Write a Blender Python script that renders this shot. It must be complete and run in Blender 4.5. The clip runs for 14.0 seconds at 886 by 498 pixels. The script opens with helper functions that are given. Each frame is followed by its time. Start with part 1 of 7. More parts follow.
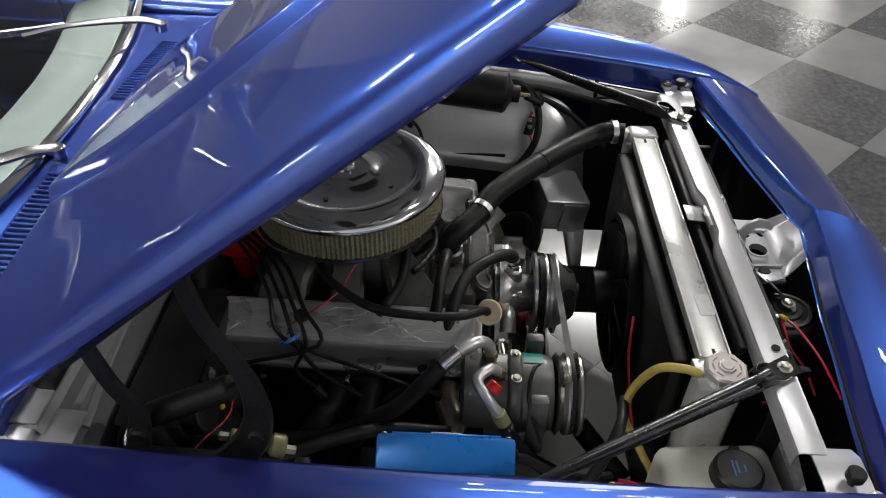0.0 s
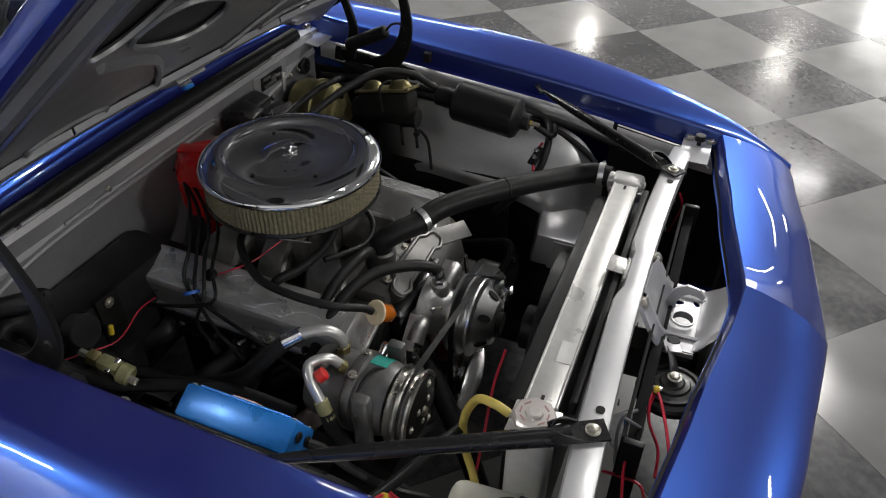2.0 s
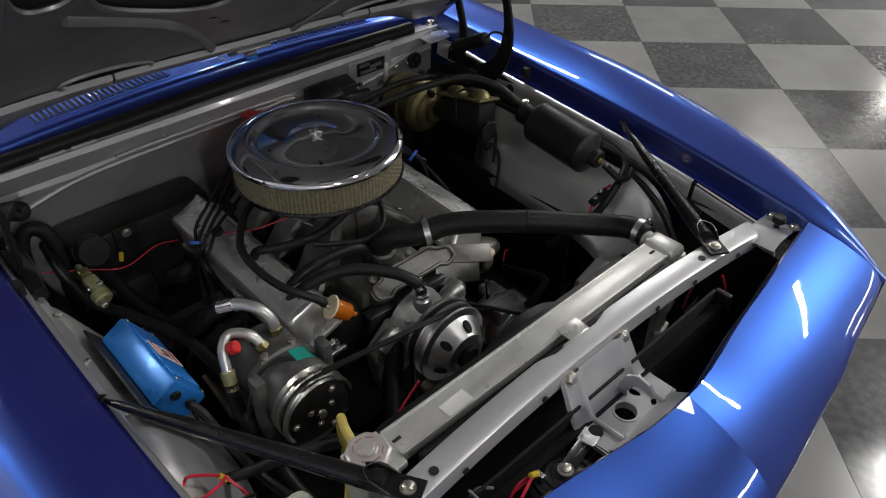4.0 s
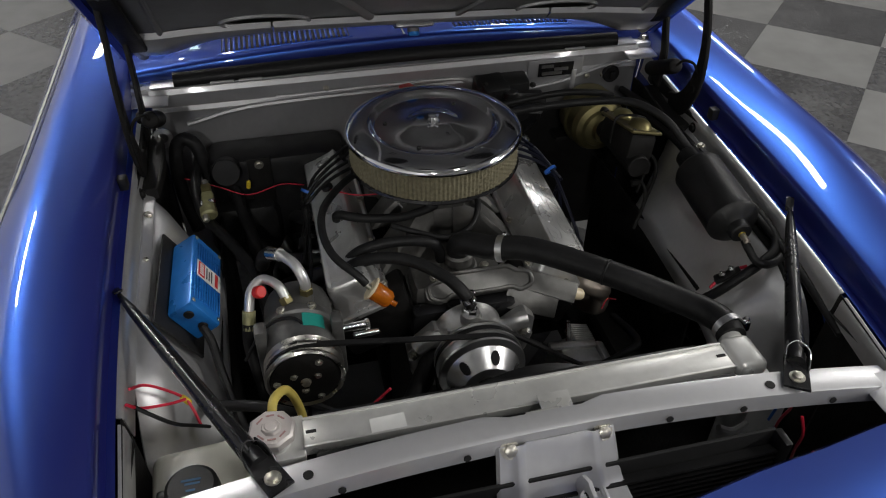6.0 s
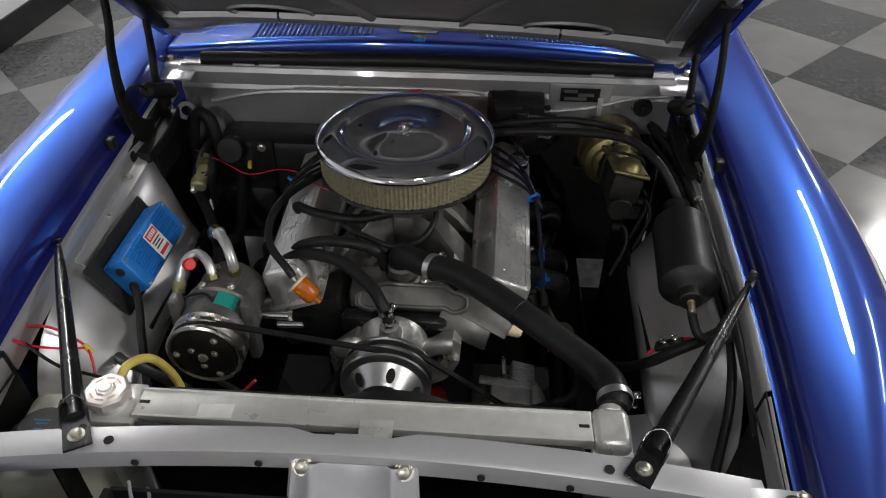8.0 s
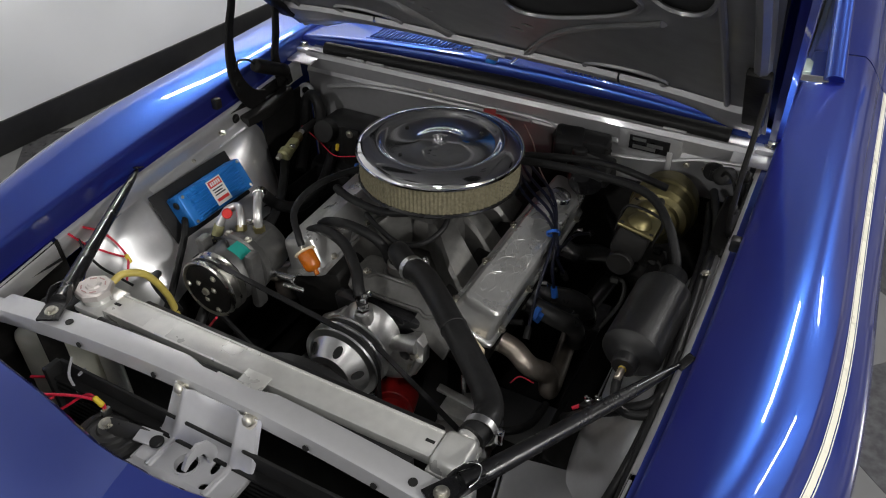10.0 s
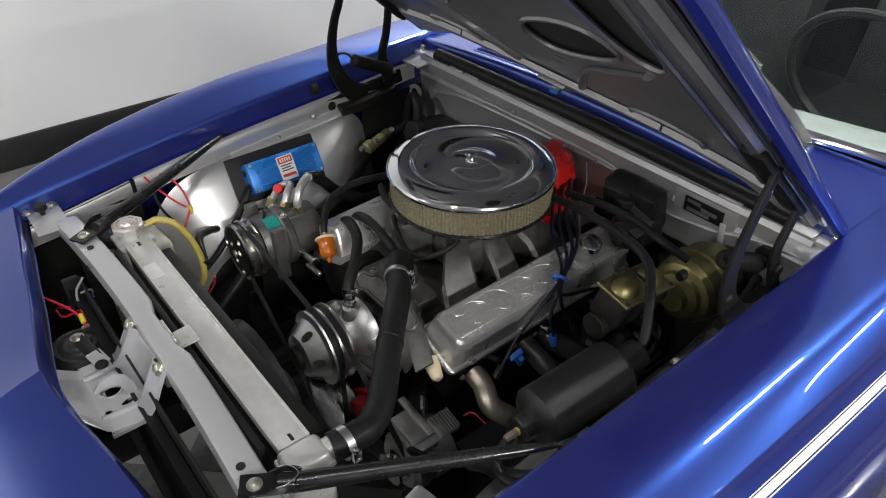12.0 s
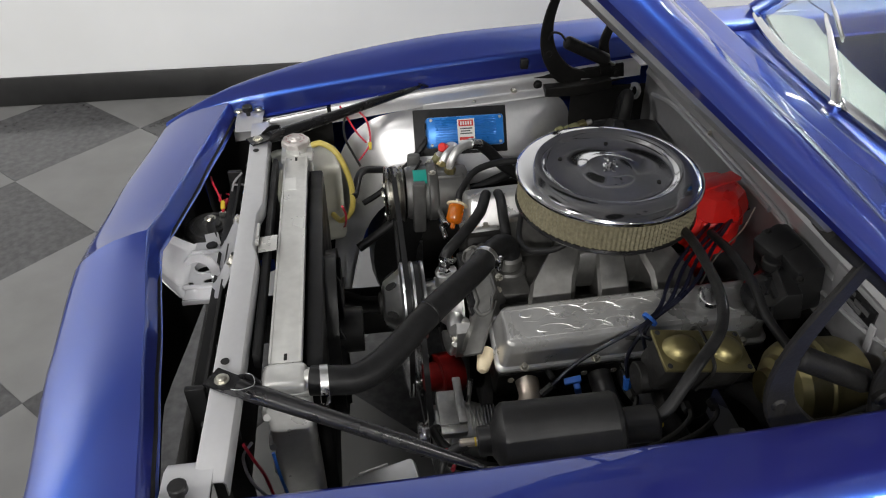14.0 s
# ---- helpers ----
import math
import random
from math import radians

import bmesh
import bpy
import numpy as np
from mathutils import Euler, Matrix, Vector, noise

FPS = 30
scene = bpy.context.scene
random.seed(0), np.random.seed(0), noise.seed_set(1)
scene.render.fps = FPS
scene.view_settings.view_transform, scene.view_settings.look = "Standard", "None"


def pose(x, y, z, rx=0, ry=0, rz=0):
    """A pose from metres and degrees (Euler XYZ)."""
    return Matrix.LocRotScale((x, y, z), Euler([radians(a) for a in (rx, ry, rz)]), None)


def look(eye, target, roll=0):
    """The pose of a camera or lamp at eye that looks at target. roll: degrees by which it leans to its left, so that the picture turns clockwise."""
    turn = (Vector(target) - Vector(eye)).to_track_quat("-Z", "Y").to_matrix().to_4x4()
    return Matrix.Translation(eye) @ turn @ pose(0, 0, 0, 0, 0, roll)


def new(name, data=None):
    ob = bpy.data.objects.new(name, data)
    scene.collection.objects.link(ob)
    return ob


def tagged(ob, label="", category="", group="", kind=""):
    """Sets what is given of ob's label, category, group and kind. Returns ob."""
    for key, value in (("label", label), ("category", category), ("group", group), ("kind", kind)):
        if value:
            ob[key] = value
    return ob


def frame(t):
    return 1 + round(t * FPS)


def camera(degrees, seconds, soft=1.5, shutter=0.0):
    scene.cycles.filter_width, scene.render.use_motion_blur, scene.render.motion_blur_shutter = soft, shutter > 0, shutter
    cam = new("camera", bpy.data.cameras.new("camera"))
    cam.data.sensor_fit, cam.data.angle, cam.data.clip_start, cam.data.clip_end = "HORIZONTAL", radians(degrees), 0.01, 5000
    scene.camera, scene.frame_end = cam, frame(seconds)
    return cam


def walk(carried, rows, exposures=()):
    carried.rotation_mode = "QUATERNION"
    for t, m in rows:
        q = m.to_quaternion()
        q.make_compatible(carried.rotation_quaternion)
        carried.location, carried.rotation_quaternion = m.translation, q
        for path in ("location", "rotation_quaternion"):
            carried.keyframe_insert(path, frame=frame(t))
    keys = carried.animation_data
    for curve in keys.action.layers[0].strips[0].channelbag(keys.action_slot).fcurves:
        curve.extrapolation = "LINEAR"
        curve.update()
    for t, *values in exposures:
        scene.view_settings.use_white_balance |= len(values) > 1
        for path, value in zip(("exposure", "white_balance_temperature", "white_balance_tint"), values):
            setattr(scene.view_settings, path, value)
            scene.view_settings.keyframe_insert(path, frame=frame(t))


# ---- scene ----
cam = camera(63.1, 14.0, soft=1.1)

PATH = [
    (0, (-1.076, -0.245, 1.674), (0.451, -0.2, 0.384), 1.1),
    (0.5, (-1.084, -0.373, 1.664), (0.439, -0.182, 0.381), 1.0),
    (1, (-1.079, -0.505, 1.667), (0.434, -0.183, 0.399), 0.7),
    (1.5, (-1.057, -0.642, 1.665), (0.442, -0.182, 0.424), 0.6),
    (2, (-1.017, -0.762, 1.662), (0.446, -0.17, 0.434), 0.6),
    (2.5, (-0.968, -0.87, 1.661), (0.438, -0.155, 0.431), 0.8),
    (5, (-0.49, -1.224, 1.652), (0.251, 0.161, 0.414), 0.2),
    (5.5, (-0.393, -1.249, 1.648), (0.152, 0.213, 0.396), 0.2),
    (6, (-0.291, -1.263, 1.646), (0.072, 0.256, 0.397), 0.3),
    (6.5, (-0.199, -1.264, 1.646), (0.0, 0.286, 0.399), 0.5),
    (7, (-0.093, -1.265, 1.643), (-0.012, 0.299, 0.398), 0.3),
    (7.5, (0.019, -1.266, 1.641), (0.023, 0.302, 0.399), 0.2),
    (10, (0.601, -1.198, 1.663), (-0.151, 0.219, 0.468), 0.2),
    (10.5, (0.7, -1.14, 1.67), (-0.185, 0.193, 0.47), 0.2),
    (11, (0.792, -1.063, 1.665), (-0.233, 0.173, 0.472), -0.1),
    (11.5, (0.88, -0.977, 1.674), (-0.274, 0.152, 0.494), 0.0),
    (12, (0.949, -0.888, 1.676), (-0.316, 0.119, 0.498), -0.1),
    (12.5, (1.001, -0.792, 1.667), (-0.38, 0.051, 0.49), -0.2),
    (13, (1.039, -0.691, 1.66), (-0.433, -0.047, 0.471), -0.2),
    (13.5, (1.065, -0.603, 1.651), (-0.469, -0.163, 0.444), -0.1),
    (14, (1.09, -0.503, 1.645), (-0.494, -0.291, 0.442), -0.1),
]
walk(cam, [(t, look(eye, target, roll)) for t, eye, target, roll in PATH], ((0.0, 0.34), (2.5, 0.5), (5.0, 0.06), (7.5, 0.33), (10.0, 0.5), (14.0, 0.8)))

# ---- world and lamps ----
world = bpy.data.worlds.new("world")
scene.world = world
world.use_nodes = True
world.node_tree.nodes["Background"].inputs["Color"].default_value = (0.75, 0.85, 1.0, 1)
world.node_tree.nodes["Background"].inputs["Strength"].default_value = 0.3
TUBE_WATTS, FAR_WATTS, DOOR_WATTS = 138.0, 22.0, 80.0
CEILING = 3.7
# the first four are unseen, added to brighten the wall, fender and engine front
TUBES = [(-1.9, 2.2, 0.4), (-1.6, 6.0, 0.25), (-1.2, -5.6, 0.7), (2.9, -5.8, 0.45), (0.8, -1.65, 0.1), (4.6, -1.65, 1.15), (1.2, 1.75, 0.3), (4.6, 1.75, 0.4), (4.8, 5.2, 1.0), (8.4, -1.75, 0.22), (8.4, 1.75, 0.25), (8.4, -4.05, 0.2)]
FAR_TUBES = [(12.2, 1.75), (12.2, -1.65), (12.2, -4.05), (12.2, -6.6)]


def area_lamp(name, m, sx, sy, watts, colour):
    data = bpy.data.lights.new(name, "AREA")
    data.shape, data.size, data.size_y, data.energy, data.color = "RECTANGLE", sx, sy, watts, colour
    ob = new(name, data)
    ob.matrix_world = m
    return ob


for lx, ly, share in TUBES:
    area_lamp("tube_light", pose(lx, ly, CEILING - 0.16), 0.12, 1.25, TUBE_WATTS * share, (1.0, 0.98, 0.95))
for lx, ly in FAR_TUBES:
    area_lamp("tube_light", pose(lx, ly, CEILING - 0.16), 0.9, 0.3, FAR_WATTS, (1.0, 0.96, 0.9))
area_lamp("window_light", pose(13.3, -4.0, 2.2, 0, 90, 0), 2.3, 2.3, DOOR_WATTS, (1.0, 0.98, 0.94))

# ---- materials ----


def shader(name, colour, rough=0.5, metal=0.0, vary=0.12, scale=30.0, bump=0.0, bump_scale=200.0, coat=0.0, dirt=None, dirt_scale=6.0, dirt_amount=0.5,
           rough_vary=0.1, random=0.0, transmission=0.0, coords="Object", spec=0.5, stretch=None):
    mat = bpy.data.materials.new(name)
    mat.use_nodes = True
    nt = mat.node_tree
    p = nt.nodes["Principled BSDF"]
    p.inputs["Metallic"].default_value, p.inputs["Coat Weight"].default_value = metal, coat
    p.inputs["Coat Roughness"].default_value = 0.04
    p.inputs["Specular IOR Level"].default_value = spec
    p.inputs["Transmission Weight"].default_value = transmission
    tc = nt.nodes.new("ShaderNodeTexCoord")
    source = tc.outputs[coords]
    if stretch:
        mp = nt.nodes.new("ShaderNodeMapping")
        mp.inputs["Scale"].default_value = stretch
        nt.links.new(source, mp.inputs["Vector"])
        source = mp.outputs["Vector"]

    def noise_node(s, detail=4):
        n = nt.nodes.new("ShaderNodeTexNoise")
        n.inputs["Scale"].default_value, n.inputs["Detail"].default_value = s, detail
        nt.links.new(source, n.inputs["Vector"])
        return n

    def ramp(node, lo, hi, a, b):
        r = nt.nodes.new("ShaderNodeMapRange")
        r.inputs["From Min"].default_value, r.inputs["From Max"].default_value = lo, hi
        r.inputs["To Min"].default_value, r.inputs["To Max"].default_value = a, b
        nt.links.new(node, r.inputs["Value"])
        return r.outputs["Result"]

    fine = noise_node(scale)
    base = nt.nodes.new("ShaderNodeMix")
    base.data_type = "RGBA"
    lo = tuple(max(0.0, c * (1 - vary)) for c in colour)
    hi = tuple(min(1.0, c * (1 + vary)) for c in colour)
    base.inputs["A"].default_value, base.inputs["B"].default_value = (*lo, 1), (*hi, 1)
    nt.links.new(ramp(fine.outputs["Fac"], 0.3, 0.7, 0, 1), base.inputs["Factor"])
    out = base.outputs["Result"]
    if dirt:
        d = noise_node(dirt_scale, 8)
        mix = nt.nodes.new("ShaderNodeMix")
        mix.data_type = "RGBA"
        mix.inputs["B"].default_value = (*dirt, 1)
        nt.links.new(ramp(d.outputs["Fac"], 0.36, 0.84, 0, dirt_amount), mix.inputs["Factor"])
        nt.links.new(out, mix.inputs["A"])
        out = mix.outputs["Result"]
    if random:
        info = nt.nodes.new("ShaderNodeObjectInfo")
        hsv = nt.nodes.new("ShaderNodeHueSaturation")
        nt.links.new(ramp(info.outputs["Random"], 0, 1, 1 - random, 1 + random), hsv.inputs["Value"])
        nt.links.new(out, hsv.inputs["Color"])
        out = hsv.outputs["Color"]
    nt.links.new(out, p.inputs["Base Color"])
    soft_noise = noise_node(max(2.0, scale * 0.3), 5)
    nt.links.new(ramp(soft_noise.outputs["Fac"], 0.3, 0.7, max(0.02, rough - rough_vary), min(1.0, rough + rough_vary)), p.inputs["Roughness"])
    if bump:
        grain = noise_node(bump_scale, 3)
        b = nt.nodes.new("ShaderNodeBump")
        b.inputs["Strength"].default_value, b.inputs["Distance"].default_value = bump, 0.002
        nt.links.new(grain.outputs["Fac"], b.inputs["Height"])
        nt.links.new(b.outputs["Normal"], p.inputs["Normal"])
    return mat




def paint_material():
    """Metallic basecoat: mirror-like flakes over a deep pigment, both under clear lacquer."""
    mat = shader("blue_paint", (0.05, 0.18, 0.74), 0.34, 1.0, 0.02, 5, 0, coat=1.0, rough_vary=0.02)
    nt = mat.node_tree
    flake = nt.nodes["Principled BSDF"]
    pigment = nt.nodes.new("ShaderNodeBsdfPrincipled")
    pigment.inputs["Base Color"].default_value = (0.018, 0.015, 0.13, 1)
    pigment.inputs["Roughness"].default_value = 0.45
    pigment.inputs["Specular IOR Level"].default_value = 0.1
    flake.inputs["Specular Tint"].default_value = (0.4, 0.5, 0.95, 1)
    for p in (flake, pigment):
        p.inputs["Coat Weight"].default_value, p.inputs["Coat Roughness"].default_value, p.inputs["Coat IOR"].default_value = 1.0, 0.02, 1.6
    mix = nt.nodes.new("ShaderNodeMixShader")
    mix.inputs["Fac"].default_value = 0.35
    nt.links.new(pigment.outputs[0], mix.inputs[1])
    nt.links.new(flake.outputs[0], mix.inputs[2])
    nt.links.new(mix.outputs[0], nt.nodes["Material Output"].inputs["Surface"])
    return mat


PAINT = paint_material()
SILVER = shader("silver_paint", (0.72, 0.72, 0.73), 0.36, 0.8, 0.03, 90, 0.03, 40, coat=0.35, dirt=(0.4, 0.395, 0.39), dirt_scale=5, dirt_amount=0.25, rough_vary=0.04)
SUPPORT = shader("support_paint", (0.6, 0.6, 0.615), 0.34, 0.5, 0.02, 90, 0.012, 160, coat=0.3, dirt=(0.5, 0.5, 0.5), dirt_scale=9, dirt_amount=0.15, rough_vary=0.02)
FIREWALL = shader("firewall_paint", (0.4, 0.4, 0.41), 0.4, 0.5, 0.04, 60, 0.08, 50, coat=0.3, dirt=(0.2, 0.2, 0.2), dirt_scale=6, dirt_amount=0.3, rough_vary=0.05)
UNDERHOOD = shader("underhood_paint", (0.27, 0.27, 0.273), 0.36, 0.65, 0.06, 30, 0.12, 50, coat=0.1, dirt=(0.07, 0.07, 0.07), dirt_scale=7, dirt_amount=0.35, rough_vary=0.05)
CHROME = shader("chrome", (0.72, 0.72, 0.73), 0.1, 1.0, 0.02, 50, 0, rough_vary=0.03)
CASTING = shader("cast_aluminium", (0.21, 0.208, 0.2), 0.44, 0.8, 0.15, 60, 0.14, 420, dirt=(0.1, 0.095, 0.085), dirt_scale=16, dirt_amount=0.6)
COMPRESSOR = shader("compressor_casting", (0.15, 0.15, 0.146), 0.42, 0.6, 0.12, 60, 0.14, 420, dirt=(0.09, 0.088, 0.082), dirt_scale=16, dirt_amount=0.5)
POLISHED = shader("polished_aluminium", (0.74, 0.74, 0.74), 0.2, 1.0, 0.05, 60, 0.05, 300, dirt=(0.3, 0.3, 0.29), dirt_scale=20, dirt_amount=0.4)
SPUN = shader("spun_aluminium", (0.78, 0.78, 0.78), 0.33, 1.0, 0.04, 80, 0.02, 300, rough_vary=0.03)
CAST_BRIGHT = shader("bright_casting", (0.66, 0.66, 0.65), 0.36, 0.9, 0.08, 120, 0.25, 260, dirt=(0.25, 0.245, 0.23), dirt_scale=22, dirt_amount=0.5, rough_vary=0.06)
PULLEY_STEEL = shader("pulley_steel", (0.42, 0.41, 0.38), 0.3, 1.0, 0.06, 60, 0.05, 300)
RADIATOR = shader("radiator_aluminium", (0.7, 0.7, 0.68), 0.34, 0.4, 0.06, 60, 0.05, 300, dirt=(0.45, 0.44, 0.41), dirt_scale=12, dirt_amount=0.5)
COVER = shader("valve_cover_metal", (0.66, 0.66, 0.65), 0.3, 0.7, 0.05, 60, 0.05, 300, dirt=(0.25, 0.245, 0.24), dirt_scale=12, dirt_amount=0.3, rough_vary=0.05)
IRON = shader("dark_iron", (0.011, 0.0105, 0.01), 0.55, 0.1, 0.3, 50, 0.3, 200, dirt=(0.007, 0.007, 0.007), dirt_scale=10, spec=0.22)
STEEL = shader("exhaust_steel", (0.5, 0.45, 0.39), 0.4, 0.8, 0.2, 30, 0.15, 200, dirt=(0.16, 0.1, 0.06), dirt_scale=18, dirt_amount=0.6)
BOLT = shader("zinc_bolt", (0.55, 0.53, 0.47), 0.32, 0.9, 0.15, 200, 0.1, 400)
RUBBER = shader("black_rubber", (0.013, 0.013, 0.0135), 0.44, 0, 0.25, 80, 0.15, 300, dirt=(0.018, 0.018, 0.018), dirt_scale=15, dirt_amount=0.4, spec=0.22)
PLASTIC = shader("black_plastic", (0.011, 0.011, 0.0115), 0.42, 0, 0.2, 60, 0.12, 350, dirt=(0.022, 0.022, 0.021), dirt_scale=20, dirt_amount=0.4, spec=0.35)
BLACK_PAINT = shader("black_gloss_paint", (0.01, 0.01, 0.011), 0.27, 0, 0.2, 60, 0.06, 120, coat=0.15, spec=0.4)
# black in place of the shade in holes (flat discs), vents and gaps
DARK = shader("shade_black", (0.008, 0.008, 0.008), 0.8, 0, 0.2, 30)
ZINC_GOLD = shader("gold_zinc", (0.25, 0.22, 0.105), 0.42, 0.9, 0.15, 40, 0.08, 200, dirt=(0.14, 0.11, 0.05), dirt_scale=18, dirt_amount=0.6)
RED = shader("red_plastic", (0.62, 0.015, 0.012), 0.32, 0, 0.08, 60, 0.05, 200)
RED_PAINT = shader("red_engine_paint", (0.27, 0.008, 0.008), 0.4, 0, 0.2, 60, 0.1, 200, dirt=(0.06, 0.01, 0.01), dirt_scale=20)
RED_WIRE = shader("red_wire", (0.6, 0.02, 0.05), 0.4, 0, 0.05, 60)
BLUE_WIRE = shader("blue_wire", (0.03, 0.15, 0.6), 0.4, 0, 0.05, 60)
DARK_WIRE = shader("dark_blue_lead", (0.006, 0.007, 0.018), 0.35, 0, 0.1, 60)
GREY_WIRE = shader("grey_wire", (0.3, 0.3, 0.31), 0.4, 0, 0.05, 60)
YELLOW = shader("yellow_hose", (0.62, 0.5, 0.12), 0.35, 0, 0.1, 60, transmission=0.15)
YELLOW_CAP = shader("yellow_plastic", (0.75, 0.55, 0.04), 0.4, 0, 0.05, 60)
BOX_BLUE = shader("blue_anodised", (0.02, 0.2, 0.62), 0.33, 0.25, 0.06, 80, 0.08, 300, dirt=(0.01, 0.1, 0.36), dirt_scale=16, dirt_amount=0.3)
HORN = shader("dark_grey_paint", (0.03, 0.03, 0.031), 0.32, 0.1, 0.3, 40, 0.2, 150, dirt=(0.07, 0.068, 0.064), dirt_scale=30, dirt_amount=0.5)
OLIVE = shader("yellowed_zinc", (0.34, 0.33, 0.17), 0.45, 0.4, 0.2, 80, 0.2, 200, dirt=(0.16, 0.15, 0.08), dirt_scale=25)
PAPER = shader("white_label", (0.75, 0.75, 0.73), 0.5, 0, 0.04, 60)
RED_INK = shader("red_ink", (0.55, 0.03, 0.03), 0.5, 0, 0.04, 60)
DARK_INK = shader("dark_ink", (0.05, 0.05, 0.06), 0.5, 0, 0.04, 60)
LIGHT_BLUE_INK = shader("blue_ink", (0.03, 0.12, 0.26), 0.5, 0, 0.04, 60)
CAP_METAL = shader("printed_cap", (0.62, 0.58, 0.56), 0.4, 0.5, 0.06, 60, 0.05, 300, dirt=(0.45, 0.42, 0.4), dirt_scale=30)
CAP_INK = shader("faded_red_ink", (0.38, 0.22, 0.21), 0.5, 0, 0.04, 60)
GAUZE = shader("filter_gauze", (0.2, 0.18, 0.115), 0.7, 0.1, 0.25, 150, 0.5, 500, dirt=(0.13, 0.115, 0.065), dirt_scale=12, dirt_amount=0.6)
AMBER = shader("amber_plastic", (0.72, 0.2, 0.012), 0.15, 0, 0.08, 60, transmission=0.5)
IVORY = shader("ivory_plastic", (0.78, 0.66, 0.45), 0.35, 0, 0.06, 60)
TANK = shader("white_tank_plastic", (0.62, 0.62, 0.54), 0.4, 0, 0.05, 30, dirt=(0.4, 0.39, 0.3), dirt_scale=8, dirt_amount=0.4)
TEAL = shader("teal_sticker", (0.02, 0.3, 0.25), 0.4, 0, 0.05, 60)
STRIPE = shader("cream_stripe", (0.75, 0.73, 0.62), 0.3, 0, 0.03, 60, coat=0.5)
TILE_DARK = shader("dark_tile", (0.045, 0.045, 0.047), 0.17, 0, 0.18, 5, 0.03, 60, dirt=(0.16, 0.16, 0.16), dirt_scale=34, dirt_amount=0.4, random=0.16, rough_vary=0.08)
TILE_LIGHT = shader("grey_tile", (0.15, 0.15, 0.147), 0.16, 0, 0.12, 5, 0.03, 60, dirt=(0.14, 0.14, 0.14), dirt_scale=4, dirt_amount=0.5, random=0.08, rough_vary=0.08)
SLAB = shader("grout", (0.06, 0.06, 0.06), 0.8, 0, 0.1, 20)
WALL = shader("white_wall", (0.82, 0.83, 0.83), 0.55, 0, 0.025, 1.5, 0.06, 40, dirt=(0.68, 0.69, 0.69), dirt_scale=2.2, dirt_amount=0.25)
CEILING_PAINT = shader("ceiling_paint", (0.5, 0.5, 0.5), 0.8, 0, 0.08, 4)
FAR_WALL = shader("grey_wall", (0.16, 0.16, 0.16), 0.6, 0, 0.03, 1.5, 0.05, 40)
BASEBOARD = shader("black_baseboard", (0.014, 0.014, 0.014), 0.4, 0, 0.2, 20)
INTERIOR = shader("dark_interior", (0.03, 0.03, 0.03), 0.6, 0, 0.2, 20, 0.2, 300)
DASH = shader("grey_dash", (0.22, 0.235, 0.23), 0.55, 0, 0.08, 20, 0.15, 300)


def glass_material():
    mat = bpy.data.materials.new("windscreen_glass")
    mat.use_nodes = True
    p = mat.node_tree.nodes["Principled BSDF"]
    p.inputs["Base Color"].default_value = (0.86, 0.95, 0.92, 1)
    p.inputs["Roughness"].default_value, p.inputs["Transmission Weight"].default_value, p.inputs["IOR"].default_value = 0.01, 1.0, 1.45
    return mat


GLASS = glass_material()

# ---- mesh helpers ----


def along(p, d, up=(0, 0, 1)):
    """A pose at p whose z points along d."""
    z = Vector(d).normalized()
    x = Vector(up).cross(z)
    if x.length < 1e-4:
        x = Vector((1, 0, 0)).cross(z)
        if x.length < 1e-4:
            x = Vector((0, 1, 0)).cross(z)
    x.normalize()
    y = z.cross(x)
    m = Matrix((x, y, z)).transposed().to_4x4()
    m.translation = Vector(p)
    return m


def box(sx, sy, sz, m=None, bev=0.003, seg=2):
    bm = bmesh.new()
    bmesh.ops.create_cube(bm, size=1)
    bmesh.ops.scale(bm, vec=(sx, sy, sz), verts=bm.verts)
    if bev:
        bmesh.ops.bevel(bm, geom=bm.edges[:], offset=min(bev, 0.45 * min(sx, sy, sz)), segments=seg, affect="EDGES", profile=0.5)
    if m:
        bmesh.ops.transform(bm, matrix=m, verts=bm.verts)
    return bm


def lathe(profile, m=None, seg=32):
    """Turns a list of (radius, height) round z."""
    bm = bmesh.new()
    rings = []
    for r, z in profile:
        if r < 1e-6:
            rings.append([bm.verts.new((0, 0, z))])
        else:
            rings.append([bm.verts.new((r * math.cos(2 * math.pi * k / seg), r * math.sin(2 * math.pi * k / seg), z)) for k in range(seg)])
    for a, b in zip(rings, rings[1:]):
        for k in range(seg):
            q = [a[k % len(a)], a[(k + 1) % len(a)], b[(k + 1) % len(b)], b[k % len(b)]]
            u = []
            for v in q:
                if v not in u:
                    u.append(v)
            if len(u) > 2:
                bm.faces.new(u)
    bmesh.ops.recalc_face_normals(bm, faces=bm.faces)
    if m:
        bmesh.ops.transform(bm, matrix=m, verts=bm.verts)
    return bm


def cyl(r, h, m=None, seg=24, bev=0.002, r2=None):
    r2 = r if r2 is None else r2
    b = min(bev, 0.4 * r, 0.4 * h)
    return lathe([(0, 0), (r - b, 0), (r, b), (r2, h - b), (r2 - b, h), (0, h)], m, seg)


def smooth_path(points, n=6):
    P = [Vector(p) for p in points]
    if len(P) < 3:
        return P
    Q = [2 * P[0] - P[1], *P, 2 * P[-1] - P[-2]]
    out = []
    for i in range(1, len(Q) - 2):
        a, b, c, d = Q[i - 1:i + 3]
        for k in range(n):
            t = k / n
            out.append(0.5 * (2 * b + (c - a) * t + (2 * a - 5 * b + 4 * c - d) * t * t + (3 * b - a - 3 * c + d) * t ** 3))
    return out + [P[-1]]


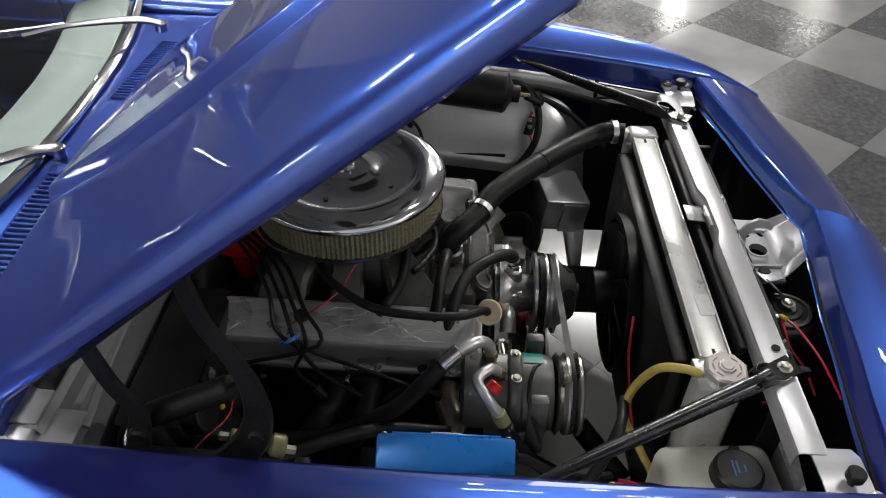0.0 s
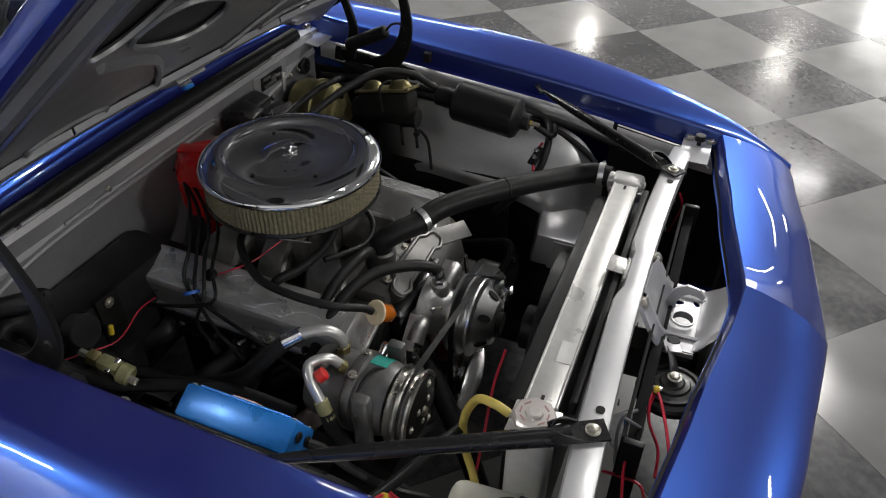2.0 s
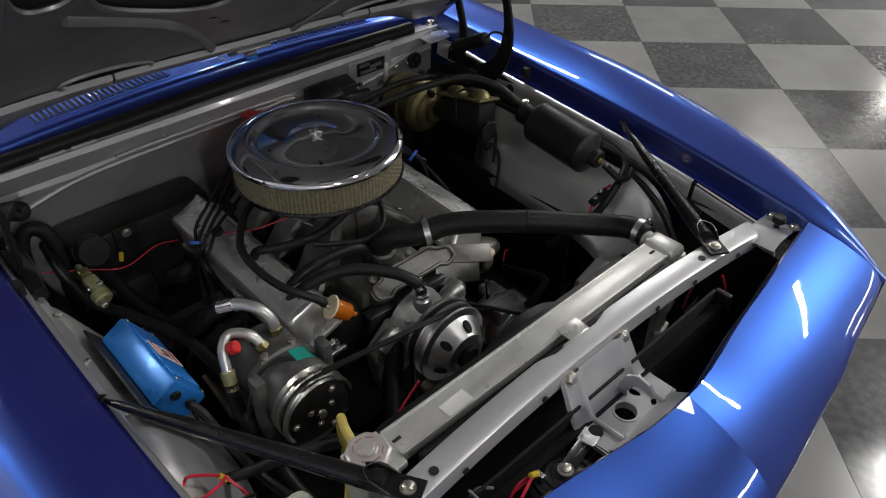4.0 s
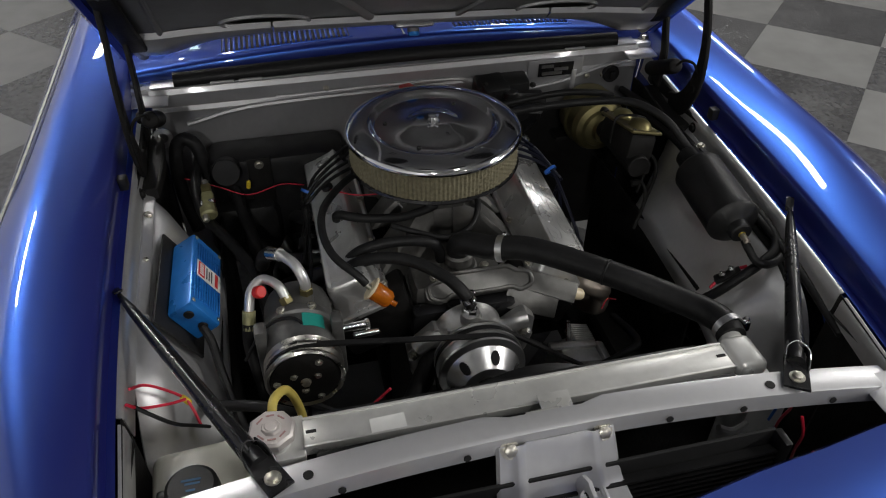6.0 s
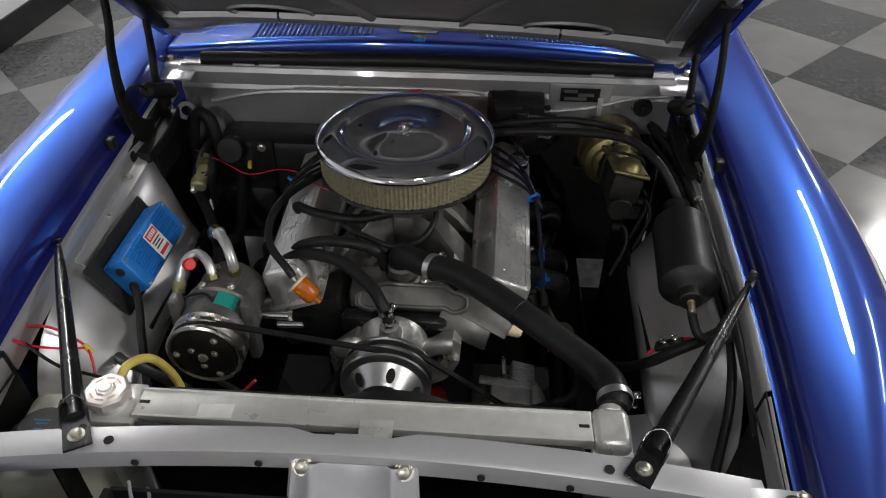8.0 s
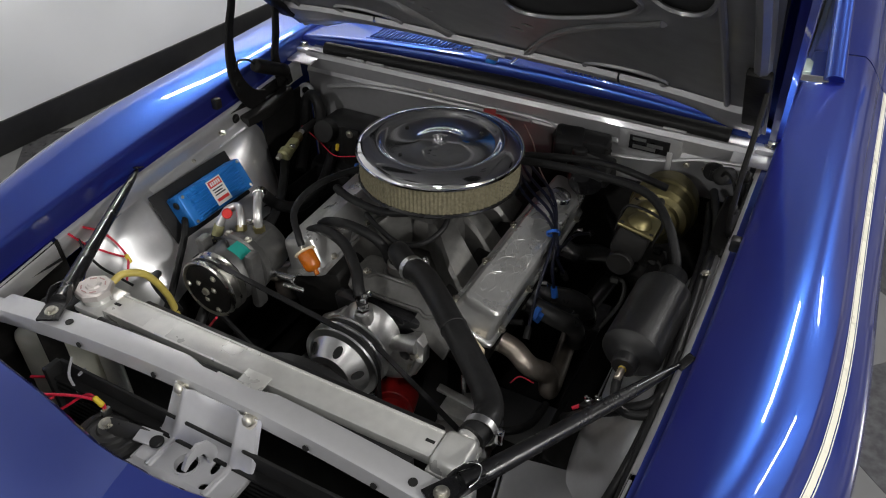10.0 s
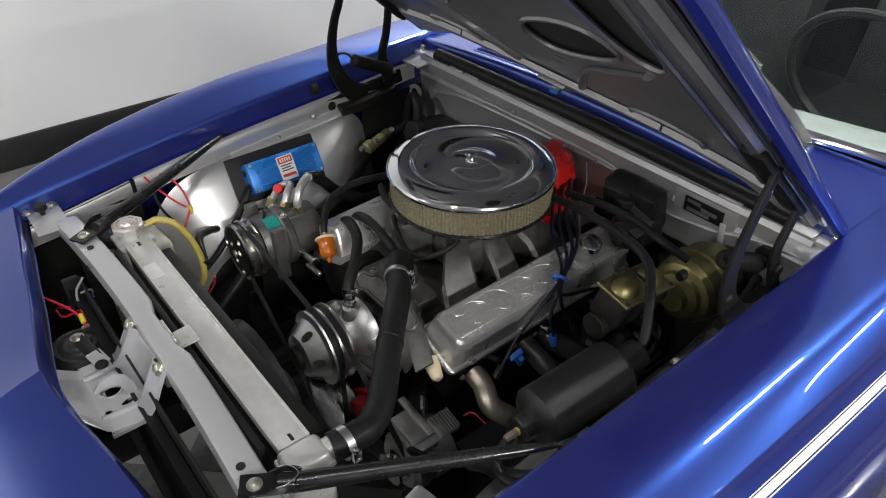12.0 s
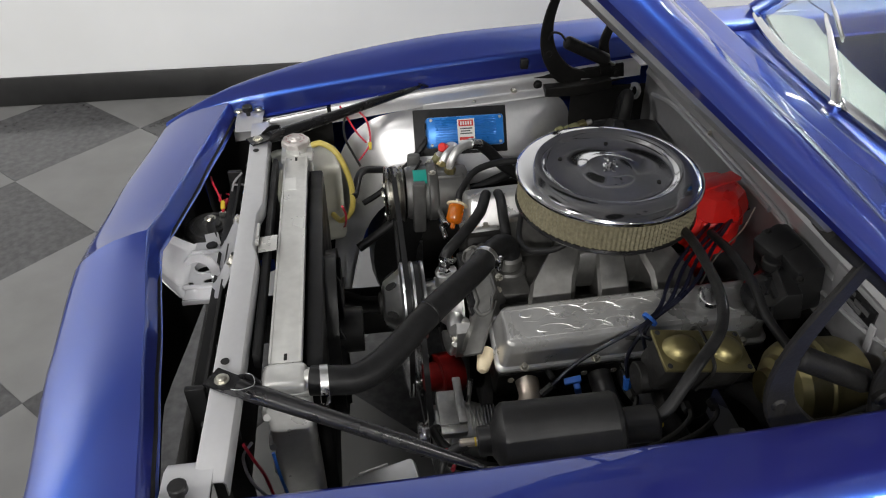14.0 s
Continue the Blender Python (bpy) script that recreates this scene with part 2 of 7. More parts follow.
def tube(points, r, seg=10, n=6, radii=None, flat=1.0):
    """A round bar or hose through the points; radii: one for each point."""
    path = smooth_path(points, n)
    bm = bmesh.new()
    rings, normal = [], None
    for i, p in enumerate(path):
        t = (path[min(i + 1, len(path) - 1)] - path[max(i - 1, 0)]).normalized()
        if normal is None:
            normal = t.orthogonal().normalized()
        normal = (normal - t * normal.dot(t)).normalized()
        side = t.cross(normal)
        rr = r
        if radii:
            f = i / (len(path) - 1) * (len(radii) - 1)
            k = min(int(f), len(radii) - 2)
            rr = radii[k] + (radii[k + 1] - radii[k]) * (f - k)
        rings.append([bm.verts.new(p + normal * rr * math.cos(2 * math.pi * k / seg) + side * rr * flat * math.sin(2 * math.pi * k / seg)) for k in range(seg)])
    for a, b in zip(rings, rings[1:]):
        for k in range(seg):
            bm.faces.new((a[k], a[(k + 1) % seg], b[(k + 1) % seg], b[k]))
    bm.faces.new(rings[0][::-1])
    bm.faces.new(rings[-1])
    return bm


def strap(points, widths, thick, across=(1, 0, 0), n=5):
    """A flat strip through the points, thick along across; widths: one for each point."""
    path = smooth_path(points, n)
    a = Vector(across).normalized()
    bm = bmesh.new()
    rings = []
    for i, p in enumerate(path):
        t = (path[min(i + 1, len(path) - 1)] - path[max(i - 1, 0)]).normalized()
        w = t.cross(a).normalized()
        f = i / (len(path) - 1) * (len(widths) - 1)
        k = min(int(f), len(widths) - 2)
        h = 0.5 * (widths[k] + (widths[k + 1] - widths[k]) * (f - k))
        e = min(0.25 * thick, 0.2 * h)
        rings.append([bm.verts.new(p + w * u + a * v) for u, v in ((-h + e, -thick / 2), (h - e, -thick / 2), (h, -thick / 2 + e), (h, thick / 2 - e), (h - e, thick / 2), (-h + e, thick / 2), (-h, thick / 2 - e), (-h, -thick / 2 + e))])
    for p, q in zip(rings, rings[1:]):
        for k in range(8):
            bm.faces.new((p[k], p[(k + 1) % 8], q[(k + 1) % 8], q[k]))
    bm.faces.new(rings[0][::-1])
    bm.faces.new(rings[-1])
    bmesh.ops.recalc_face_normals(bm, faces=bm.faces)
    return bm


def sheet(grid, thick=0.002, flip=False):
    """A skin through a grid of points, with thickness."""
    bm = bmesh.new()
    V = [[bm.verts.new(p) for p in row] for row in grid]
    for a, b in zip(V, V[1:]):
        for k in range(len(a) - 1):
            q = (a[k], a[k + 1], b[k + 1], b[k])
            bm.faces.new(q[::-1] if flip else q)
    bm.normal_update()
    if thick:
        bmesh.ops.solidify(bm, geom=bm.faces[:], thickness=thick)
    return bm


def plate(outer, holes=(), thick=0.002, m=None, bev=0.0):
    """A flat plate in xy with holes through it, each outline a list of (x, y)."""
    bm = bmesh.new()
    for loop in (outer, *holes):
        vs = [bm.verts.new((x, y, 0)) for x, y in loop]
        for a, b in zip(vs, vs[1:] + vs[:1]):
            bm.edges.new((a, b))
    bmesh.ops.triangle_fill(bm, use_beauty=True, use_dissolve=False, edges=bm.edges[:], normal=(0, 0, 1))
    r = bmesh.ops.extrude_face_region(bm, geom=bm.faces[:])
    bmesh.ops.translate(bm, vec=(0, 0, thick), verts=[v for v in r["geom"] if isinstance(v, bmesh.types.BMVert)])
    bmesh.ops.recalc_face_normals(bm, faces=bm.faces)
    if m:
        bmesh.ops.transform(bm, matrix=m, verts=bm.verts)
    return bm


def ellipse(cx, cy, rx, ry, turn=0.0, seg=28, power=1.0):
    out = []
    for k in range(seg):
        a = 2 * math.pi * k / seg
        c, s = math.cos(a), math.sin(a)
        x, y = rx * math.copysign(abs(c) ** power, c), ry * math.copysign(abs(s) ** power, s)
        out.append((cx + x * math.cos(turn) - y * math.sin(turn), cy + x * math.sin(turn) + y * math.cos(turn)))
    return out


def merge(*parts):
    """Joins meshes into the first."""
    bm = parts[0]
    for other in parts[1:]:
        data = bpy.data.meshes.new("tmp")
        other.to_mesh(data)
        other.free()
        bm.from_mesh(data)
        bpy.data.meshes.remove(data)
    return bm


def part(name, bm, material, parent=None, label="", angle=38):
    data = bpy.data.meshes.new(name)
    bm.to_mesh(data)
    bm.free()
    data.materials.append(material)
    data.polygons.foreach_set("use_smooth", [True] * len(data.polygons))
    data.set_sharp_from_angle(angle=radians(angle))
    ob = new(name, data)
    if parent:
        ob.parent = parent
    if label:
        tagged(ob, label)
    return ob


def thing(name, label, category, group="", at=(0, 0, 0)):
    ob = new(name)
    ob.location = at
    ob.empty_display_size = 0.05
    return tagged(ob, label, category, group)


def bolt(p, d=(0, 0, 1), r=0.007, h=0.005):
    """A hexagon head on a washer."""
    m = along(p, d)
    return merge(lathe([(0, 0), (r * 1.45, 0), (r * 1.45, 0.0015), (0, 0.0015)], m, 16), lathe([(r, 0.0015), (r, h), (r * 0.8, h + 0.001), (0, h + 0.001)], m, 6))


def lerp(table, v):
    """Straight-line value of a table of (key, value)."""
    if v <= table[0][0]:
        return table[0][1]
    for (a, p), (b, q) in zip(table, table[1:]):
        if v <= b:
            f = (v - a) / (b - a)
            f = f * f * (3 - 2 * f) * 0.35 + f * 0.65
            return p + (q - p) * f
    return table[-1][1]


def steps(a, b, n):
    return [a + (b - a) * k / (n - 1) for k in range(n)]


# ---- the room ----
FLOOR_S = 0.621
E1, E2 = Vector((-0.70711, -0.70711, 0)), Vector((0.70711, -0.70711, 0))
OFF1, OFF2 = 0.3235, 0.2005
X0, X1, Y0, Y1 = -2.6, 13.4, -8.0, 8.0
floor = part("floor", box(X1 - X0 + 0.4, Y1 - Y0 + 0.4, 0.1, pose((X0 + X1) / 2, (Y0 + Y1) / 2, -0.053), 0), SLAB)
tagged(floor, "chequered floor of dark and grey vinyl tiles, polished and scuffed", "floor", kind="structure")


def wall(name, sx, sy, x, y, label, material=FAR_WALL):
    ob = part(name, box(sx, sy, CEILING, pose(x, y, CEILING / 2), 0), material)
    return tagged(ob, label, "wall", kind="structure")


wall("wall_west", 0.12, Y1 - Y0, X0 - 0.06, (Y0 + Y1) / 2, "plain white painted wall with faint scuffs", WALL)
wall("wall_north", X1 - X0, 0.12, (X0 + X1) / 2, Y1 + 0.06, "plain dark grey painted wall")
wall("wall_south", X1 - X0, 0.12, (X0 + X1) / 2, Y0 - 0.06, "plain dark grey painted wall")
east = part("wall_east", plate([(Y0, 0), (Y1, 0), (Y1, CEILING), (Y0, CEILING)], [[(-5.15, 1.05), (-2.85, 1.05), (-2.85, 3.35), (-5.15, 3.35)]], 0.12,
                               Matrix(((0, 0, 1, X1), (1, 0, 0, 0), (0, 1, 0, 0), (0, 0, 0, 1)))), WALL)
tagged(east, "plain white painted wall with a wide window opening", "wall", kind="structure")
ceiling = part("ceiling", box(X1 - X0 + 0.3, Y1 - Y0 + 0.3, 0.1, pose((X0 + X1) / 2, (Y0 + Y1) / 2, CEILING + 0.055), 0), CEILING_PAINT)
tagged(ceiling, "plain grey painted ceiling", "ceiling", kind="structure")
for name, sx, sy, x, y in (("baseboard", 0.016, Y1 - Y0, X0 + 0.008, (Y0 + Y1) / 2), ("baseboard", X1 - X0 - 0.04, 0.016, (X0 + X1) / 2, Y1 - 0.008)):
    ob = part(name, box(sx, sy, 0.15, pose(x, y, 0.0765), 0.004), BASEBOARD)
    tagged(ob, "glossy black rubber baseboard along the white wall", "baseboard", kind="structure")
for k, (lx, ly) in enumerate([t[:2] for t in TUBES] + FAR_TUBES):
    lamp = thing("ceiling_light", "long white fluorescent fitting on the ceiling, out of view", "ceiling light", "ceiling fluorescent fittings", (lx, ly, CEILING))
    sx, sy = (0.22, 1.35) if k < len(TUBES) else (1.0, 0.4)
    part("housing", box(sx, sy, 0.13, pose(0, 0, -0.065), 0.01), SUPPORT, lamp)

# ---- the car's body ----
XC = -0.012
car = thing("car", "metallic blue two-door muscle car with its hood propped open", "car", at=(XC, 0, 0))
LIP_X = [(-0.955, 0.545), (-0.8, 0.562), (-0.4, 0.59), (0.28, 0.605), (0.9, 0.62)]
LIP_Z = [(-0.955, 0.84), (-0.92, 0.853), (-0.88, 0.867), (-0.8, 0.883), (-0.4, 0.925), (0.0, 0.957), (0.28, 0.982), (0.9, 1.0)]
# highest line of the fender's crown, then the crease along its shoulder
CROWN_X = [(-0.955, 0.549), (-0.88, 0.572), (-0.8, 0.604), (-0.65, 0.652), (-0.5, 0.688), (-0.25, 0.702), (0.0, 0.71), (0.3, 0.716), (0.9, 0.73)]
CROWN_Z = [(-0.955, 0.8405), (-0.88, 0.874), (-0.8, 0.898), (-0.65, 0.924), (-0.5, 0.94), (-0.25, 0.968), (0.0, 0.98), (0.3, 0.992), (0.9, 1.004)]
OUT_X = [(-0.955, 0.552), (-0.92, 0.577), (-0.88, 0.602), (-0.8, 0.648), (-0.65, 0.703), (-0.5, 0.737), (-0.4, 0.75), (-0.25, 0.757), (0.0, 0.76), (0.3, 0.763), (0.9, 0.772)]
OUT_Z = [(-0.955, 0.834), (-0.92, 0.847), (-0.88, 0.859), (-0.8, 0.875), (-0.65, 0.897), (-0.5, 0.916), (-0.4, 0.928), (-0.25, 0.94), (0.0, 0.941), (0.3, 0.946), (0.9, 0.955)]

# the side below the crease, as (outwards, down)
SIDE = [(0.0, 0.0), (0.0012, 0.0022), (0.006, 0.0105), (0.0125, 0.0195), (0.02, 0.028), (0.0325, 0.0395), (0.046, 0.053), (0.062, 0.074), (0.076, 0.104), (0.086, 0.15), (0.09, 0.21), (0.086, 0.3), (0.078, 0.37)]


def bend(table, v):
    """Smooth value of a table of (key, value)."""
    k = 0
    while k < len(table) - 2 and v > table[k + 1][0]:
        k += 1
    (a, p), (b, q) = table[k], table[k + 1]
    h = b - a
    m0 = (q - table[k - 1][1]) / (b - table[k - 1][0]) if k else (q - p) / h
    m1 = (table[k + 2][1] - p) / (table[k + 2][0] - a) if k + 2 < len(table) else (q - p) / h
    t = max(0.0, min(1.0, (v - a) / h))
    return p * (2 * t ** 3 - 3 * t * t + 1) + h * m0 * (t ** 3 - 2 * t * t + t) + q * (3 * t * t - 2 * t ** 3) + h * m1 * (t ** 3 - t * t)


def fender_row(y, side):
    """Section of a fender: gutter wall, lip, crowned top, a crease at the shoulder, then the side."""
    xi, zi, xc, zc, xs, zs = bend(LIP_X, y), bend(LIP_Z, y), bend(CROWN_X, y), bend(CROWN_Z, y), bend(OUT_X, y), bend(OUT_Z, y)
    k = max(0.15, min(1.0, (y + 0.955) / 0.3))
    if y < -0.8:
        row = [(xi - 0.004, zi - 0.03), (xi - 0.004, zi - 0.02), (xi - 0.004, zi - 0.012), (xi - 0.003, zi - 0.004), (xi + 0.001, zi - 0.001)]
    else:
        row = [(xi - 0.016, zi - 0.054), (xi - 0.004, zi - 0.052), (xi - 0.002, zi - 0.012), (xi - 0.001, zi - 0.002), (xi + 0.004, zi + 0.001)]
    x0, z0 = xi + 0.004, zi + 0.001
    for f in (0.25, 0.5, 0.75, 1.0):
        row.append((x0 + (xc - x0) * f, z0 + (zc - z0) * (1 - (1 - f) ** 1.45)))
    for f in (0.3, 0.55, 0.75, 0.9, 0.975):
        row.append((xc + (xs - xc) * f, zc + (zs - zc) * f ** 1.4))
    row += [(xs + dx * k, zs - dz) for dx, dz in SIDE] + [(xs + 0.06 * k, 0.45), (xs + 0.03 * k, 0.27)]
    return [(side * x, y, z) for x, z in row]


FY = steps(-0.955, -0.7, 11) + steps(-0.66, 0.74, 26)
for side in (-1, 1):
    fender = part("fender", sheet([fender_row(y, side) for y in FY], 0.0015, side > 0), PAINT, car, "glossy metallic blue front fender", 55)
    # a wide cream stripe between two fine ones
    table = [(d, x) for x, d in SIDE]
    for d0, d1, mat, text in ((0.0262, 0.0276, PAPER, "fine white pinstripe"), (0.0292, 0.0360, STRIPE, "wide cream stripe"), (0.0376, 0.0390, PAPER, "fine white pinstripe")):
        rows = []
        for y in FY[2:]:
            xs, zs = bend(OUT_X, y), bend(OUT_Z, y)
            k = max(0.15, min(1.0, (y + 0.955) / 0.3))
            rows.append([(side * (xs + lerp(table, d) * k + 0.0018), y, zs - d + 0.0018) for d in (d0, (d0 + d1) / 2, d1)])
        part("pinstripe", sheet(rows, 0.0004, side > 0), mat, fender, text)
    door = part("door", sheet([fender_row(y, side) for y in steps(0.748, 0.9, 3) + steps(1.1, 2.0, 4)], 0.0015, side > 0), PAINT, car, "closed metallic blue door", 55)

NOSE_IN = [(0.0, -0.88), (0.03, -0.878), (0.27, -0.84), (0.46, -0.812), (0.56, -0.797)]
NOSE_OUT = [(0.0, -1.03), (0.03, -1.027), (0.25, -1.003), (0.5, -0.962), (0.56, -0.95)]


def nose_row(x):
    a = abs(x)
    yi, yo = lerp(NOSE_IN, a), lerp(NOSE_OUT, a)
    zi = 0.905 - 0.011 * (a / 0.56) ** 1.5 - 0.012 * min(1.0, a / 0.06)
    zo = 0.826 + 0.012 * (a / 0.56)
    row = [(yi + 0.012, zi - 0.05), (yi + 0.006, zi - 0.045), (yi + 0.001, zi - 0.006), (yi - 0.004, zi)]
    for f, g in ((0.2, 0.08), (0.45, 0.24), (0.68, 0.47), (0.86, 0.72), (0.96, 0.9), (1.0, 1.0)):
        row.append((yi + (yo - yi) * f, zi + (zo - zi) * g))
    row += [(yo - 0.001, zo - 0.02), (yo + 0.02, zo - 0.08), (yo + 0.05, zo - 0.2), (yo + 0.06, 0.45)]
    return [(x, y, z) for y, z in row]


NX = steps(-0.551, -0.03, 12) + [-0.015, 0.0, 0.015] + steps(0.03, 0.551, 12)
nose = part("nose_panel", merge(sheet([nose_row(x) for x in NX if x <= 0], 0.0015, False), sheet([nose_row(x) for x in NX if x >= 0], 0.0015, False)), PAINT, car, "pointed metallic blue nose panel with a centre crease", 55)

# hood: built round its closed shape with the rear corners at the origin, then tipped about the hinges
HOOD_ANGLE, HOOD_TWIST = 41.2, 2.1
TIP = pose(0, 0.264, 0.992, -HOOD_ANGLE, 0, 0) @ pose(0, 0, 0, 0, HOOD_TWIST, 0)
HOOD_EDGE = [(0.0, 1.145), (0.27, 1.105), (0.56, 1.06)]


def hood_half(v):
    return lerp([(0.0, 0.606), (0.7, 0.604), (1.0, 0.575)], v)


def hood_sag(x, v):
    """The passenger side of the open hood hangs a little lower towards the front."""
    return 0.038 * v * (0.6 - x) / 1.2


def hood_under(x, v):
    crown = lerp([(0.0, 0.07), (0.05, 0.045), (0.1, 0.02), (0.14, 0.012), (0.25, 0.013), (0.45, 0.012), (0.9, -0.012), (1.0, -0.016)], v)
    return crown * max(0.0, 1 - (x / 0.5) ** 4) - hood_sag(x, v)


def hood_top(x, v):
    """Outer skin: shallow flat panel with a raised, sharp-edged scoop down the middle."""
    a = abs(x)
    rise = lerp([(0.0, 0.014), (0.12, 0.018), (0.3, 0.018), (0.7, 0.012), (0.95, 0.0)], v)
    w = lerp([(0.0, 0.25), (0.5, 0.225), (1.0, 0.17)], v)
    scoop = max(0.0, min(1.0, (w + 0.03 - a) / 0.03))
    dome = lerp([(0.0, 0.056), (0.12, 0.036), (0.25, 0.026), (0.6, 0.012), (1.0, -0.01)], v) * max(0.0, 1 - (a / 0.6) ** 4)
    return 0.032 + dome + scoop * rise - hood_sag(x, v)


hood_rows = []
# the rolled edge, as (share of the half width, depth below the skin); the last three lie on the underside
ROLL = [(0.93, 0.0), (0.962, 0.001), (0.98, 0.004), (0.99, 0.0085), (0.996, 0.014), (1.0, 0.022)]
for k in range(-1, 26):
    v = min(max(k, 0), 24) / 24
    half = hood_half(v)
    w = lerp([(0.0, 0.25), (0.5, 0.225), (1.0, 0.17)], v)
    side = [(0.965 * half, -2.0), (0.985 * half, -1.0), (0.998 * half, -3.0)] + [(f * half, d) for f, d in ROLL[::-1]]
    side += [(x, 0.0) for x in (0.84 * half, 0.7 * half, w + 0.05, w + 0.031, w + 0.028, w + 0.002, w - 0.003, w - 0.03, w * 0.6, w * 0.3)]
    row = []
    for x, d in [(-x, d) for x, d in side] + [(0.0, 0.0)] + side[::-1]:
        length = lerp(HOOD_EDGE, abs(x))
        back = 0.006 * max(0.0, min(1.0, (w + 0.03 - abs(x)) / 0.03))
        y = back - (length + back) * v + (0.0015 if k == -1 else -0.0015 if k == 25 else 0.0)
        under = hood_under(x, v)
        z = under + (0.002 if d == -2.0 else 0.0 if d == -1.0 else 0.005) if d < 0 else max(under + 0.006, hood_top(x, v) - d)
        if k in (-1, 25) and d >= 0:
            z = max(under + 0.004, z - 0.016) if k == -1 else under + 0.004
        row.append((x, y, z))
    hood_rows.append(row)
hood = part("hood", sheet(hood_rows, 0.0015, False), PAINT, car, "raised blue hood with a cowl scoop", 38)
hood.matrix_basis = TIP


def drape(bm, dz=0.0):
    """Subdivides a flat mesh built in hood space and bends it to the hood's underside."""
    for v in bm.verts:
        v.co.z += hood_under(v.co.x, min(1.0, -v.co.y / 1.1)) + dz
    bm.normal_update()
    return bm


under_holes = []
for s in (-1, 1):
    under_holes += [ellipse(s * 0.3, -0.16, 0.085, 0.03, s * -0.08), ellipse(s * 0.24, -0.45, 0.14, 0.055, s * -0.5, power=0.8), ellipse(s * 0.43, -0.66, 0.06, 0.16, 0, power=0.8),
                    ellipse(s * 0.16, -0.84, 0.1, 0.09, 0, power=0.8), ellipse(s * 0.1, -0.27, 0.014, 0.008, 0.4, seg=10), ellipse(s * 0.13, -0.3, 0.014, 0.008, 0.4, seg=10)]
outline = [(-0.575, -0.012), (-0.3, -0.008), (0, -0.004), (0.3, -0.008), (0.575, -0.012), (0.565, -0.7), (0.54, -1.03), (0.25, -1.08), (0, -1.11), (-0.25, -1.08), (-0.54, -1.03), (-0.565, -0.7)]
bm = plate(outline, under_holes, 0.004)
bmesh.ops.subdivide_edges(bm, edges=bm.edges[:], cuts=3, use_grid_fill=True)
part("inner_frame", drape(bm, 0.004), UNDERHOOD, hood, "grey stamped hood reinforcement with dark cut-outs", 60)
# black skin that paints the shade behind the cut-outs
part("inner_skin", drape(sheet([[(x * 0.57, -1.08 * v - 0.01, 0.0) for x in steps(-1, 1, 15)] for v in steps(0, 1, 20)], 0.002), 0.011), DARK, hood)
rim = []
for h in under_holes:
    if len(h) > 12:
        rim.append(tube([(x, y, 0.003) for x, y in h] + [(*h[0], 0.003), (*h[1], 0.003)], 0.005, 6, 1))
for s in (-1, 1):
    rim.append(tube([(s * 0.06, -0.1, 0.002), (s * 0.2, -0.31, 0.002), (s * 0.4, -0.45, 0.002)], 0.01, 8, 8, flat=0.6))
    rim.append(tube([(s * 0.1, -0.62, 0.002), (s * 0.3, -0.68, 0.002), (s * 0.33, -0.95, 0.002)], 0.012, 8, 8, flat=0.6))
    rim.append(tube([(s * 0.555, -0.03, 0.002), (s * 0.548, -0.5, 0.002), (s * 0.52, -1.0, 0.002)], 0.014, 8, 12))
    rim.append(tube([(s * 0.5, -0.08, 0.003), (s * 0.49, -0.5, 0.003), (s * 0.47, -1.0, 0.003)], 0.006, 8, 12))
part("rib", drape(merge(*rim)), UNDERHOOD, hood, "pressed grey stiffening ribs")
for x0, x1 in ((-0.56, -0.29), (-0.285, 0.285), (0.29, 0.56)):
    part("rear_channel", drape(sheet([[(x, -0.035, 0.0), (x, -0.05, -0.007), (x, -0.09, -0.01), (x, -0.13, -0.01), (x, -0.147, -0.006), (x, -0.152, 0.004)] for x in steps(x0, x1, 12)], 0.002)), FIREWALL, hood, "pale grey rear edge channel")
part("safety_catch", drape(merge(box(0.08, 0.05, 0.012, pose(0, -0.11, -0.014), 0.004), cyl(0.013, 0.01, pose(0, -0.105, -0.028)))), UNDERHOOD, hood)
part("bump_stop", drape(cyl(0.012, 0.01, pose(0, -0.105, -0.036))), BOX_BLUE, hood, "small blue rubber plug")

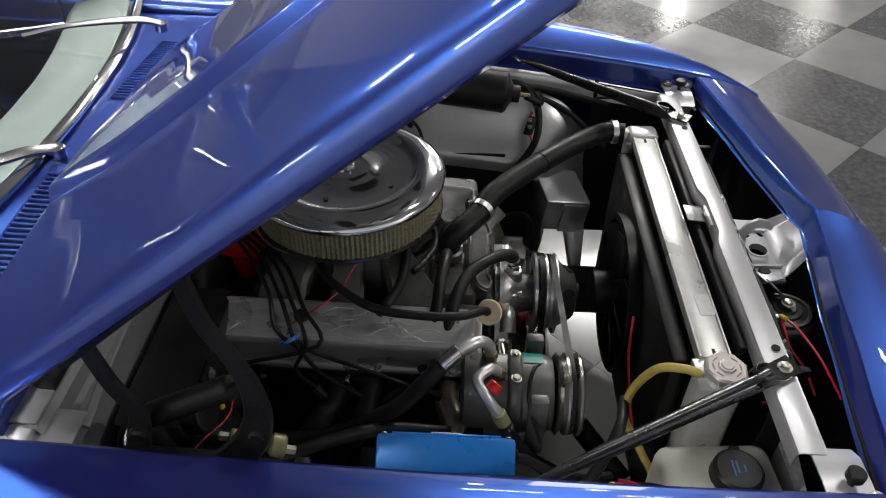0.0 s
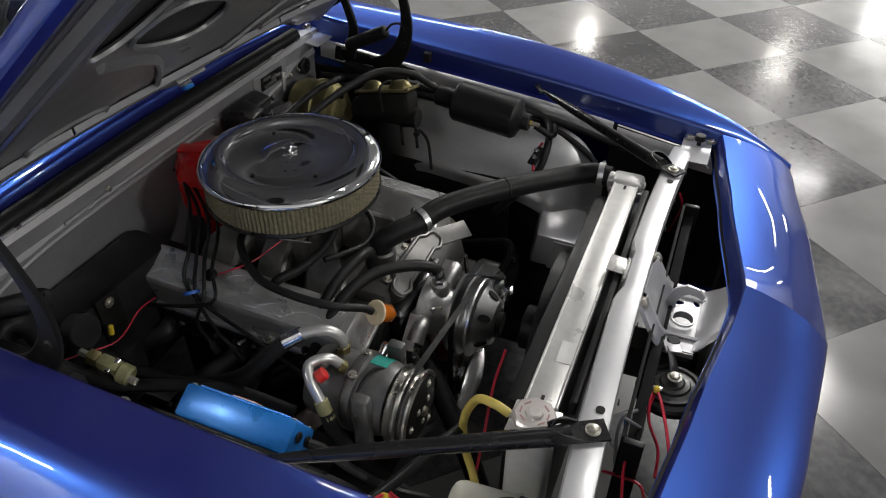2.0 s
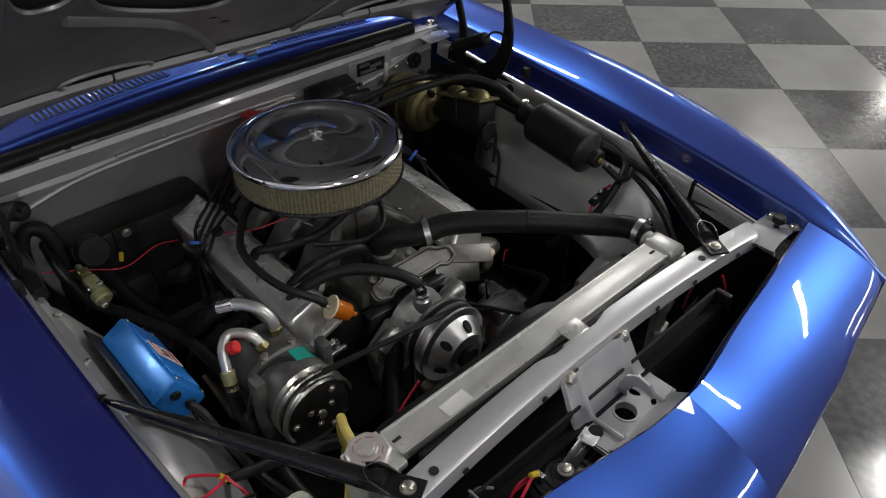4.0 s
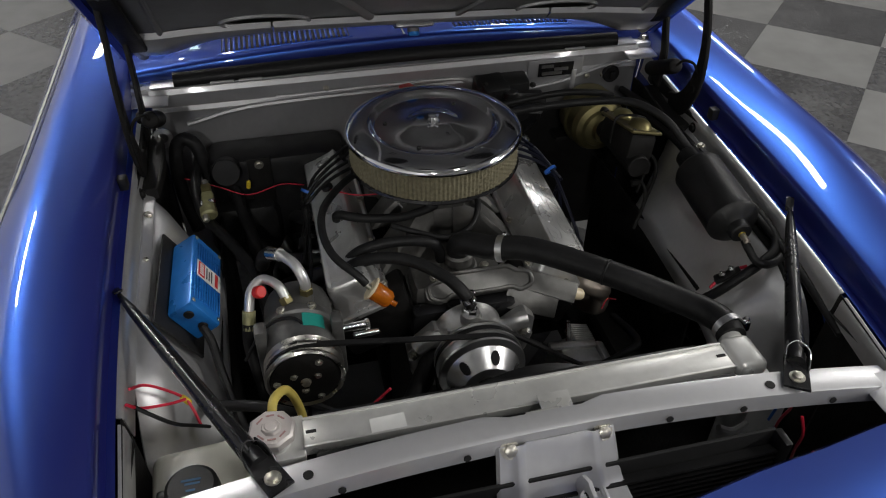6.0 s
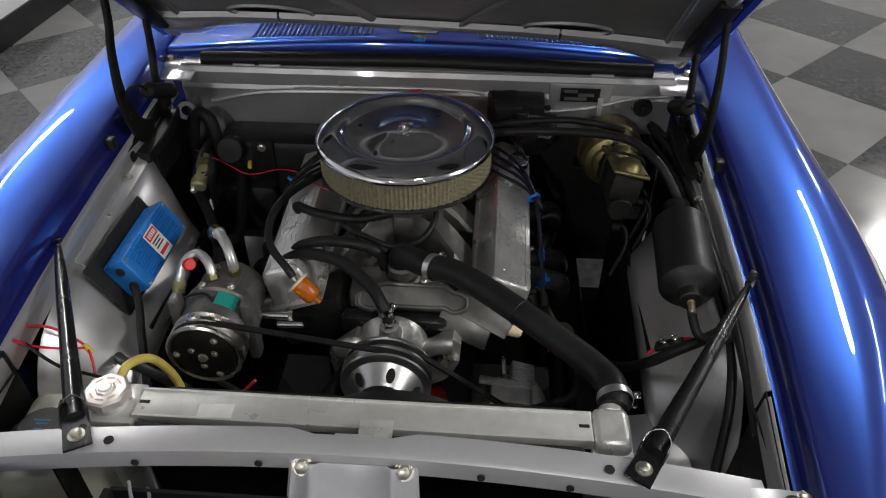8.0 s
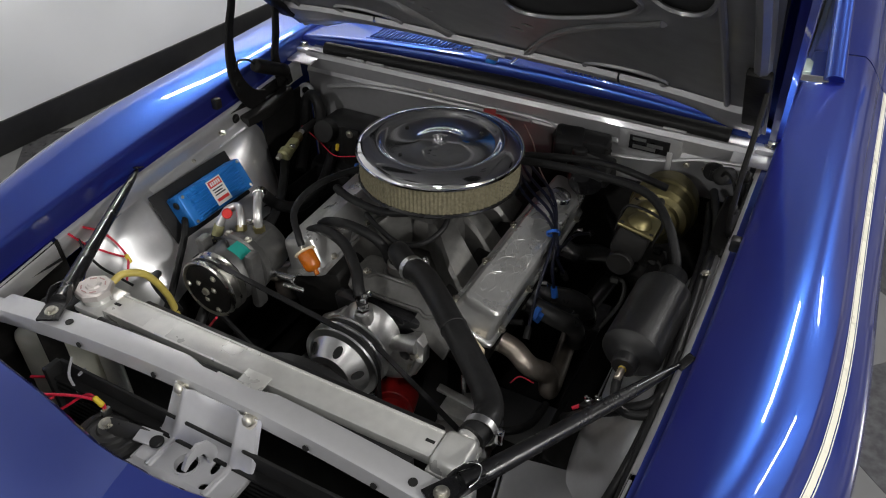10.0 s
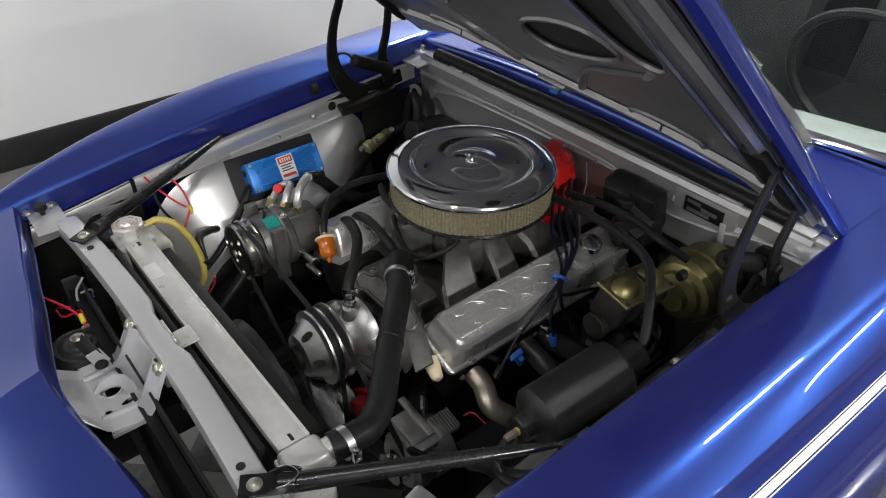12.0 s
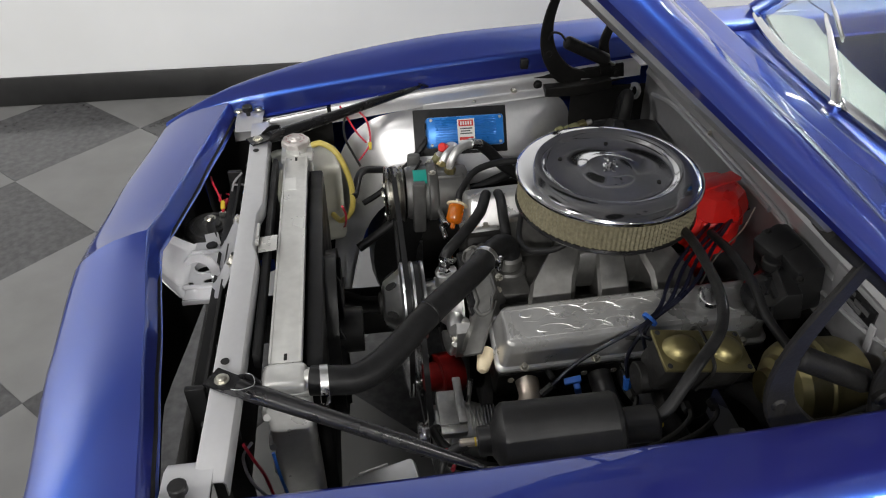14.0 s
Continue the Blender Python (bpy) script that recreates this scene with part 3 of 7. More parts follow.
# hood hinges
for s in (-1, 1):
    hinge = new("hood_hinge")
    hinge.parent = car
    tagged(hinge, "black sprung hood hinge with two long arms")
    top = 1.178 if s > 0 else 1.222
    part("front_arm", strap([(s * 0.572, 0.075, 0.88), (s * 0.57, 0.03, 0.9), (s * 0.566, -0.006, 0.943), (s * 0.565, -0.022, 0.99), (s * 0.565, -0.022, 1.04), (s * 0.566, -0.008, 1.095), (s * 0.566, 0.012, 1.145), (s * 0.566, 0.024, top)], [0.05, 0.05, 0.042, 0.034, 0.026, 0.022, 0.02, 0.02], 0.009), IRON, hinge)
    part("rear_arm", strap([(s * 0.566, 0.14, 0.9), (s * 0.562, 0.128, 0.945), (s * 0.56, 0.122, 0.985), (s * 0.561, 0.138, 1.035), (s * 0.562, 0.15, 1.068 if s > 0 else 1.108)], [0.03, 0.028, 0.024, 0.022, 0.02], 0.009), IRON, hinge)
    part("pivot", cyl(0.012, 0.016, along((s * 0.575, 0.125, 0.95), (-s, 0, 0)), 16, 0.003), IRON, hinge)
    part("pivot", cyl(0.01, 0.014, along((s * 0.573, -0.016, 0.958), (-s, 0, 0)), 16, 0.003), IRON, hinge)
    part("bracket", merge(strap([(s * 0.579, -0.045, 0.872), (s * 0.579, 0.02, 0.874), (s * 0.579, 0.1, 0.882), (s * 0.579, 0.19, 0.896)], [0.046, 0.056, 0.056, 0.044], 0.012), strap([(s * 0.56, -0.02, 0.862), (s * 0.552, 0.06, 0.866), (s * 0.556, 0.15, 0.878)], [0.024, 0.03, 0.024], 0.03)), IRON, hinge)
    for py, pz in ((-0.035, 0.874), (0.17, 0.893)):
        part("bracket_bolt", bolt((s * 0.572, py, pz), (-s, 0, 0.1), 0.008, 0.006), IRON, hinge)
    part("spring", lathe([(0.0, 0.0), (0.011, 0.0), (0.0155, 0.004)] + [(0.0155 + (0.0012 if k % 2 else 0.0), 0.006 + 0.0042 * k) for k in range(28)] + [(0.0155, 0.124), (0.011, 0.128), (0.0, 0.128)], along((s * 0.53, 0.014, 1.0), (s * 0.05, 0.9, -0.45)), 16), IRON, hinge, "coiled black tension spring", 60)
    part("spring_hook", tube([(s * 0.563, -0.02, 0.992), (s * 0.552, -0.014, 1.014), (s * 0.538, 0.002, 1.016), (s * 0.531, 0.016, 1.0)], 0.003, 8), IRON, hinge)
    part("spring_eye", tube([(s * 0.536, 0.128, 0.944), (s * 0.54, 0.142, 0.935), (s * 0.55, 0.152, 0.926), (s * 0.564, 0.15, 0.92)], 0.0034, 8), BOLT, hinge)
    part("mount_plate", merge(box(0.1, 0.12, 0.005, pose(s * 0.575, 0.27, 0.936, 6, 0, 0), 0.002), box(0.06, 0.05, 0.012, pose(s * 0.588, 0.28, 0.942), 0.004)), SUPPORT, hinge, "bare silver hinge mounting plate")
    part("bolt", bolt((s * 0.592, 0.28, 0.948), r=0.01, h=0.009), BOLT, hinge)
    part("hood_bracket", box(0.04, 0.26, 0.016, TIP @ pose(s * 0.55, -0.24, -0.007 if s > 0 else -0.017), 0.005), IRON, hinge)

# cowl, vents, windscreen


def cowl_glass_y(x):
    return 0.428 + 0.27 * x * x


def cowl_row(x):
    a = abs(x) / 0.6
    zt = 1.004 - 0.032 * a * a
    yg = cowl_glass_y(x)
    return [(x, 0.286, zt - 0.044 + 0.008 * a), (x, 0.2862, zt - 0.036 + 0.006 * a), (x, 0.2866, zt - 0.012), (x, 0.288, zt - 0.006), (x, 0.291, zt - 0.003), (x, 0.297, zt - 0.0008), (x, 0.305, zt), (x, 0.36, zt + 0.0008), (x, yg - 0.03, zt + 0.002), (x, yg + 0.02, zt + 0.004)]


cowl = part("cowl_panel", sheet([cowl_row(x) for x in steps(-0.6, 0.6, 25)], 0.0015, False), PAINT, car, "blue cowl panel with two slatted air vents", 50)
for s in (-1, 1):
    # black sheet just under the slats for the shade in the vent
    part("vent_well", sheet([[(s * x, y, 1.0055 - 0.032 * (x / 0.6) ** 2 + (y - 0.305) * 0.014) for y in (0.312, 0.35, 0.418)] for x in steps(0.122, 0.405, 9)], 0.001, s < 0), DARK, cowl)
    slat_mesh = None
    for k in range(25):
        x = s * (0.128 + 0.0113 * k)
        if slat_mesh is None:
            slat = part("slat", box(0.005, 0.108, 0.007, pose(0, 0, 0, 0.8, 0, 0), 0.0015, 1), PAINT, cowl)
            slat_mesh = slat.data
        else:
            slat = new("slat", slat_mesh)
            slat.parent = cowl
        slat.location = (x, 0.365, 1.0075 - 0.032 * (x / 0.6) ** 2 + 0.0015)
    for y in (0.309, 0.421):
        part("vent_frame", tube([(s * x, y, 1.004 - 0.032 * (x / 0.6) ** 2 + (y - 0.305) * 0.014) for x in steps(0.115, 0.41, 7)], 0.004, 8, 2), PAINT, cowl)
part("centre_seam", box(0.004, 0.1, 0.003, pose(0, 0.345, 1.0065, 2, 0, 0), 0.001), CHROME, cowl)
part("weatherstrip", merge(tube([(-0.51, 0.264, 0.961), (-0.2, 0.262, 0.968), (0, 0.262, 0.971), (0.2, 0.262, 0.968), (0.51, 0.264, 0.961)], 0.0165, 10, flat=0.75)), RUBBER, car, "black rubber hood seal")
glass_rows, trim_pts = [], []
for x in steps(-0.66, 0.66, 17):
    yg = cowl_glass_y(x)
    glass_rows.append([(x * (1 - 0.16 * v), yg + 0.02 + 0.56 * v, 1.016 - 0.02 * (x / 0.6) ** 2 + 0.37 * v + 0.03 * math.sin(math.pi * v)) for v in steps(0, 1, 7)])
    trim_pts.append((x, yg + 0.018, 1.02 - 0.02 * (x / 0.6) ** 2))
glass = part("windshield", sheet(glass_rows, 0.004), GLASS, car, "clear curved windshield")
glass.visible_shadow = False
part("trim", tube(trim_pts, 0.011, 8, 2, flat=0.7), CHROME, glass, "chrome windshield moulding")
for s in (-1, 1):
    part("pillar", tube([(s * 0.672, 0.56, 1.0), (s * 0.62, 0.85, 1.22), (s * 0.56, 1.12, 1.39)], 0.022, 10), PAINT, car, "blue windshield pillar")
part("roof", sheet([[(x, 1.12 + 0.85 * v, 1.395 + 0.03 * (1 - (x / 0.56) ** 2)) for x in steps(-0.56, 0.56, 9)] for v in steps(0, 1, 4)], 0.004), PAINT, car, "blue roof panel")
for px, tip in ((-0.075, (-0.52, 0.63, 1.11)), (0.43, (0.02, 0.6, 1.16))):
    wiper = new("wiper")
    wiper.parent = car
    tagged(wiper, "brushed silver windshield wiper")
    p0, p1 = Vector((px, 0.425, 1.024)), Vector(tip)
    mid = p0.lerp(p1, 0.5) + Vector((0, 0, 0.012))
    part("arm", tube([p0, p0.lerp(mid, 0.3) + Vector((0, 0, 0.01)), mid, p0.lerp(p1, 0.72)], 0.006, 8, radii=[0.011, 0.01, 0.006, 0.004], flat=0.5), POLISHED, wiper)
    part("pivot", cyl(0.014, 0.02, pose(*p0) @ pose(0, 0, -0.016)), CHROME, wiper)
    a, b = p0.lerp(p1, 0.45) + Vector((0.0, 0.03, 0.012)), p1 + Vector((-0.06, 0.03, 0.02))
    part("blade", merge(tube([a, a.lerp(b, 0.5), b], 0.004, 6), tube([a + Vector((0, 0.002, -0.008)), b + Vector((0, 0.002, -0.008))], 0.003, 6)), POLISHED, wiper)
part("cabin_floor", box(1.3, 1.9, 0.05, pose(0, 1.3, 0.55), 0.01), INTERIOR, car)
part("rear_bulkhead", box(1.3, 0.06, 0.85, pose(0, 1.98, 0.95), 0.01), INTERIOR, car)
part("dashboard", sheet([[(x, cowl_glass_y(x) + 0.04 + d, z) for d, z in ((0, 1.0), (0.07, 0.995), (0.13, 0.985), (0.155, 0.96), (0.15, 0.75))] for x in steps(-0.62, 0.62, 13)], 0.006), DASH, car, "grey padded dashboard")
part("steering_wheel", tube([(0.34 + 0.19 * math.cos(a), 0.86 - 0.07 * math.sin(a), 1.0 + 0.17 * math.sin(a)) for a in steps(0, 2 * math.pi, 17)], 0.012, 8, 3), PLASTIC, car, "dark steering wheel rim")
for s in (-1, 1):
    part("front_seat", merge(box(0.5, 0.5, 0.16, pose(s * 0.33, 1.2, 0.72), 0.05), box(0.5, 0.14, 0.55, pose(s * 0.33, 1.48, 0.98, -14, 0, 0), 0.05)), INTERIOR, car, "dark upholstered front seat")
# unseen dark sheet added below the roof to keep the cabin dark
part("headliner", sheet([[(x, 1.13 + 1.1 * v, 1.375 + 0.03 * (1 - (x / 0.55) ** 2)) for x in steps(-0.55, 0.55, 9)] for v in steps(0, 1, 4)], 0.004), INTERIOR, car, "dark headliner, unseen, added to darken the cabin")
mirror = part("side_mirror", merge(box(0.13, 0.1, 0.085, pose(0.93, 0.86, 1.06), 0.03), box(0.05, 0.03, 0.05, pose(0.88, 0.86, 1.01), 0.008)), PAINT, car, "blue side mirror")
part("mirror_trim", box(0.11, 0.006, 0.07, pose(0.93, 0.912, 1.06), 0.003), CHROME, mirror)
for s in (-1, 1):
    for y in (-0.16, 2.6):
        m = along((s * 0.675, y, 0.335), (s, 0, 0))
        w = new("wheel")
        w.parent = car
        tagged(w, "black tyre on a silver rim")
        part("tyre", lathe([(0.2, -0.1), (0.29, -0.105), (0.322, -0.09), (0.332, -0.06), (0.332, 0.06), (0.322, 0.09), (0.29, 0.105), (0.2, 0.1)], m, 40), RUBBER, w)
        part("rim", lathe([(0.0, -0.02), (0.06, 0.0), (0.17, 0.02), (0.2, 0.06), (0.2, -0.1), (0.0, -0.1)], m, 32), POLISHED, w)

# rear body


def quarter_row(y, side):
    """Section of a rear quarter: window line, shoulder, side."""
    drop = 0.05 * max(0.0, (y - 2.6) / 0.8) ** 2
    return [(side * x, y, z - drop) for x, z in ((0.6, 1.0), (0.66, 0.998), (0.74, 0.985), (0.8, 0.95), (0.835, 0.9), (0.862, 0.82), (0.868, 0.7), (0.866, 0.6), (0.85, 0.45), (0.8, 0.28))]


for s in (-1, 1):
    part("quarter_panel", sheet([quarter_row(y, s) for y in steps(2.005, 3.4, 12)], 0.0015, s > 0), PAINT, car, "metallic blue rear quarter panel", 55)
    part("rear_pillar", sheet([[(s * (0.56 + 0.06 * v), 1.97 + u * (0.35 + 0.45 * v), 1.39 - 0.39 * v) for u in (0.0, 0.5, 1.0)] for v in steps(0, 1, 5)], 0.01), PAINT, car)
    part("side_glass", sheet([[(s * (0.66 - 0.1 * v), y0 + (y1 - y0) * v, 1.0 + 0.37 * v) for v in steps(0, 1, 4)] for y0, y1 in ((0.62, 1.14), (1.3, 1.4), (1.95, 1.9))], 0.004), GLASS, car, "clear side window")
part("rear_window", sheet([[(x * (0.52 + 0.06 * v), 2.3 + 0.45 * v, 1.37 - 0.36 * v) for x in steps(-1, 1, 7)] for v in steps(0, 1, 4)], 0.004), GLASS, car, "sloping rear window")
part("roof_rear", sheet([[(x, 1.965 + 0.36 * v, 1.395 - 0.03 * v * v + 0.03 * (1 - (x / 0.56) ** 2)) for x in steps(-0.56, 0.56, 9)] for v in steps(0, 1, 4)], 0.004), PAINT, car)
part("trunk_lid", sheet([[(x, 2.76 + 0.64 * v, 1.003 - 0.05 * v * v - 0.012 * (x / 0.6) ** 2) for x in steps(-0.62, 0.62, 9)] for v in steps(0, 1, 6)], 0.004), PAINT, car, "blue trunk lid")
part("tail_panel", sheet([[(x, 3.4 + 0.03 * math.sin(math.pi * v), 0.94 - 0.6 * v) for x in steps(-0.84, 0.84, 9)] for v in steps(0, 1, 6)], 0.004), PAINT, car, "blue tail panel")

# engine bay shell
fw = part("firewall", sheet([[(x, y, z) for y, z in ((0.285, 0.945), (0.262, 0.949), (0.252, 0.946), (0.247, 0.935), (0.25, 0.905), (0.246, 0.895), (0.25, 0.885), (0.252, 0.8), (0.26, 0.45))] for x in steps(-0.565, 0.565, 21)], 0.002), FIREWALL, car,
          "grey painted steel firewall", 25)
part("bead", tube([(-0.5, 0.247, 0.862), (-0.36, 0.246, 0.89), (-0.1, 0.246, 0.897), (0.08, 0.246, 0.898)], 0.007, 8), FIREWALL, fw)
part("bead", tube([(-0.3, 0.247, 0.906), (-0.1, 0.246, 0.909), (0.1, 0.246, 0.908), (0.14, 0.248, 0.895)], 0.0045, 8), FIREWALL, fw)
part("bead", tube([(0.27, 0.248, 0.86), (0.38, 0.247, 0.875), (0.47, 0.247, 0.9), (0.55, 0.246, 0.91)], 0.005, 8), FIREWALL, fw)
part("pressing", box(0.14, 0.012, 0.05, pose(0.355, 0.25, 0.91, 4, 0, 0), 0.005), FIREWALL, fw)
part("data_plate", box(0.088, 0.003, 0.034, pose(0.355, 0.2425, 0.908, 4, 0, 0), 0.001), BLACK_PAINT, fw, "black identification plate")
part("plate_text", merge(*[box(w, 0.002, 0.0078, pose(0.353 + dx, 0.2405, 0.908 + dz, 4, 0, 0), 0) for w, dx, dz in ((0.03, -0.02, 0.0095), (0.035, 0.015, 0.001), (0.05, -0.008, -0.0085))]), UNDERHOOD, fw)
part("cowl_shelf", box(1.12, 0.05, 0.004, pose(0, 0.278, 0.951, 4, 0, 0), 0.001), FIREWALL, fw)
for x in (-0.41, -0.35, 0.4):
    part("seam_clip", box(0.05, 0.02, 0.006, pose(x, 0.255, 0.953), 0.002), SUPPORT, fw)
for x, z in ((-0.19, 0.915), (0.48, 0.88), (0.44, 0.88)):
    part("stud", bolt((x, 0.247, z), (0, -1, 0.05), 0.005), BOLT, fw)
# black sheet added where the lower firewall lies in shade
part("lower_panel", box(0.47, 0.006, 0.37, pose(0.325, 0.246, 0.625, -1.2, 0, 0), 0.002), IRON, fw, "black sheet in place of the shade on the lower firewall")
part("loom_connector", merge(cyl(0.021, 0.014, along((0.498, 0.248, 0.883), (0, -1, 0.05)), 28), box(0.012, 0.01, 0.02, pose(0.498, 0.23, 0.883), 0.003)), PLASTIC, fw, "round black wiring connector")
part("strap_clip", box(0.012, 0.004, 0.05, pose(0.402, 0.243, 0.878, 6, 0, 0), 0.001), SUPPORT, fw)
part("hole_ring", lathe([(0.012, 0), (0.022, 0), (0.022, 0.006), (0.012, 0.006), (0.012, 0)], along((-0.556, 0.222, 0.848), (0.3, -1, 0.2)), 24), SUPPORT, fw)


SHELF = [(0.0, 0.0), (0.004, -0.001), (0.008, -0.006), (0.0095, -0.02), (0.011, -0.034), (0.013, -0.042)]
DOME = [(0.0135, -0.045), (0.018, -0.048), (0.028, -0.051), (0.04, -0.057), (0.052, -0.066), (0.064, -0.079), (0.078, -0.098), (0.095, -0.12), (0.113, -0.142), (0.135, -0.162), (0.152, -0.174), (0.163, -0.184), (0.167, -0.197), (0.166, -0.215)]
DROP = [(-0.6, 0.36), (-0.565, 0.21), (-0.535, 0.11), (-0.5, 0.046), (-0.46, 0.014), (-0.42, 0.003), (-0.38, 0.0), (-0.2, 0.0), (-0.07, 0.0), (-0.03, 0.005), (0.0, 0.018), (0.025, 0.042), (0.045, 0.082), (0.06, 0.14), (0.08, 0.26)]


def apron_row(y, s):
    """Upper part of an inner fender: a narrow shelf and the face below it."""
    xi, zi = bend(LIP_X, y) - 0.016, bend(LIP_Z, y) - 0.055
    return [(s * (xi - d), y, zi + h) for d, h in SHELF]


def wheelhouse_row(y, s):
    """Section of the wheelhouse: a bubble below the shelf, rounded off at both ends."""
    xi, zi = bend(LIP_X, y) - 0.016, bend(LIP_Z, y) - 0.055
    reach = 0.78
    pts = []
    for d, h in DOME:
        off = max(0.0, d - 0.02)
        drop = bend(DROP, max(-0.6, min(0.08, y + (0.45 * off if y > -0.2 else -0.25 * off))))
        pts.append((xi - d * reach + min(0.04, 0.25 * drop) * (d / 0.167), zi + h - drop * min(1.0, 0.35 + d / 0.05)))
    return [(s * x, y, z) for x, z in pts]


for s in (-1, 1):
    apron = part("inner_fender", sheet([apron_row(y, s) for y in steps(-0.56, 0.235, 24)], 0.002, s < 0), SILVER, car, "silver painted inner fender", 48)
    part("wheelhouse", sheet([wheelhouse_row(y, s) for y in steps(-0.59, -0.1, 28) + steps(-0.08, 0.078, 17)], 0.002, s < 0), SILVER, apron, "rounded silver wheelhouse", 48)
    part("flange", sheet([[(s * (bend(LIP_X, y) - 0.016 - d), y, bend(LIP_Z, y) - 0.055 + h) for d, h in ((0.0125, -0.036), (0.016, -0.0425), (0.027, -0.0475), (0.0285, -0.052))] for y in steps(-0.33, 0.09, 22)], 0.0025, s < 0), SILVER, apron, angle=50)
    for y in (-0.2, 0.03):
        part("flange_screw", bolt((s * (bend(LIP_X, y) - 0.038), y, bend(LIP_Z, y) - 0.1005), (-s * 0.3, 0, 1), 0.005, 0.005), BOLT, apron)
    # black panel added for the dark corner beside the firewall
    part("kick_panel", box(0.006, 0.2, 0.42, pose(s * 0.572, 0.155, 0.65), 0.002), IRON, car, "black panel in place of the shade beside the firewall")
    part("hole", cyl(0.0095, 0.006, along((s * (0.541 if s > 0 else 0.5455), -0.416, 0.776), (-s * 0.65, -0.3, 0.7))), DARK, apron)
    part("stud", bolt((s * 0.556, -0.1, 0.868), (-s * 0.4, 0, 1), 0.006), BOLT, apron)
    part("ledge_clip", box(0.018, 0.02, 0.026, pose(s * 0.588, -0.07, 0.925), 0.004), PLASTIC, apron)
    # the apron's shade is put into its black colour
    part("front_apron", sheet([[(s * x, y, z) for x, z in ((lerp(LIP_X, y) - 0.02, lerp(LIP_Z, y) - 0.055), (0.555, 0.8), (0.55, 0.62), (0.53, 0.42))] for y in steps(-0.8, -0.56, 5)], 0.002, s < 0), IRON, car, "front apron coloured black for the shade it lies in")
    part("front_shelf", sheet([[(s * (lerp(LIP_X, y) - 0.016 - d * 0.75), y, lerp(LIP_Z, y) - 0.055 + h) for d, h in SHELF] for y in steps(-0.8, -0.57, 6)], 0.002, s < 0), SILVER, car, "silver sheet-metal shelf under the fender lip", 60)
part("apron_box", merge(box(0.15, 0.115, 0.088, pose(0.428, -0.49, 0.594, 8, 0, 10), 0.01), box(0.003, 0.05, 0.08, pose(0.3515, -0.515, 0.591, 8, 0, 10), 0.001)), SILVER, car, "silver sheet-metal box on the inner fender")
part("floor_shield", box(1.0, 0.3, 0.006, pose(0.0, 0.1, 0.33), 0.002), IRON, car)

# radiator support


def sup_rear(x):
    return -0.692 - 0.06 * x * x - 0.009 * max(0.0, min(1.0, (0.08 - abs(x + 0.004)) / 0.03))


def sup_front(x):
    return -0.732 - 0.063 * x * x


def sup_top(x):
    return 0.8875 - 0.13 * x * x


def support_row(x):
    r, f, z = sup_rear(x), sup_front(x), sup_top(x)
    return [(x, r + 0.003, z - 0.03), (x, r + 0.003, z - 0.006), (x, r, z - 0.001), (x, r - 0.006, z), (x, f + 0.007, z), (x, f + 0.001, z - 0.002), (x, f, z - 0.008), (x, f - 0.001, z - 0.03)]


support = part("radiator_support", sheet([support_row(x - XC) for x in steps(-0.5, 0.5, 61)], 0.002), SUPPORT, car, "silver painted radiator support bar", 45)
for s in (-1, 1):
    part("end_bracket", sheet([[(s * x, y, z) for x, z in ((0.47, 0.845), (0.49, 0.856), (0.53, 0.857), (0.565, 0.852), (0.568, 0.825))] for y in steps(-0.785, -0.722, 4)], 0.003, s < 0), SUPPORT, support)
    part("bump_stop", merge(cyl(0.012, 0.014, pose(s * 0.53, -0.757, 0.868)), cyl(0.005, 0.03, pose(s * 0.53, -0.757, 0.85))), RUBBER, support, "black rubber hood stop")
    part("bolt", bolt((s * 0.556, -0.735, 0.858), r=0.008), BOLT, support)
    part("bolt", bolt((s * 0.552, -0.782, 0.858), r=0.008), BOLT, support)
    part("hole", merge(cyl(0.0065, 0.0012, pose(s * 0.318, -0.7215, sup_top(0.318) + 0.0012), bev=0)), DARK, support)
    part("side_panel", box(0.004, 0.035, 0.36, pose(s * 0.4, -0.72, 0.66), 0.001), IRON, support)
for x in (-0.28, -0.12, 0.16, 0.27, 0.41):
    part("front_hole", cyl(0.005, 0.002, along((x, sup_front(x) - 0.0035, sup_top(x) - 0.018), (0, -1, 0.05)), bev=0), DARK, support)
part("spring_clip", merge(box(0.06, 0.008, 0.01, pose(0.0, -0.697, 0.876), 0.002), box(0.045, 0.034, 0.003, pose(0.02, -0.678, 0.868, 6, 0, 0), 0.001)), RADIATOR, support, "folded aluminium radiator clip")

# latch bracket and horn
latch = new("latch_bracket")
latch.parent = car
tagged(latch, "silver stamped hood latch bracket")


def latch_half(y):
    return lerp([(-0.885, 0.058), (-0.84, 0.08), (-0.79, 0.088), (-0.733, 0.08)], y)


def latch_skin(profile):
    """A folded strip across the bracket with a raised bead near each side."""
    rows = []
    for y, z, up in profile:
        w = latch_half(y)
        rows.append([(f * w, y - (bead * 0.006 if up else 0), z + bead * 0.006 * (0.6 if up else 1)) for f, bead in ((-1, -0.6), (-0.96, 0), (-0.76, 0), (-0.7, 0.8), (-0.64, 1), (-0.58, 0.8), (-0.52, 0), (0, 0), (0.52, 0), (0.58, 0.8), (0.64, 1), (0.7, 0.8), (0.76, 0), (0.96, 0), (1, -0.6))])
    return sheet(rows, 0.002)


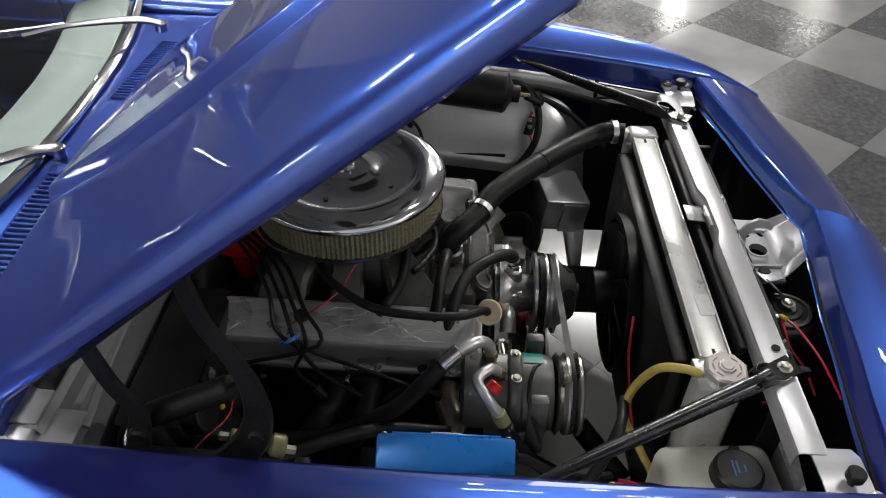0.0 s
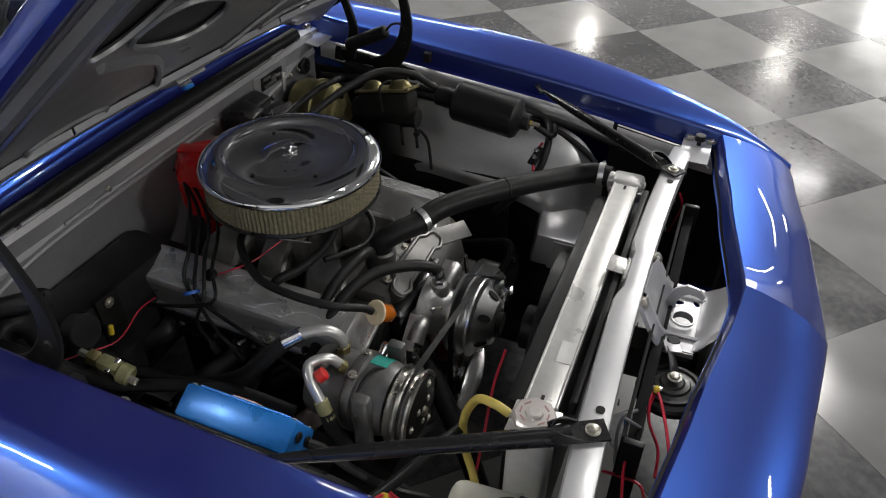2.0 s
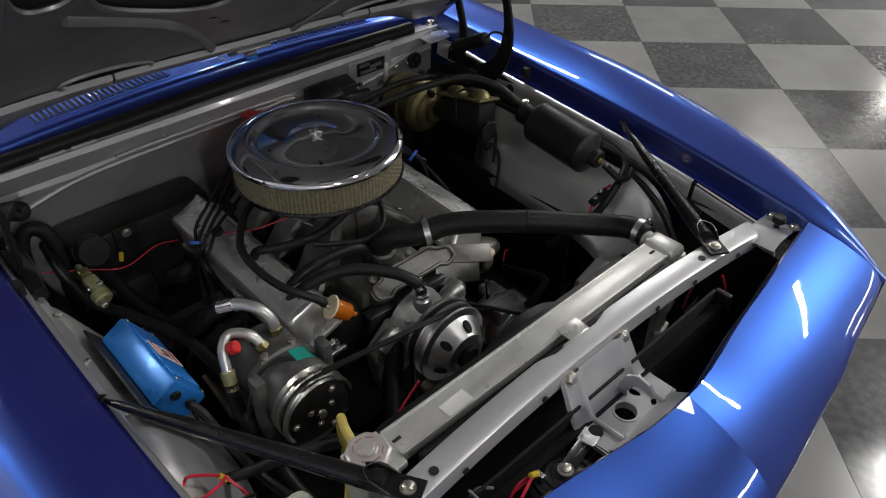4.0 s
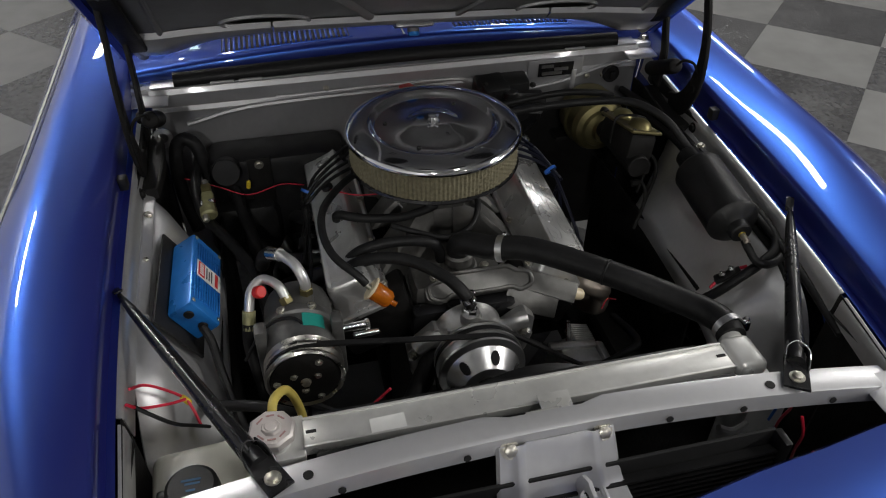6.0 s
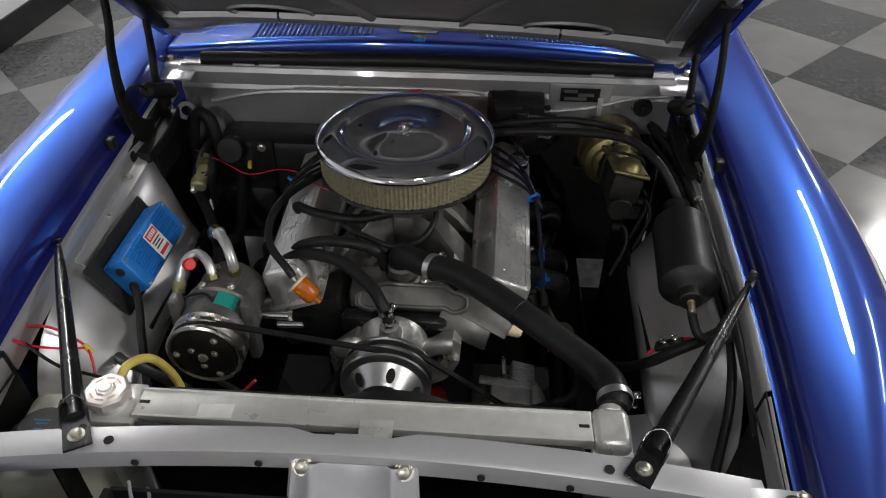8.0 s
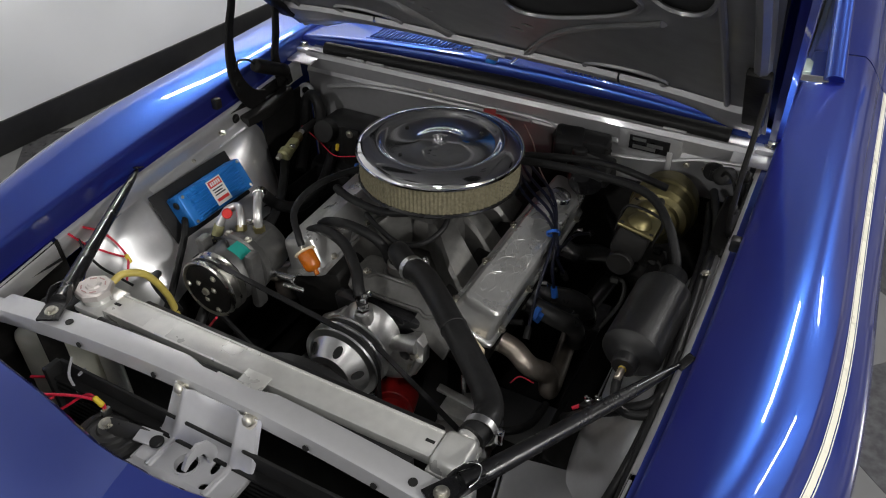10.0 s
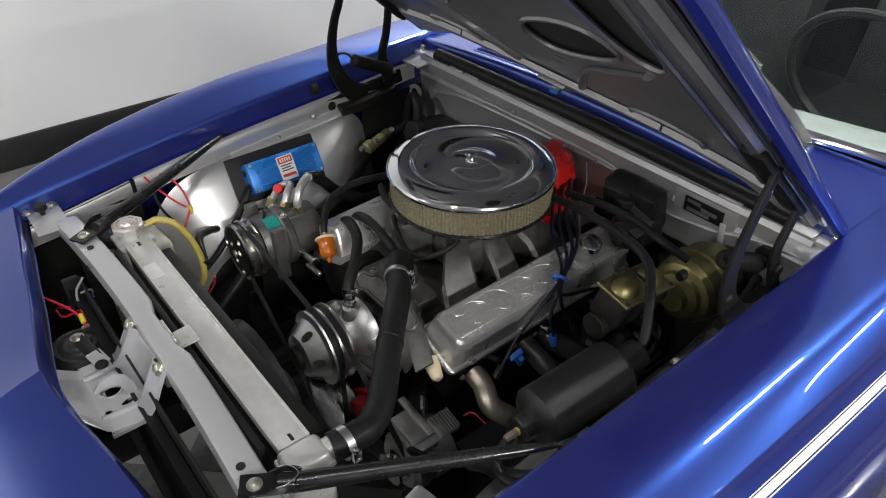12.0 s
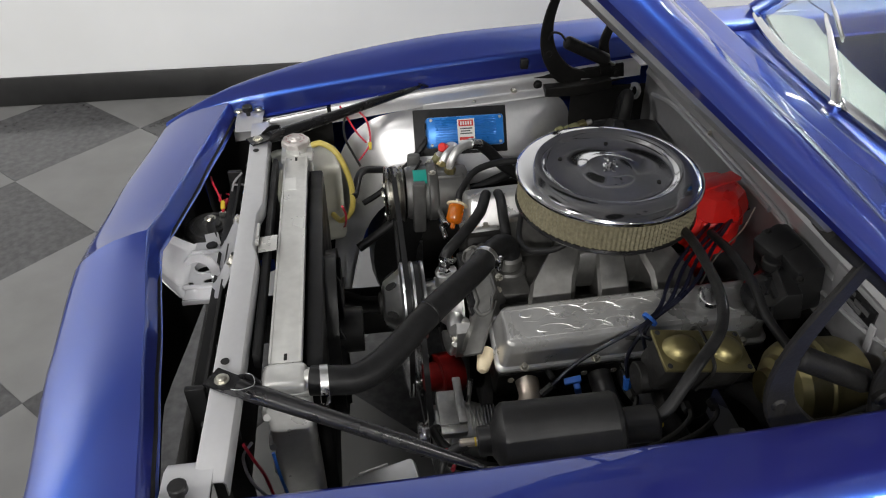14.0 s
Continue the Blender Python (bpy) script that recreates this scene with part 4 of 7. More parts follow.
part("rear_plate", latch_skin([(-0.733, 0.872, 1), (-0.737, 0.866, 1), (-0.745, 0.852, 1), (-0.757, 0.83, 1), (-0.769, 0.812, 1), (-0.776, 0.806, 1)]), SUPPORT, latch, angle=50)
part("front_plate", latch_skin([(-0.83, 0.806, 1), (-0.84, 0.811, 1), (-0.858, 0.832, 1), (-0.876, 0.856, 1), (-0.884, 0.864, 1)]), SUPPORT, latch, angle=50)
part("floor_plate", plate([(-0.088, -0.774), (-0.084, -0.832), (0.084, -0.832), (0.088, -0.774)],
                          [ellipse(-0.006, -0.805, 0.017, 0.017), ellipse(0.035, -0.79, 0.006, 0.012, 0.2, seg=12), ellipse(0.042, -0.822, 0.008, 0.005, 0.5, seg=8)], 0.0025, pose(0, 0, 0.8045)), SUPPORT, latch)
for s in (-1, 1):
    part("rib", tube([(s * 0.053, -0.774, 0.808), (s * 0.053, -0.8, 0.808), (s * 0.052, -0.834, 0.808)], 0.005, 8), SUPPORT, latch)
    part("bolt", bolt((s * 0.064, -0.7365, 0.868), (0, -0.8, 0.6), 0.009, 0.008), BOLT, latch)
    part("bolt", bolt((s * 0.044, -0.882, 0.864), (0, 0.7, 0.7), 0.008, 0.007), BOLT, latch)
    part("flange", box(0.002, 0.06, 0.01, pose(s * 0.087, -0.803, 0.801), 0.001), SUPPORT, latch)
part("collar", lathe([(0.017, -0.012), (0.02, -0.012), (0.02, 0.002), (0.017, 0.002), (0.017, -0.012)], pose(-0.006, -0.805, 0.807), 24), SUPPORT, latch)
part("hook", plate([(-0.009, 0.0), (-0.007, 0.032), (0.002, 0.052), (0.02, 0.064), (0.04, 0.06), (0.052, 0.046), (0.05, 0.039), (0.04, 0.044), (0.026, 0.046), (0.014, 0.038), (0.009, 0.022), (0.011, 0.0)], (), 0.005,
                   Matrix(((0, 0, -1, 0.024), (-1, 0, 0, -0.779), (0, 1, 0, 0.796), (0, 0, 0, 1)))), SUPPORT, latch)
part("plug", cyl(0.011, 0.006, pose(-0.07, -0.798, 0.807)), RUBBER, latch)

# ---- engine ----
EX = -0.02
engine = thing("engine", "V8 engine with cast aluminium manifold and flame-embossed valve covers", "engine", at=(EX, 0, 0))
part("block", merge(box(0.3, 0.5, 0.26, pose(0, -0.03, 0.5), 0.03), box(0.22, 0.42, 0.2, pose(0, -0.02, 0.36), 0.03)), IRON, engine, "black cast-iron block and sump")
part("timing_cover", merge(cyl(0.09, 0.03, along((0, -0.28, 0.53), (0, -1, 0))), box(0.16, 0.03, 0.18, pose(0, -0.285, 0.58), 0.012)), IRON, engine)
for s in (-1, 1):
    T = Matrix.Translation((s * 0.2175, -0.045, 0.797)) @ pose(0, 0, 0, 2.6, s * 20, 0)
    part("cylinder_head", box(0.15, 0.5, 0.1, T @ pose(-s * 0.012, 0, -0.125), 0.012), IRON, engine, "black cylinder head")

    def ring(hx, hy, z, r):
        """A rounded rectangle at height z."""
        pts = []
        for cx, cy, a0 in ((1, 1, 0), (-1, 1, 90), (-1, -1, 180), (1, -1, 270)):
            for k in range(5):
                a = radians(a0 + 22.5 * k)
                pts.append(T @ Vector((cx * (hx - r) + r * math.cos(a), cy * (hy - r) + r * math.sin(a), z)))
        return pts
    loops = [ring(0.057, 0.25, -0.078, 0.014), ring(0.057, 0.25, -0.07, 0.014), ring(0.054, 0.247, -0.067, 0.013), ring(0.049, 0.243, -0.066, 0.012), ring(0.0465, 0.24, -0.06, 0.012),
             ring(0.041, 0.235, -0.014, 0.014), ring(0.039, 0.233, -0.005, 0.014), ring(0.035, 0.229, -0.0005, 0.013), ring(0.032, 0.226, 0, 0.012)]
    bm = bmesh.new()
    V = [[bm.verts.new(p) for p in loop] for loop in loops]
    for a, b in zip(V, V[1:]):
        for k in range(20):
            bm.faces.new((a[k], a[(k + 1) % 20], b[(k + 1) % 20], b[k]))
    bm.faces.new(V[-1])
    bm.faces.new(V[0][::-1])
    bmesh.ops.recalc_face_normals(bm, faces=bm.faces)
    cover = part("valve_cover", bm, COVER, engine, "pressed silver valve cover embossed with flames", 30)
    flames = []
    rng = random.Random(5 + s)
    for k in range(7):
        y0 = -0.205 + 0.056 * k
        for j, x0 in enumerate((-0.017, 0.015)):
            q = y0 + 0.03 * j + 0.01 * rng.random()
            w, d = 0.0095 + 0.003 * rng.random(), 0.048 + 0.014 * rng.random()
            curl = [(x0 + w, q), (x0 + w * 1.3, q + d * 0.45), (x0 + w * 0.3, q + d * 0.8), (x0 + w * 0.9, q + d * 1.15), (x0 - w * 0.2, q + d * 0.95), (x0 - w * 0.9, q + d * 0.55), (x0 - w * 0.8, q + d * 0.1), (x0 + w * 0.1, q - d * 0.08), (x0 + w * 0.5, q + d * 0.2), (x0, q + d * 0.35)]
            flames.append(tube([T @ Vector((s * x, y, 0.0)) for x, y in curl], 0.0007, 5, 4))
    flames.append(tube([T @ Vector((x, y, 0.0)) for x, y in ((0.026, 0.21), (0.027, -0.19), (0.024, -0.2145), (0.0, -0.216), (-0.024, -0.2145), (-0.027, -0.19), (-0.026, 0.21))], 0.0007, 5, 4))
    tagged(part("flame_relief", merge(*flames), COVER, cover, "raised flame lines"), kind="stuff")
    for hy in (-0.2, -0.07, 0.07, 0.2):
        for hx in (-1, 1):
            part("cover_bolt", bolt(T @ Vector((hx * 0.0525, hy, -0.066)), T.to_3x3() @ Vector((0, 0, 1)), 0.006, 0.008), BOLT, cover)
    if s > 0:
        part("filler_cap", lathe([(0.0, 0.034), (0.018, 0.033), (0.022, 0.03), (0.023, 0.02), (0.014, 0.018), (0.014, 0.0), (0.0, 0.0)], T @ pose(0.0, 0.13, 0), 24), POLISHED, cover, "round chrome breather cap")
    else:
        part("grommet", cyl(0.012, 0.01, T @ pose(0.005, 0.06, 0)), RUBBER, cover)
    # exhaust ports and header pipes
    # the three pipes behind the first have their shade put into a dark colour
    for k, y in enumerate((-0.235, -0.1, -0.045, 0.12)):
        p = Vector((s * 0.232, y, 0.672))
        bend = 0.02 * (k - 1.5)
        pipe = part("header_pipe", tube([p, p + Vector((s * 0.035, 0.002, -0.012)), p + Vector((s * 0.075, 0.02 + bend, -0.03)), p + Vector((s * 0.1, 0.06 + bend, -0.075)), p + Vector((s * 0.1, 0.1 + bend, -0.15)), Vector((s * 0.28, 0.16, 0.42))], 0.021, 14), STEEL if k == 0 else HORN, engine, "heat-tinted steel header pipe" if k == 0 else "header pipe coloured dark for the shade it lies in")
        part("flange", box(0.012, 0.075, 0.055, pose(s * 0.229, y, 0.674, 0, s * 15, 0), 0.006), STEEL if k == 0 else HORN, pipe)
        part("flange_bolt", bolt((s * 0.237, y - 0.03, 0.68), (s, 0, 0.2), 0.006, 0.008), BOLT, pipe)
        part("spark_plug", merge(cyl(0.006, 0.045, along((s * 0.225, y + 0.035, 0.69), (s, 0.1, 0.25)), 10), cyl(0.009, 0.012, along((s * 0.23, y + 0.035, 0.691), (s, 0.1, 0.25)), 6)), POLISHED if k % 2 else RUBBER, engine)

# intake manifold: valley plate, plenum and eight runners
parts = [box(0.25, 0.4, 0.05, pose(0, -0.05, 0.69, 2, 0, 0), 0.015), box(0.15, 0.17, 0.1, pose(0, -0.04, 0.775, 2, 0, 0), 0.03), box(0.18, 0.09, 0.07, pose(0, -0.235, 0.715), 0.018)]
part("intake_manifold", merge(*parts), CASTING, engine, "dull cast aluminium intake manifold")


def wedge(s, y0, h0, y1, h1):
    """A cast runner: a tapering block from the plenum out and down to the head."""
    bm = bmesh.new()
    rows = []
    for x, y, h, zt, zb in ((0.02, y0, h0, 0.832, 0.75), (0.06, y0 + (y1 - y0) * 0.35, h0 * 0.6 + h1 * 0.4, 0.826, 0.72), (0.105, y0 + (y1 - y0) * 0.8, h1, 0.79, 0.69), (0.155, y1, h1 * 1.1, 0.726, 0.66)):
        rows.append([bm.verts.new((s * x, y + dy * h, z)) for dy, z in ((-1, zb), (-1, zt - 0.012), (-0.82, zt - 0.001), (0, zt), (0.82, zt - 0.001), (1, zt - 0.012), (1, zb))])
    for a, b in zip(rows, rows[1:]):
        for k in range(7):
            bm.faces.new((a[k], a[(k + 1) % 7], b[(k + 1) % 7], b[k]))
    bm.faces.new(rows[0])
    bm.faces.new(rows[-1])
    bmesh.ops.recalc_face_normals(bm, faces=bm.faces)
    return bm


for s in (-1, 1):
    for y0, h0, y1, h1 in ((-0.105, 0.026, -0.175, 0.043), (-0.04, 0.026, -0.045, 0.03), (0.018, 0.026, 0.085, 0.043)):
        part("runner", wedge(s, y0, h0, y1, h1), CASTING, engine, angle=30)
part("thermostat_housing", merge(cyl(0.036, 0.012, pose(0.008, -0.225, 0.742), 24, 0.004), cyl(0.027, 0.03, pose(0.008, -0.225, 0.752), 24, 0.006)), CASTING, engine)
# front water crossover: a rounded casting with a raised rim
crossover = [(0.035 + 0.107 * math.copysign(abs(math.cos(a)) ** 0.55, math.cos(a)), 0.024 * math.copysign(abs(math.sin(a)) ** 0.6, math.sin(a)) + (0.01 if abs(math.cos(a)) < 0.5 else 0.0)) for a in steps(0, 2 * math.pi, 33)[:-1]]
MX = pose(0, -0.281, 0.732, 34, 0, 0)
front = part("water_crossover", merge(plate(crossover, (), 0.03, MX @ pose(0, 0, -0.012), 0.004), tube([MX @ Vector((0.035 + (x - 0.035) * 0.93, y * 0.88, 0.018)) for x, y in crossover + crossover[:1]], 0.0045, 8, 2)), CASTING, engine, "rounded cast water crossover", 45)
for p in ((-0.048, -0.262, 0.756), (0.085, -0.262, 0.756), (0.052, -0.252, 0.76)):
    part("manifold_bolt", bolt(p, (0, -0.3, 1), 0.0065, 0.007), BOLT, front)
part("valley_gasket", box(0.2, 0.03, 0.07, pose(0.0, -0.295, 0.685, 10, 0, 0), 0.008), BLACK_PAINT, engine, "glossy black front end rail")
part("support_bracket", merge(box(0.12, 0.04, 0.006, pose(0.16, -0.305, 0.735, 35, 12, -25), 0.002), box(0.1, 0.05, 0.006, pose(0.13, -0.315, 0.71, 60, 10, -20), 0.002)), CASTING, engine, "folded aluminium accessory bracket")
part("breather_plug", cyl(0.0165, 0.05, along((0.19, -0.3, 0.708), (1, -0.35, -0.1)), 20, 0.005, 0.011), IVORY, engine, "ivory plastic plug")
part("dipstick", tube([(0.16, -0.2, 0.6), (0.165, -0.22, 0.7), (0.172, -0.21, 0.715)], 0.004, 8), STEEL, engine)
carb = part("carburettor", merge(box(0.13, 0.15, 0.035, pose(0, -0.04, 0.838), 0.008), box(0.1, 0.12, 0.03, pose(0, -0.04, 0.862), 0.008), box(0.08, 0.05, 0.035, pose(0, -0.125, 0.845), 0.008), box(0.08, 0.05, 0.035, pose(0, 0.045, 0.845), 0.008)), CASTING, engine, "dark aluminium carburettor")
part("throttle_rod", tube([(0.07, -0.08, 0.835), (0.09, -0.04, 0.84), (0.085, 0.03, 0.838)], 0.004, 6), BOLT, carb)
part("choke_housing", cyl(0.012, 0.02, along((-0.07, -0.1, 0.84), (-1, 0, 0))), BOLT, carb)

# water pump with its polished pulley
XZ = Matrix(((1, 0, 0, 0), (0, 0, -1, 0), (0, 1, 0, 0), (0, 0, 0, 1)))
pump_outline = [(-0.118, 0.655), (-0.112, 0.6), (-0.1, 0.552), (-0.062, 0.55), (-0.03, 0.575), (0.03, 0.575), (0.075, 0.588), (0.108, 0.612), (0.124, 0.645), (0.127, 0.694), (0.112, 0.706), (0.094, 0.7), (0.062, 0.676), (0.045, 0.692), (0.034, 0.712), (-0.012, 0.714), (-0.036, 0.694), (-0.066, 0.702), (-0.088, 0.682)]
pump = part("water_pump", merge(plate(pump_outline, [ellipse(0.083, 0.655, 0.012, 0.014, seg=12)], 0.026, Matrix.Translation((0, -0.318, 0)) @ XZ),
                                lathe([(0.0, 0.0), (0.066, 0.0), (0.064, 0.014), (0.052, 0.03), (0.04, 0.045), (0.034, 0.075), (0.0, 0.075)], along((0.0, -0.326, 0.675), (0, -1, 0)), 36),
                                tube([(0.06, -0.338, 0.672), (0.09, -0.342, 0.688), (0.112, -0.342, 0.69)], 0.017, 12), tube([(0.118, -0.346, 0.66), (0.098, -0.35, 0.618), (0.055, -0.352, 0.596), (0.01, -0.352, 0.588)], 0.0075, 10),
                                tube([(-0.05, -0.338, 0.675), (-0.075, -0.342, 0.68), (-0.1, -0.342, 0.662)], 0.017, 12), tube([(-0.11, -0.346, 0.64), (-0.1, -0.35, 0.6), (-0.08, -0.352, 0.57)], 0.0075, 10),
                                tube([(0.0, -0.345, 0.7), (0.0, -0.349, 0.724), (-0.001, -0.351, 0.74)], 0.02, 14, radii=[0.03, 0.022, 0.017]), box(0.034, 0.02, 0.02, pose(-0.03, -0.35, 0.7), 0.006)), CAST_BRIGHT, engine, "bright cast aluminium water pump", 45)
part("hose_barb", merge(cyl(0.0135, 0.012, pose(-0.001, -0.351, 0.738), 6, 0.001), cyl(0.0095, 0.03, pose(-0.001, -0.351, 0.745), 14)), CHROME, pump, "bright hexagon hose barb")
for x, z in ((0.106, 0.664), (-0.1, 0.57), (0.1, 0.628), (-0.105, 0.645), (-0.03, 0.7)):
    part("pump_bolt", bolt((x, -0.3445 if x != -0.03 else -0.361, z), (0, -1, 0), 0.0075, 0.008), BOLT, pump)
PW = along((0.0, -0.438, 0.677), (0, -1, 0.0)) @ Matrix.Diagonal((0.955, 0.955, 1, 1))
pulley = part("fan_pulley", lathe([(0.05, -0.045), (0.083, -0.045), (0.084, -0.04), (0.072, -0.034), (0.072, -0.03), (0.084, -0.024), (0.084, -0.02), (0.072, -0.014), (0.072, -0.01), (0.084, -0.004), (0.083, 0.0), (0.076, 0.002), (0.07, 0.004), (0.046, 0.036), (0.034, 0.04), (0.03, 0.037), (0.012, 0.035), (0.0, 0.035)], PW, 56), SPUN, engine, "spun aluminium pulley with oval holes", 30)
for k in range(6):
    a = 2 * math.pi * (k + 0.25) / 6
    c = Vector((0.0575 * math.cos(a), 0.0575 * math.sin(a), 0.0215))
    n = Vector((0.8 * math.cos(a), 0.8 * math.sin(a), 0.6))
    part("oval_hole", lathe([(0, 0.0), (0.0105, 0.0), (0.0105, 0.0025), (0.0, 0.0025)], PW @ along(c, n) @ Matrix.Diagonal((0.75, 1.25, 1, 1)), 20), DARK, pulley)
part("hub_cap", cyl(0.024, 0.014, PW @ pose(0, 0, 0.034)), IRON, pulley)
part("crank_pulley", lathe([(0.0, 0.01), (0.04, 0.012), (0.075, 0.0), (0.078, -0.004), (0.066, -0.012), (0.066, -0.016), (0.078, -0.022), (0.066, -0.03), (0.078, -0.038), (0.05, -0.04)], along((0.0, -0.43, 0.5), (0, -1, 0)), 48), POLISHED, engine, "grooved crankshaft pulley", 30)
part("fuel_pump", merge(cyl(0.045, 0.05, along((0.055, -0.33, 0.52), (0.3, -1, 0.1))), cyl(0.03, 0.03, along((0.07, -0.375, 0.525), (0.3, -1, 0.1)))), RED_PAINT, engine, "red painted housing")


def belt(centres, y, w=0.011, t=0.006):
    """A V-belt round pulleys given as (x, z, radius), in the plane y, taken anticlockwise."""
    pts = []
    n = len(centres)
    for i in range(n):
        x0, z0, r0 = centres[i - 1]
        x1, z1, r1 = centres[i]
        x2, z2, r2 = centres[(i + 1) % n]

        def tangent(ax, az, ar, bx, bz, br):
            d = math.hypot(bx - ax, bz - az)
            base = math.atan2(bz - az, bx - ax)
            return base - math.acos(max(-1, min(1, (ar - br) / d)))
        a_in, a_out = tangent(x0, z0, r0, x1, z1, r1), tangent(x1, z1, r1, x2, z2, r2)
        while a_out < a_in:
            a_out += 2 * math.pi
        for k in range(13):
            a = a_in + (a_out - a_in) * k / 12
            pts.append((x1 + r1 * math.cos(a), z1 + r1 * math.sin(a), math.cos(a), math.sin(a)))
    bm = bmesh.new()
    rows = [[bm.verts.new((x - c * t, y - w * 0.3, z - s_ * t)), bm.verts.new((x, y - w / 2, z)), bm.verts.new((x, y + w / 2, z)), bm.verts.new((x - c * t, y + w * 0.3, z - s_ * t))] for x, z, c, s_ in pts]
    for i in range(len(rows)):
        a, b = rows[i], rows[(i + 1) % len(rows)]
        for k in range(4):
            bm.faces.new((a[k], b[k], b[(k + 1) % 4], a[(k + 1) % 4]))
    bmesh.ops.recalc_face_normals(bm, faces=bm.faces)
    return bm


tagged(part("compressor_belt", belt([(-0.325, 0.742, 0.064), (0.0 + EX, 0.5, 0.076), (0.0 + EX, 0.677, 0.079)], -0.428), RUBBER), "black rubber V-belt round the compressor and water pump pulleys", "drive belt")
tagged(part("alternator_belt", belt([(0.0 + EX, 0.677, 0.079), (0.0 + EX, 0.5, 0.076), (0.215, 0.545, 0.035)], -0.408), RUBBER), "black rubber V-belt round the alternator pulley", "drive belt")

# air cleaner
air_cleaner = thing("air_cleaner", "round chrome air cleaner with a tan gauze filter element", "air cleaner", at=(EX, -0.042, 0.012))
part("lid", lathe([(0.0, 0.9525), (0.036, 0.9522), (0.044, 0.951), (0.053, 0.9482), (0.062, 0.9462), (0.112, 0.945), (0.117, 0.9462), (0.122, 0.951), (0.126, 0.9545), (0.131, 0.9562), (0.139, 0.9565), (0.151, 0.9545), (0.162, 0.95), (0.1695, 0.9455), (0.174, 0.939), (0.1735, 0.934), (0.171, 0.934), (0.169, 0.94), (0.0, 0.94)], None, 96), CHROME, air_cleaner, "polished chrome lid", 60)
bm = bmesh.new()
N = 260
rings = []
for row in range(15):
    z = 0.874 + 0.064 * row / 14
    ends = row in (0, 14)
    ring_r = [(0.1645 if ends else 0.1665 + 0.0011 * (1 if k % 2 else -1) + 0.0007 * (1 if (k // 2 + row) % 2 else -1)) for k in range(N)]
    rings.append([bm.verts.new((r * math.cos(2 * math.pi * k / N), r * math.sin(2 * math.pi * k / N), z)) for k, r in enumerate(ring_r)])
for a, b in zip(rings, rings[1:]):
    for k in range(N):
        bm.faces.new((a[k], a[(k + 1) % N], b[(k + 1) % N], b[k]))
part("filter_element", bm, GAUZE, air_cleaner, "olive-tan pleated gauze element", 20)
part("base_pan", lathe([(0.0, 0.868), (0.06, 0.862), (0.08, 0.858), (0.1, 0.868), (0.15, 0.868), (0.168, 0.87), (0.171, 0.874), (0.169, 0.879), (0.0, 0.879)], None, 64), BLACK_PAINT, air_cleaner, "black base pan")
nut = part("wing_nut", merge(cyl(0.007, 0.014, pose(0, 0, 0.951)), cyl(0.013, 0.004, pose(0, 0, 0.951)), box(0.03, 0.004, 0.005, pose(0, 0, 0.961, 0, 0, 30), 0.0015), box(0.03, 0.004, 0.005, pose(0, 0, 0.961, 0, 0, 120), 0.0015)), CHROME, air_cleaner, "chrome wing nut")
for a in (0.9, 2.9, 4.2):
    part("lid_hole", cyl(0.004, 0.0012, pose(0.094 * math.cos(a), 0.094 * math.sin(a), 0.9464), 12, 0), DARK, air_cleaner)

# distributor and leads
dist = thing("distributor", "red-capped ignition distributor behind the air cleaner", "distributor", at=(-0.012, 0.175, 0))
part("cap", merge(lathe([(0.0, 0.862), (0.05, 0.862), (0.058, 0.856), (0.061, 0.845), (0.063, 0.8), (0.0, 0.8)], None, 16), box(0.03, 0.135, 0.03, pose(0.0, 0.0, 0.822), 0.008)), RED, dist, "glossy red cap")
part("coil_cover", merge(lathe([(0.0, 0.915), (0.038, 0.915), (0.054, 0.904), (0.066, 0.878), (0.068, 0.864), (0.064, 0.86), (0.0, 0.86)], pose(0, 0, 0, 0, 0, 22.5), 8), box(0.03, 0.1, 0.008, pose(0, 0, 0.916, 0, 0, 20), 0.003)), RED, dist, "red faceted coil cover", 30)
part("body", lathe([(0.0, 0.8), (0.058, 0.8), (0.058, 0.785), (0.045, 0.775), (0.03, 0.76), (0.024, 0.7), (0.0, 0.7)], None, 24), RED, dist)
for k in range(8):
    a = 2 * math.pi * k / 8 + 0.2
    part("tower", cyl(0.009, 0.022, pose(0.056 * math.cos(a), 0.056 * math.sin(a), 0.835), 12, 0.002, 0.0065), RED, dist)
leads = []
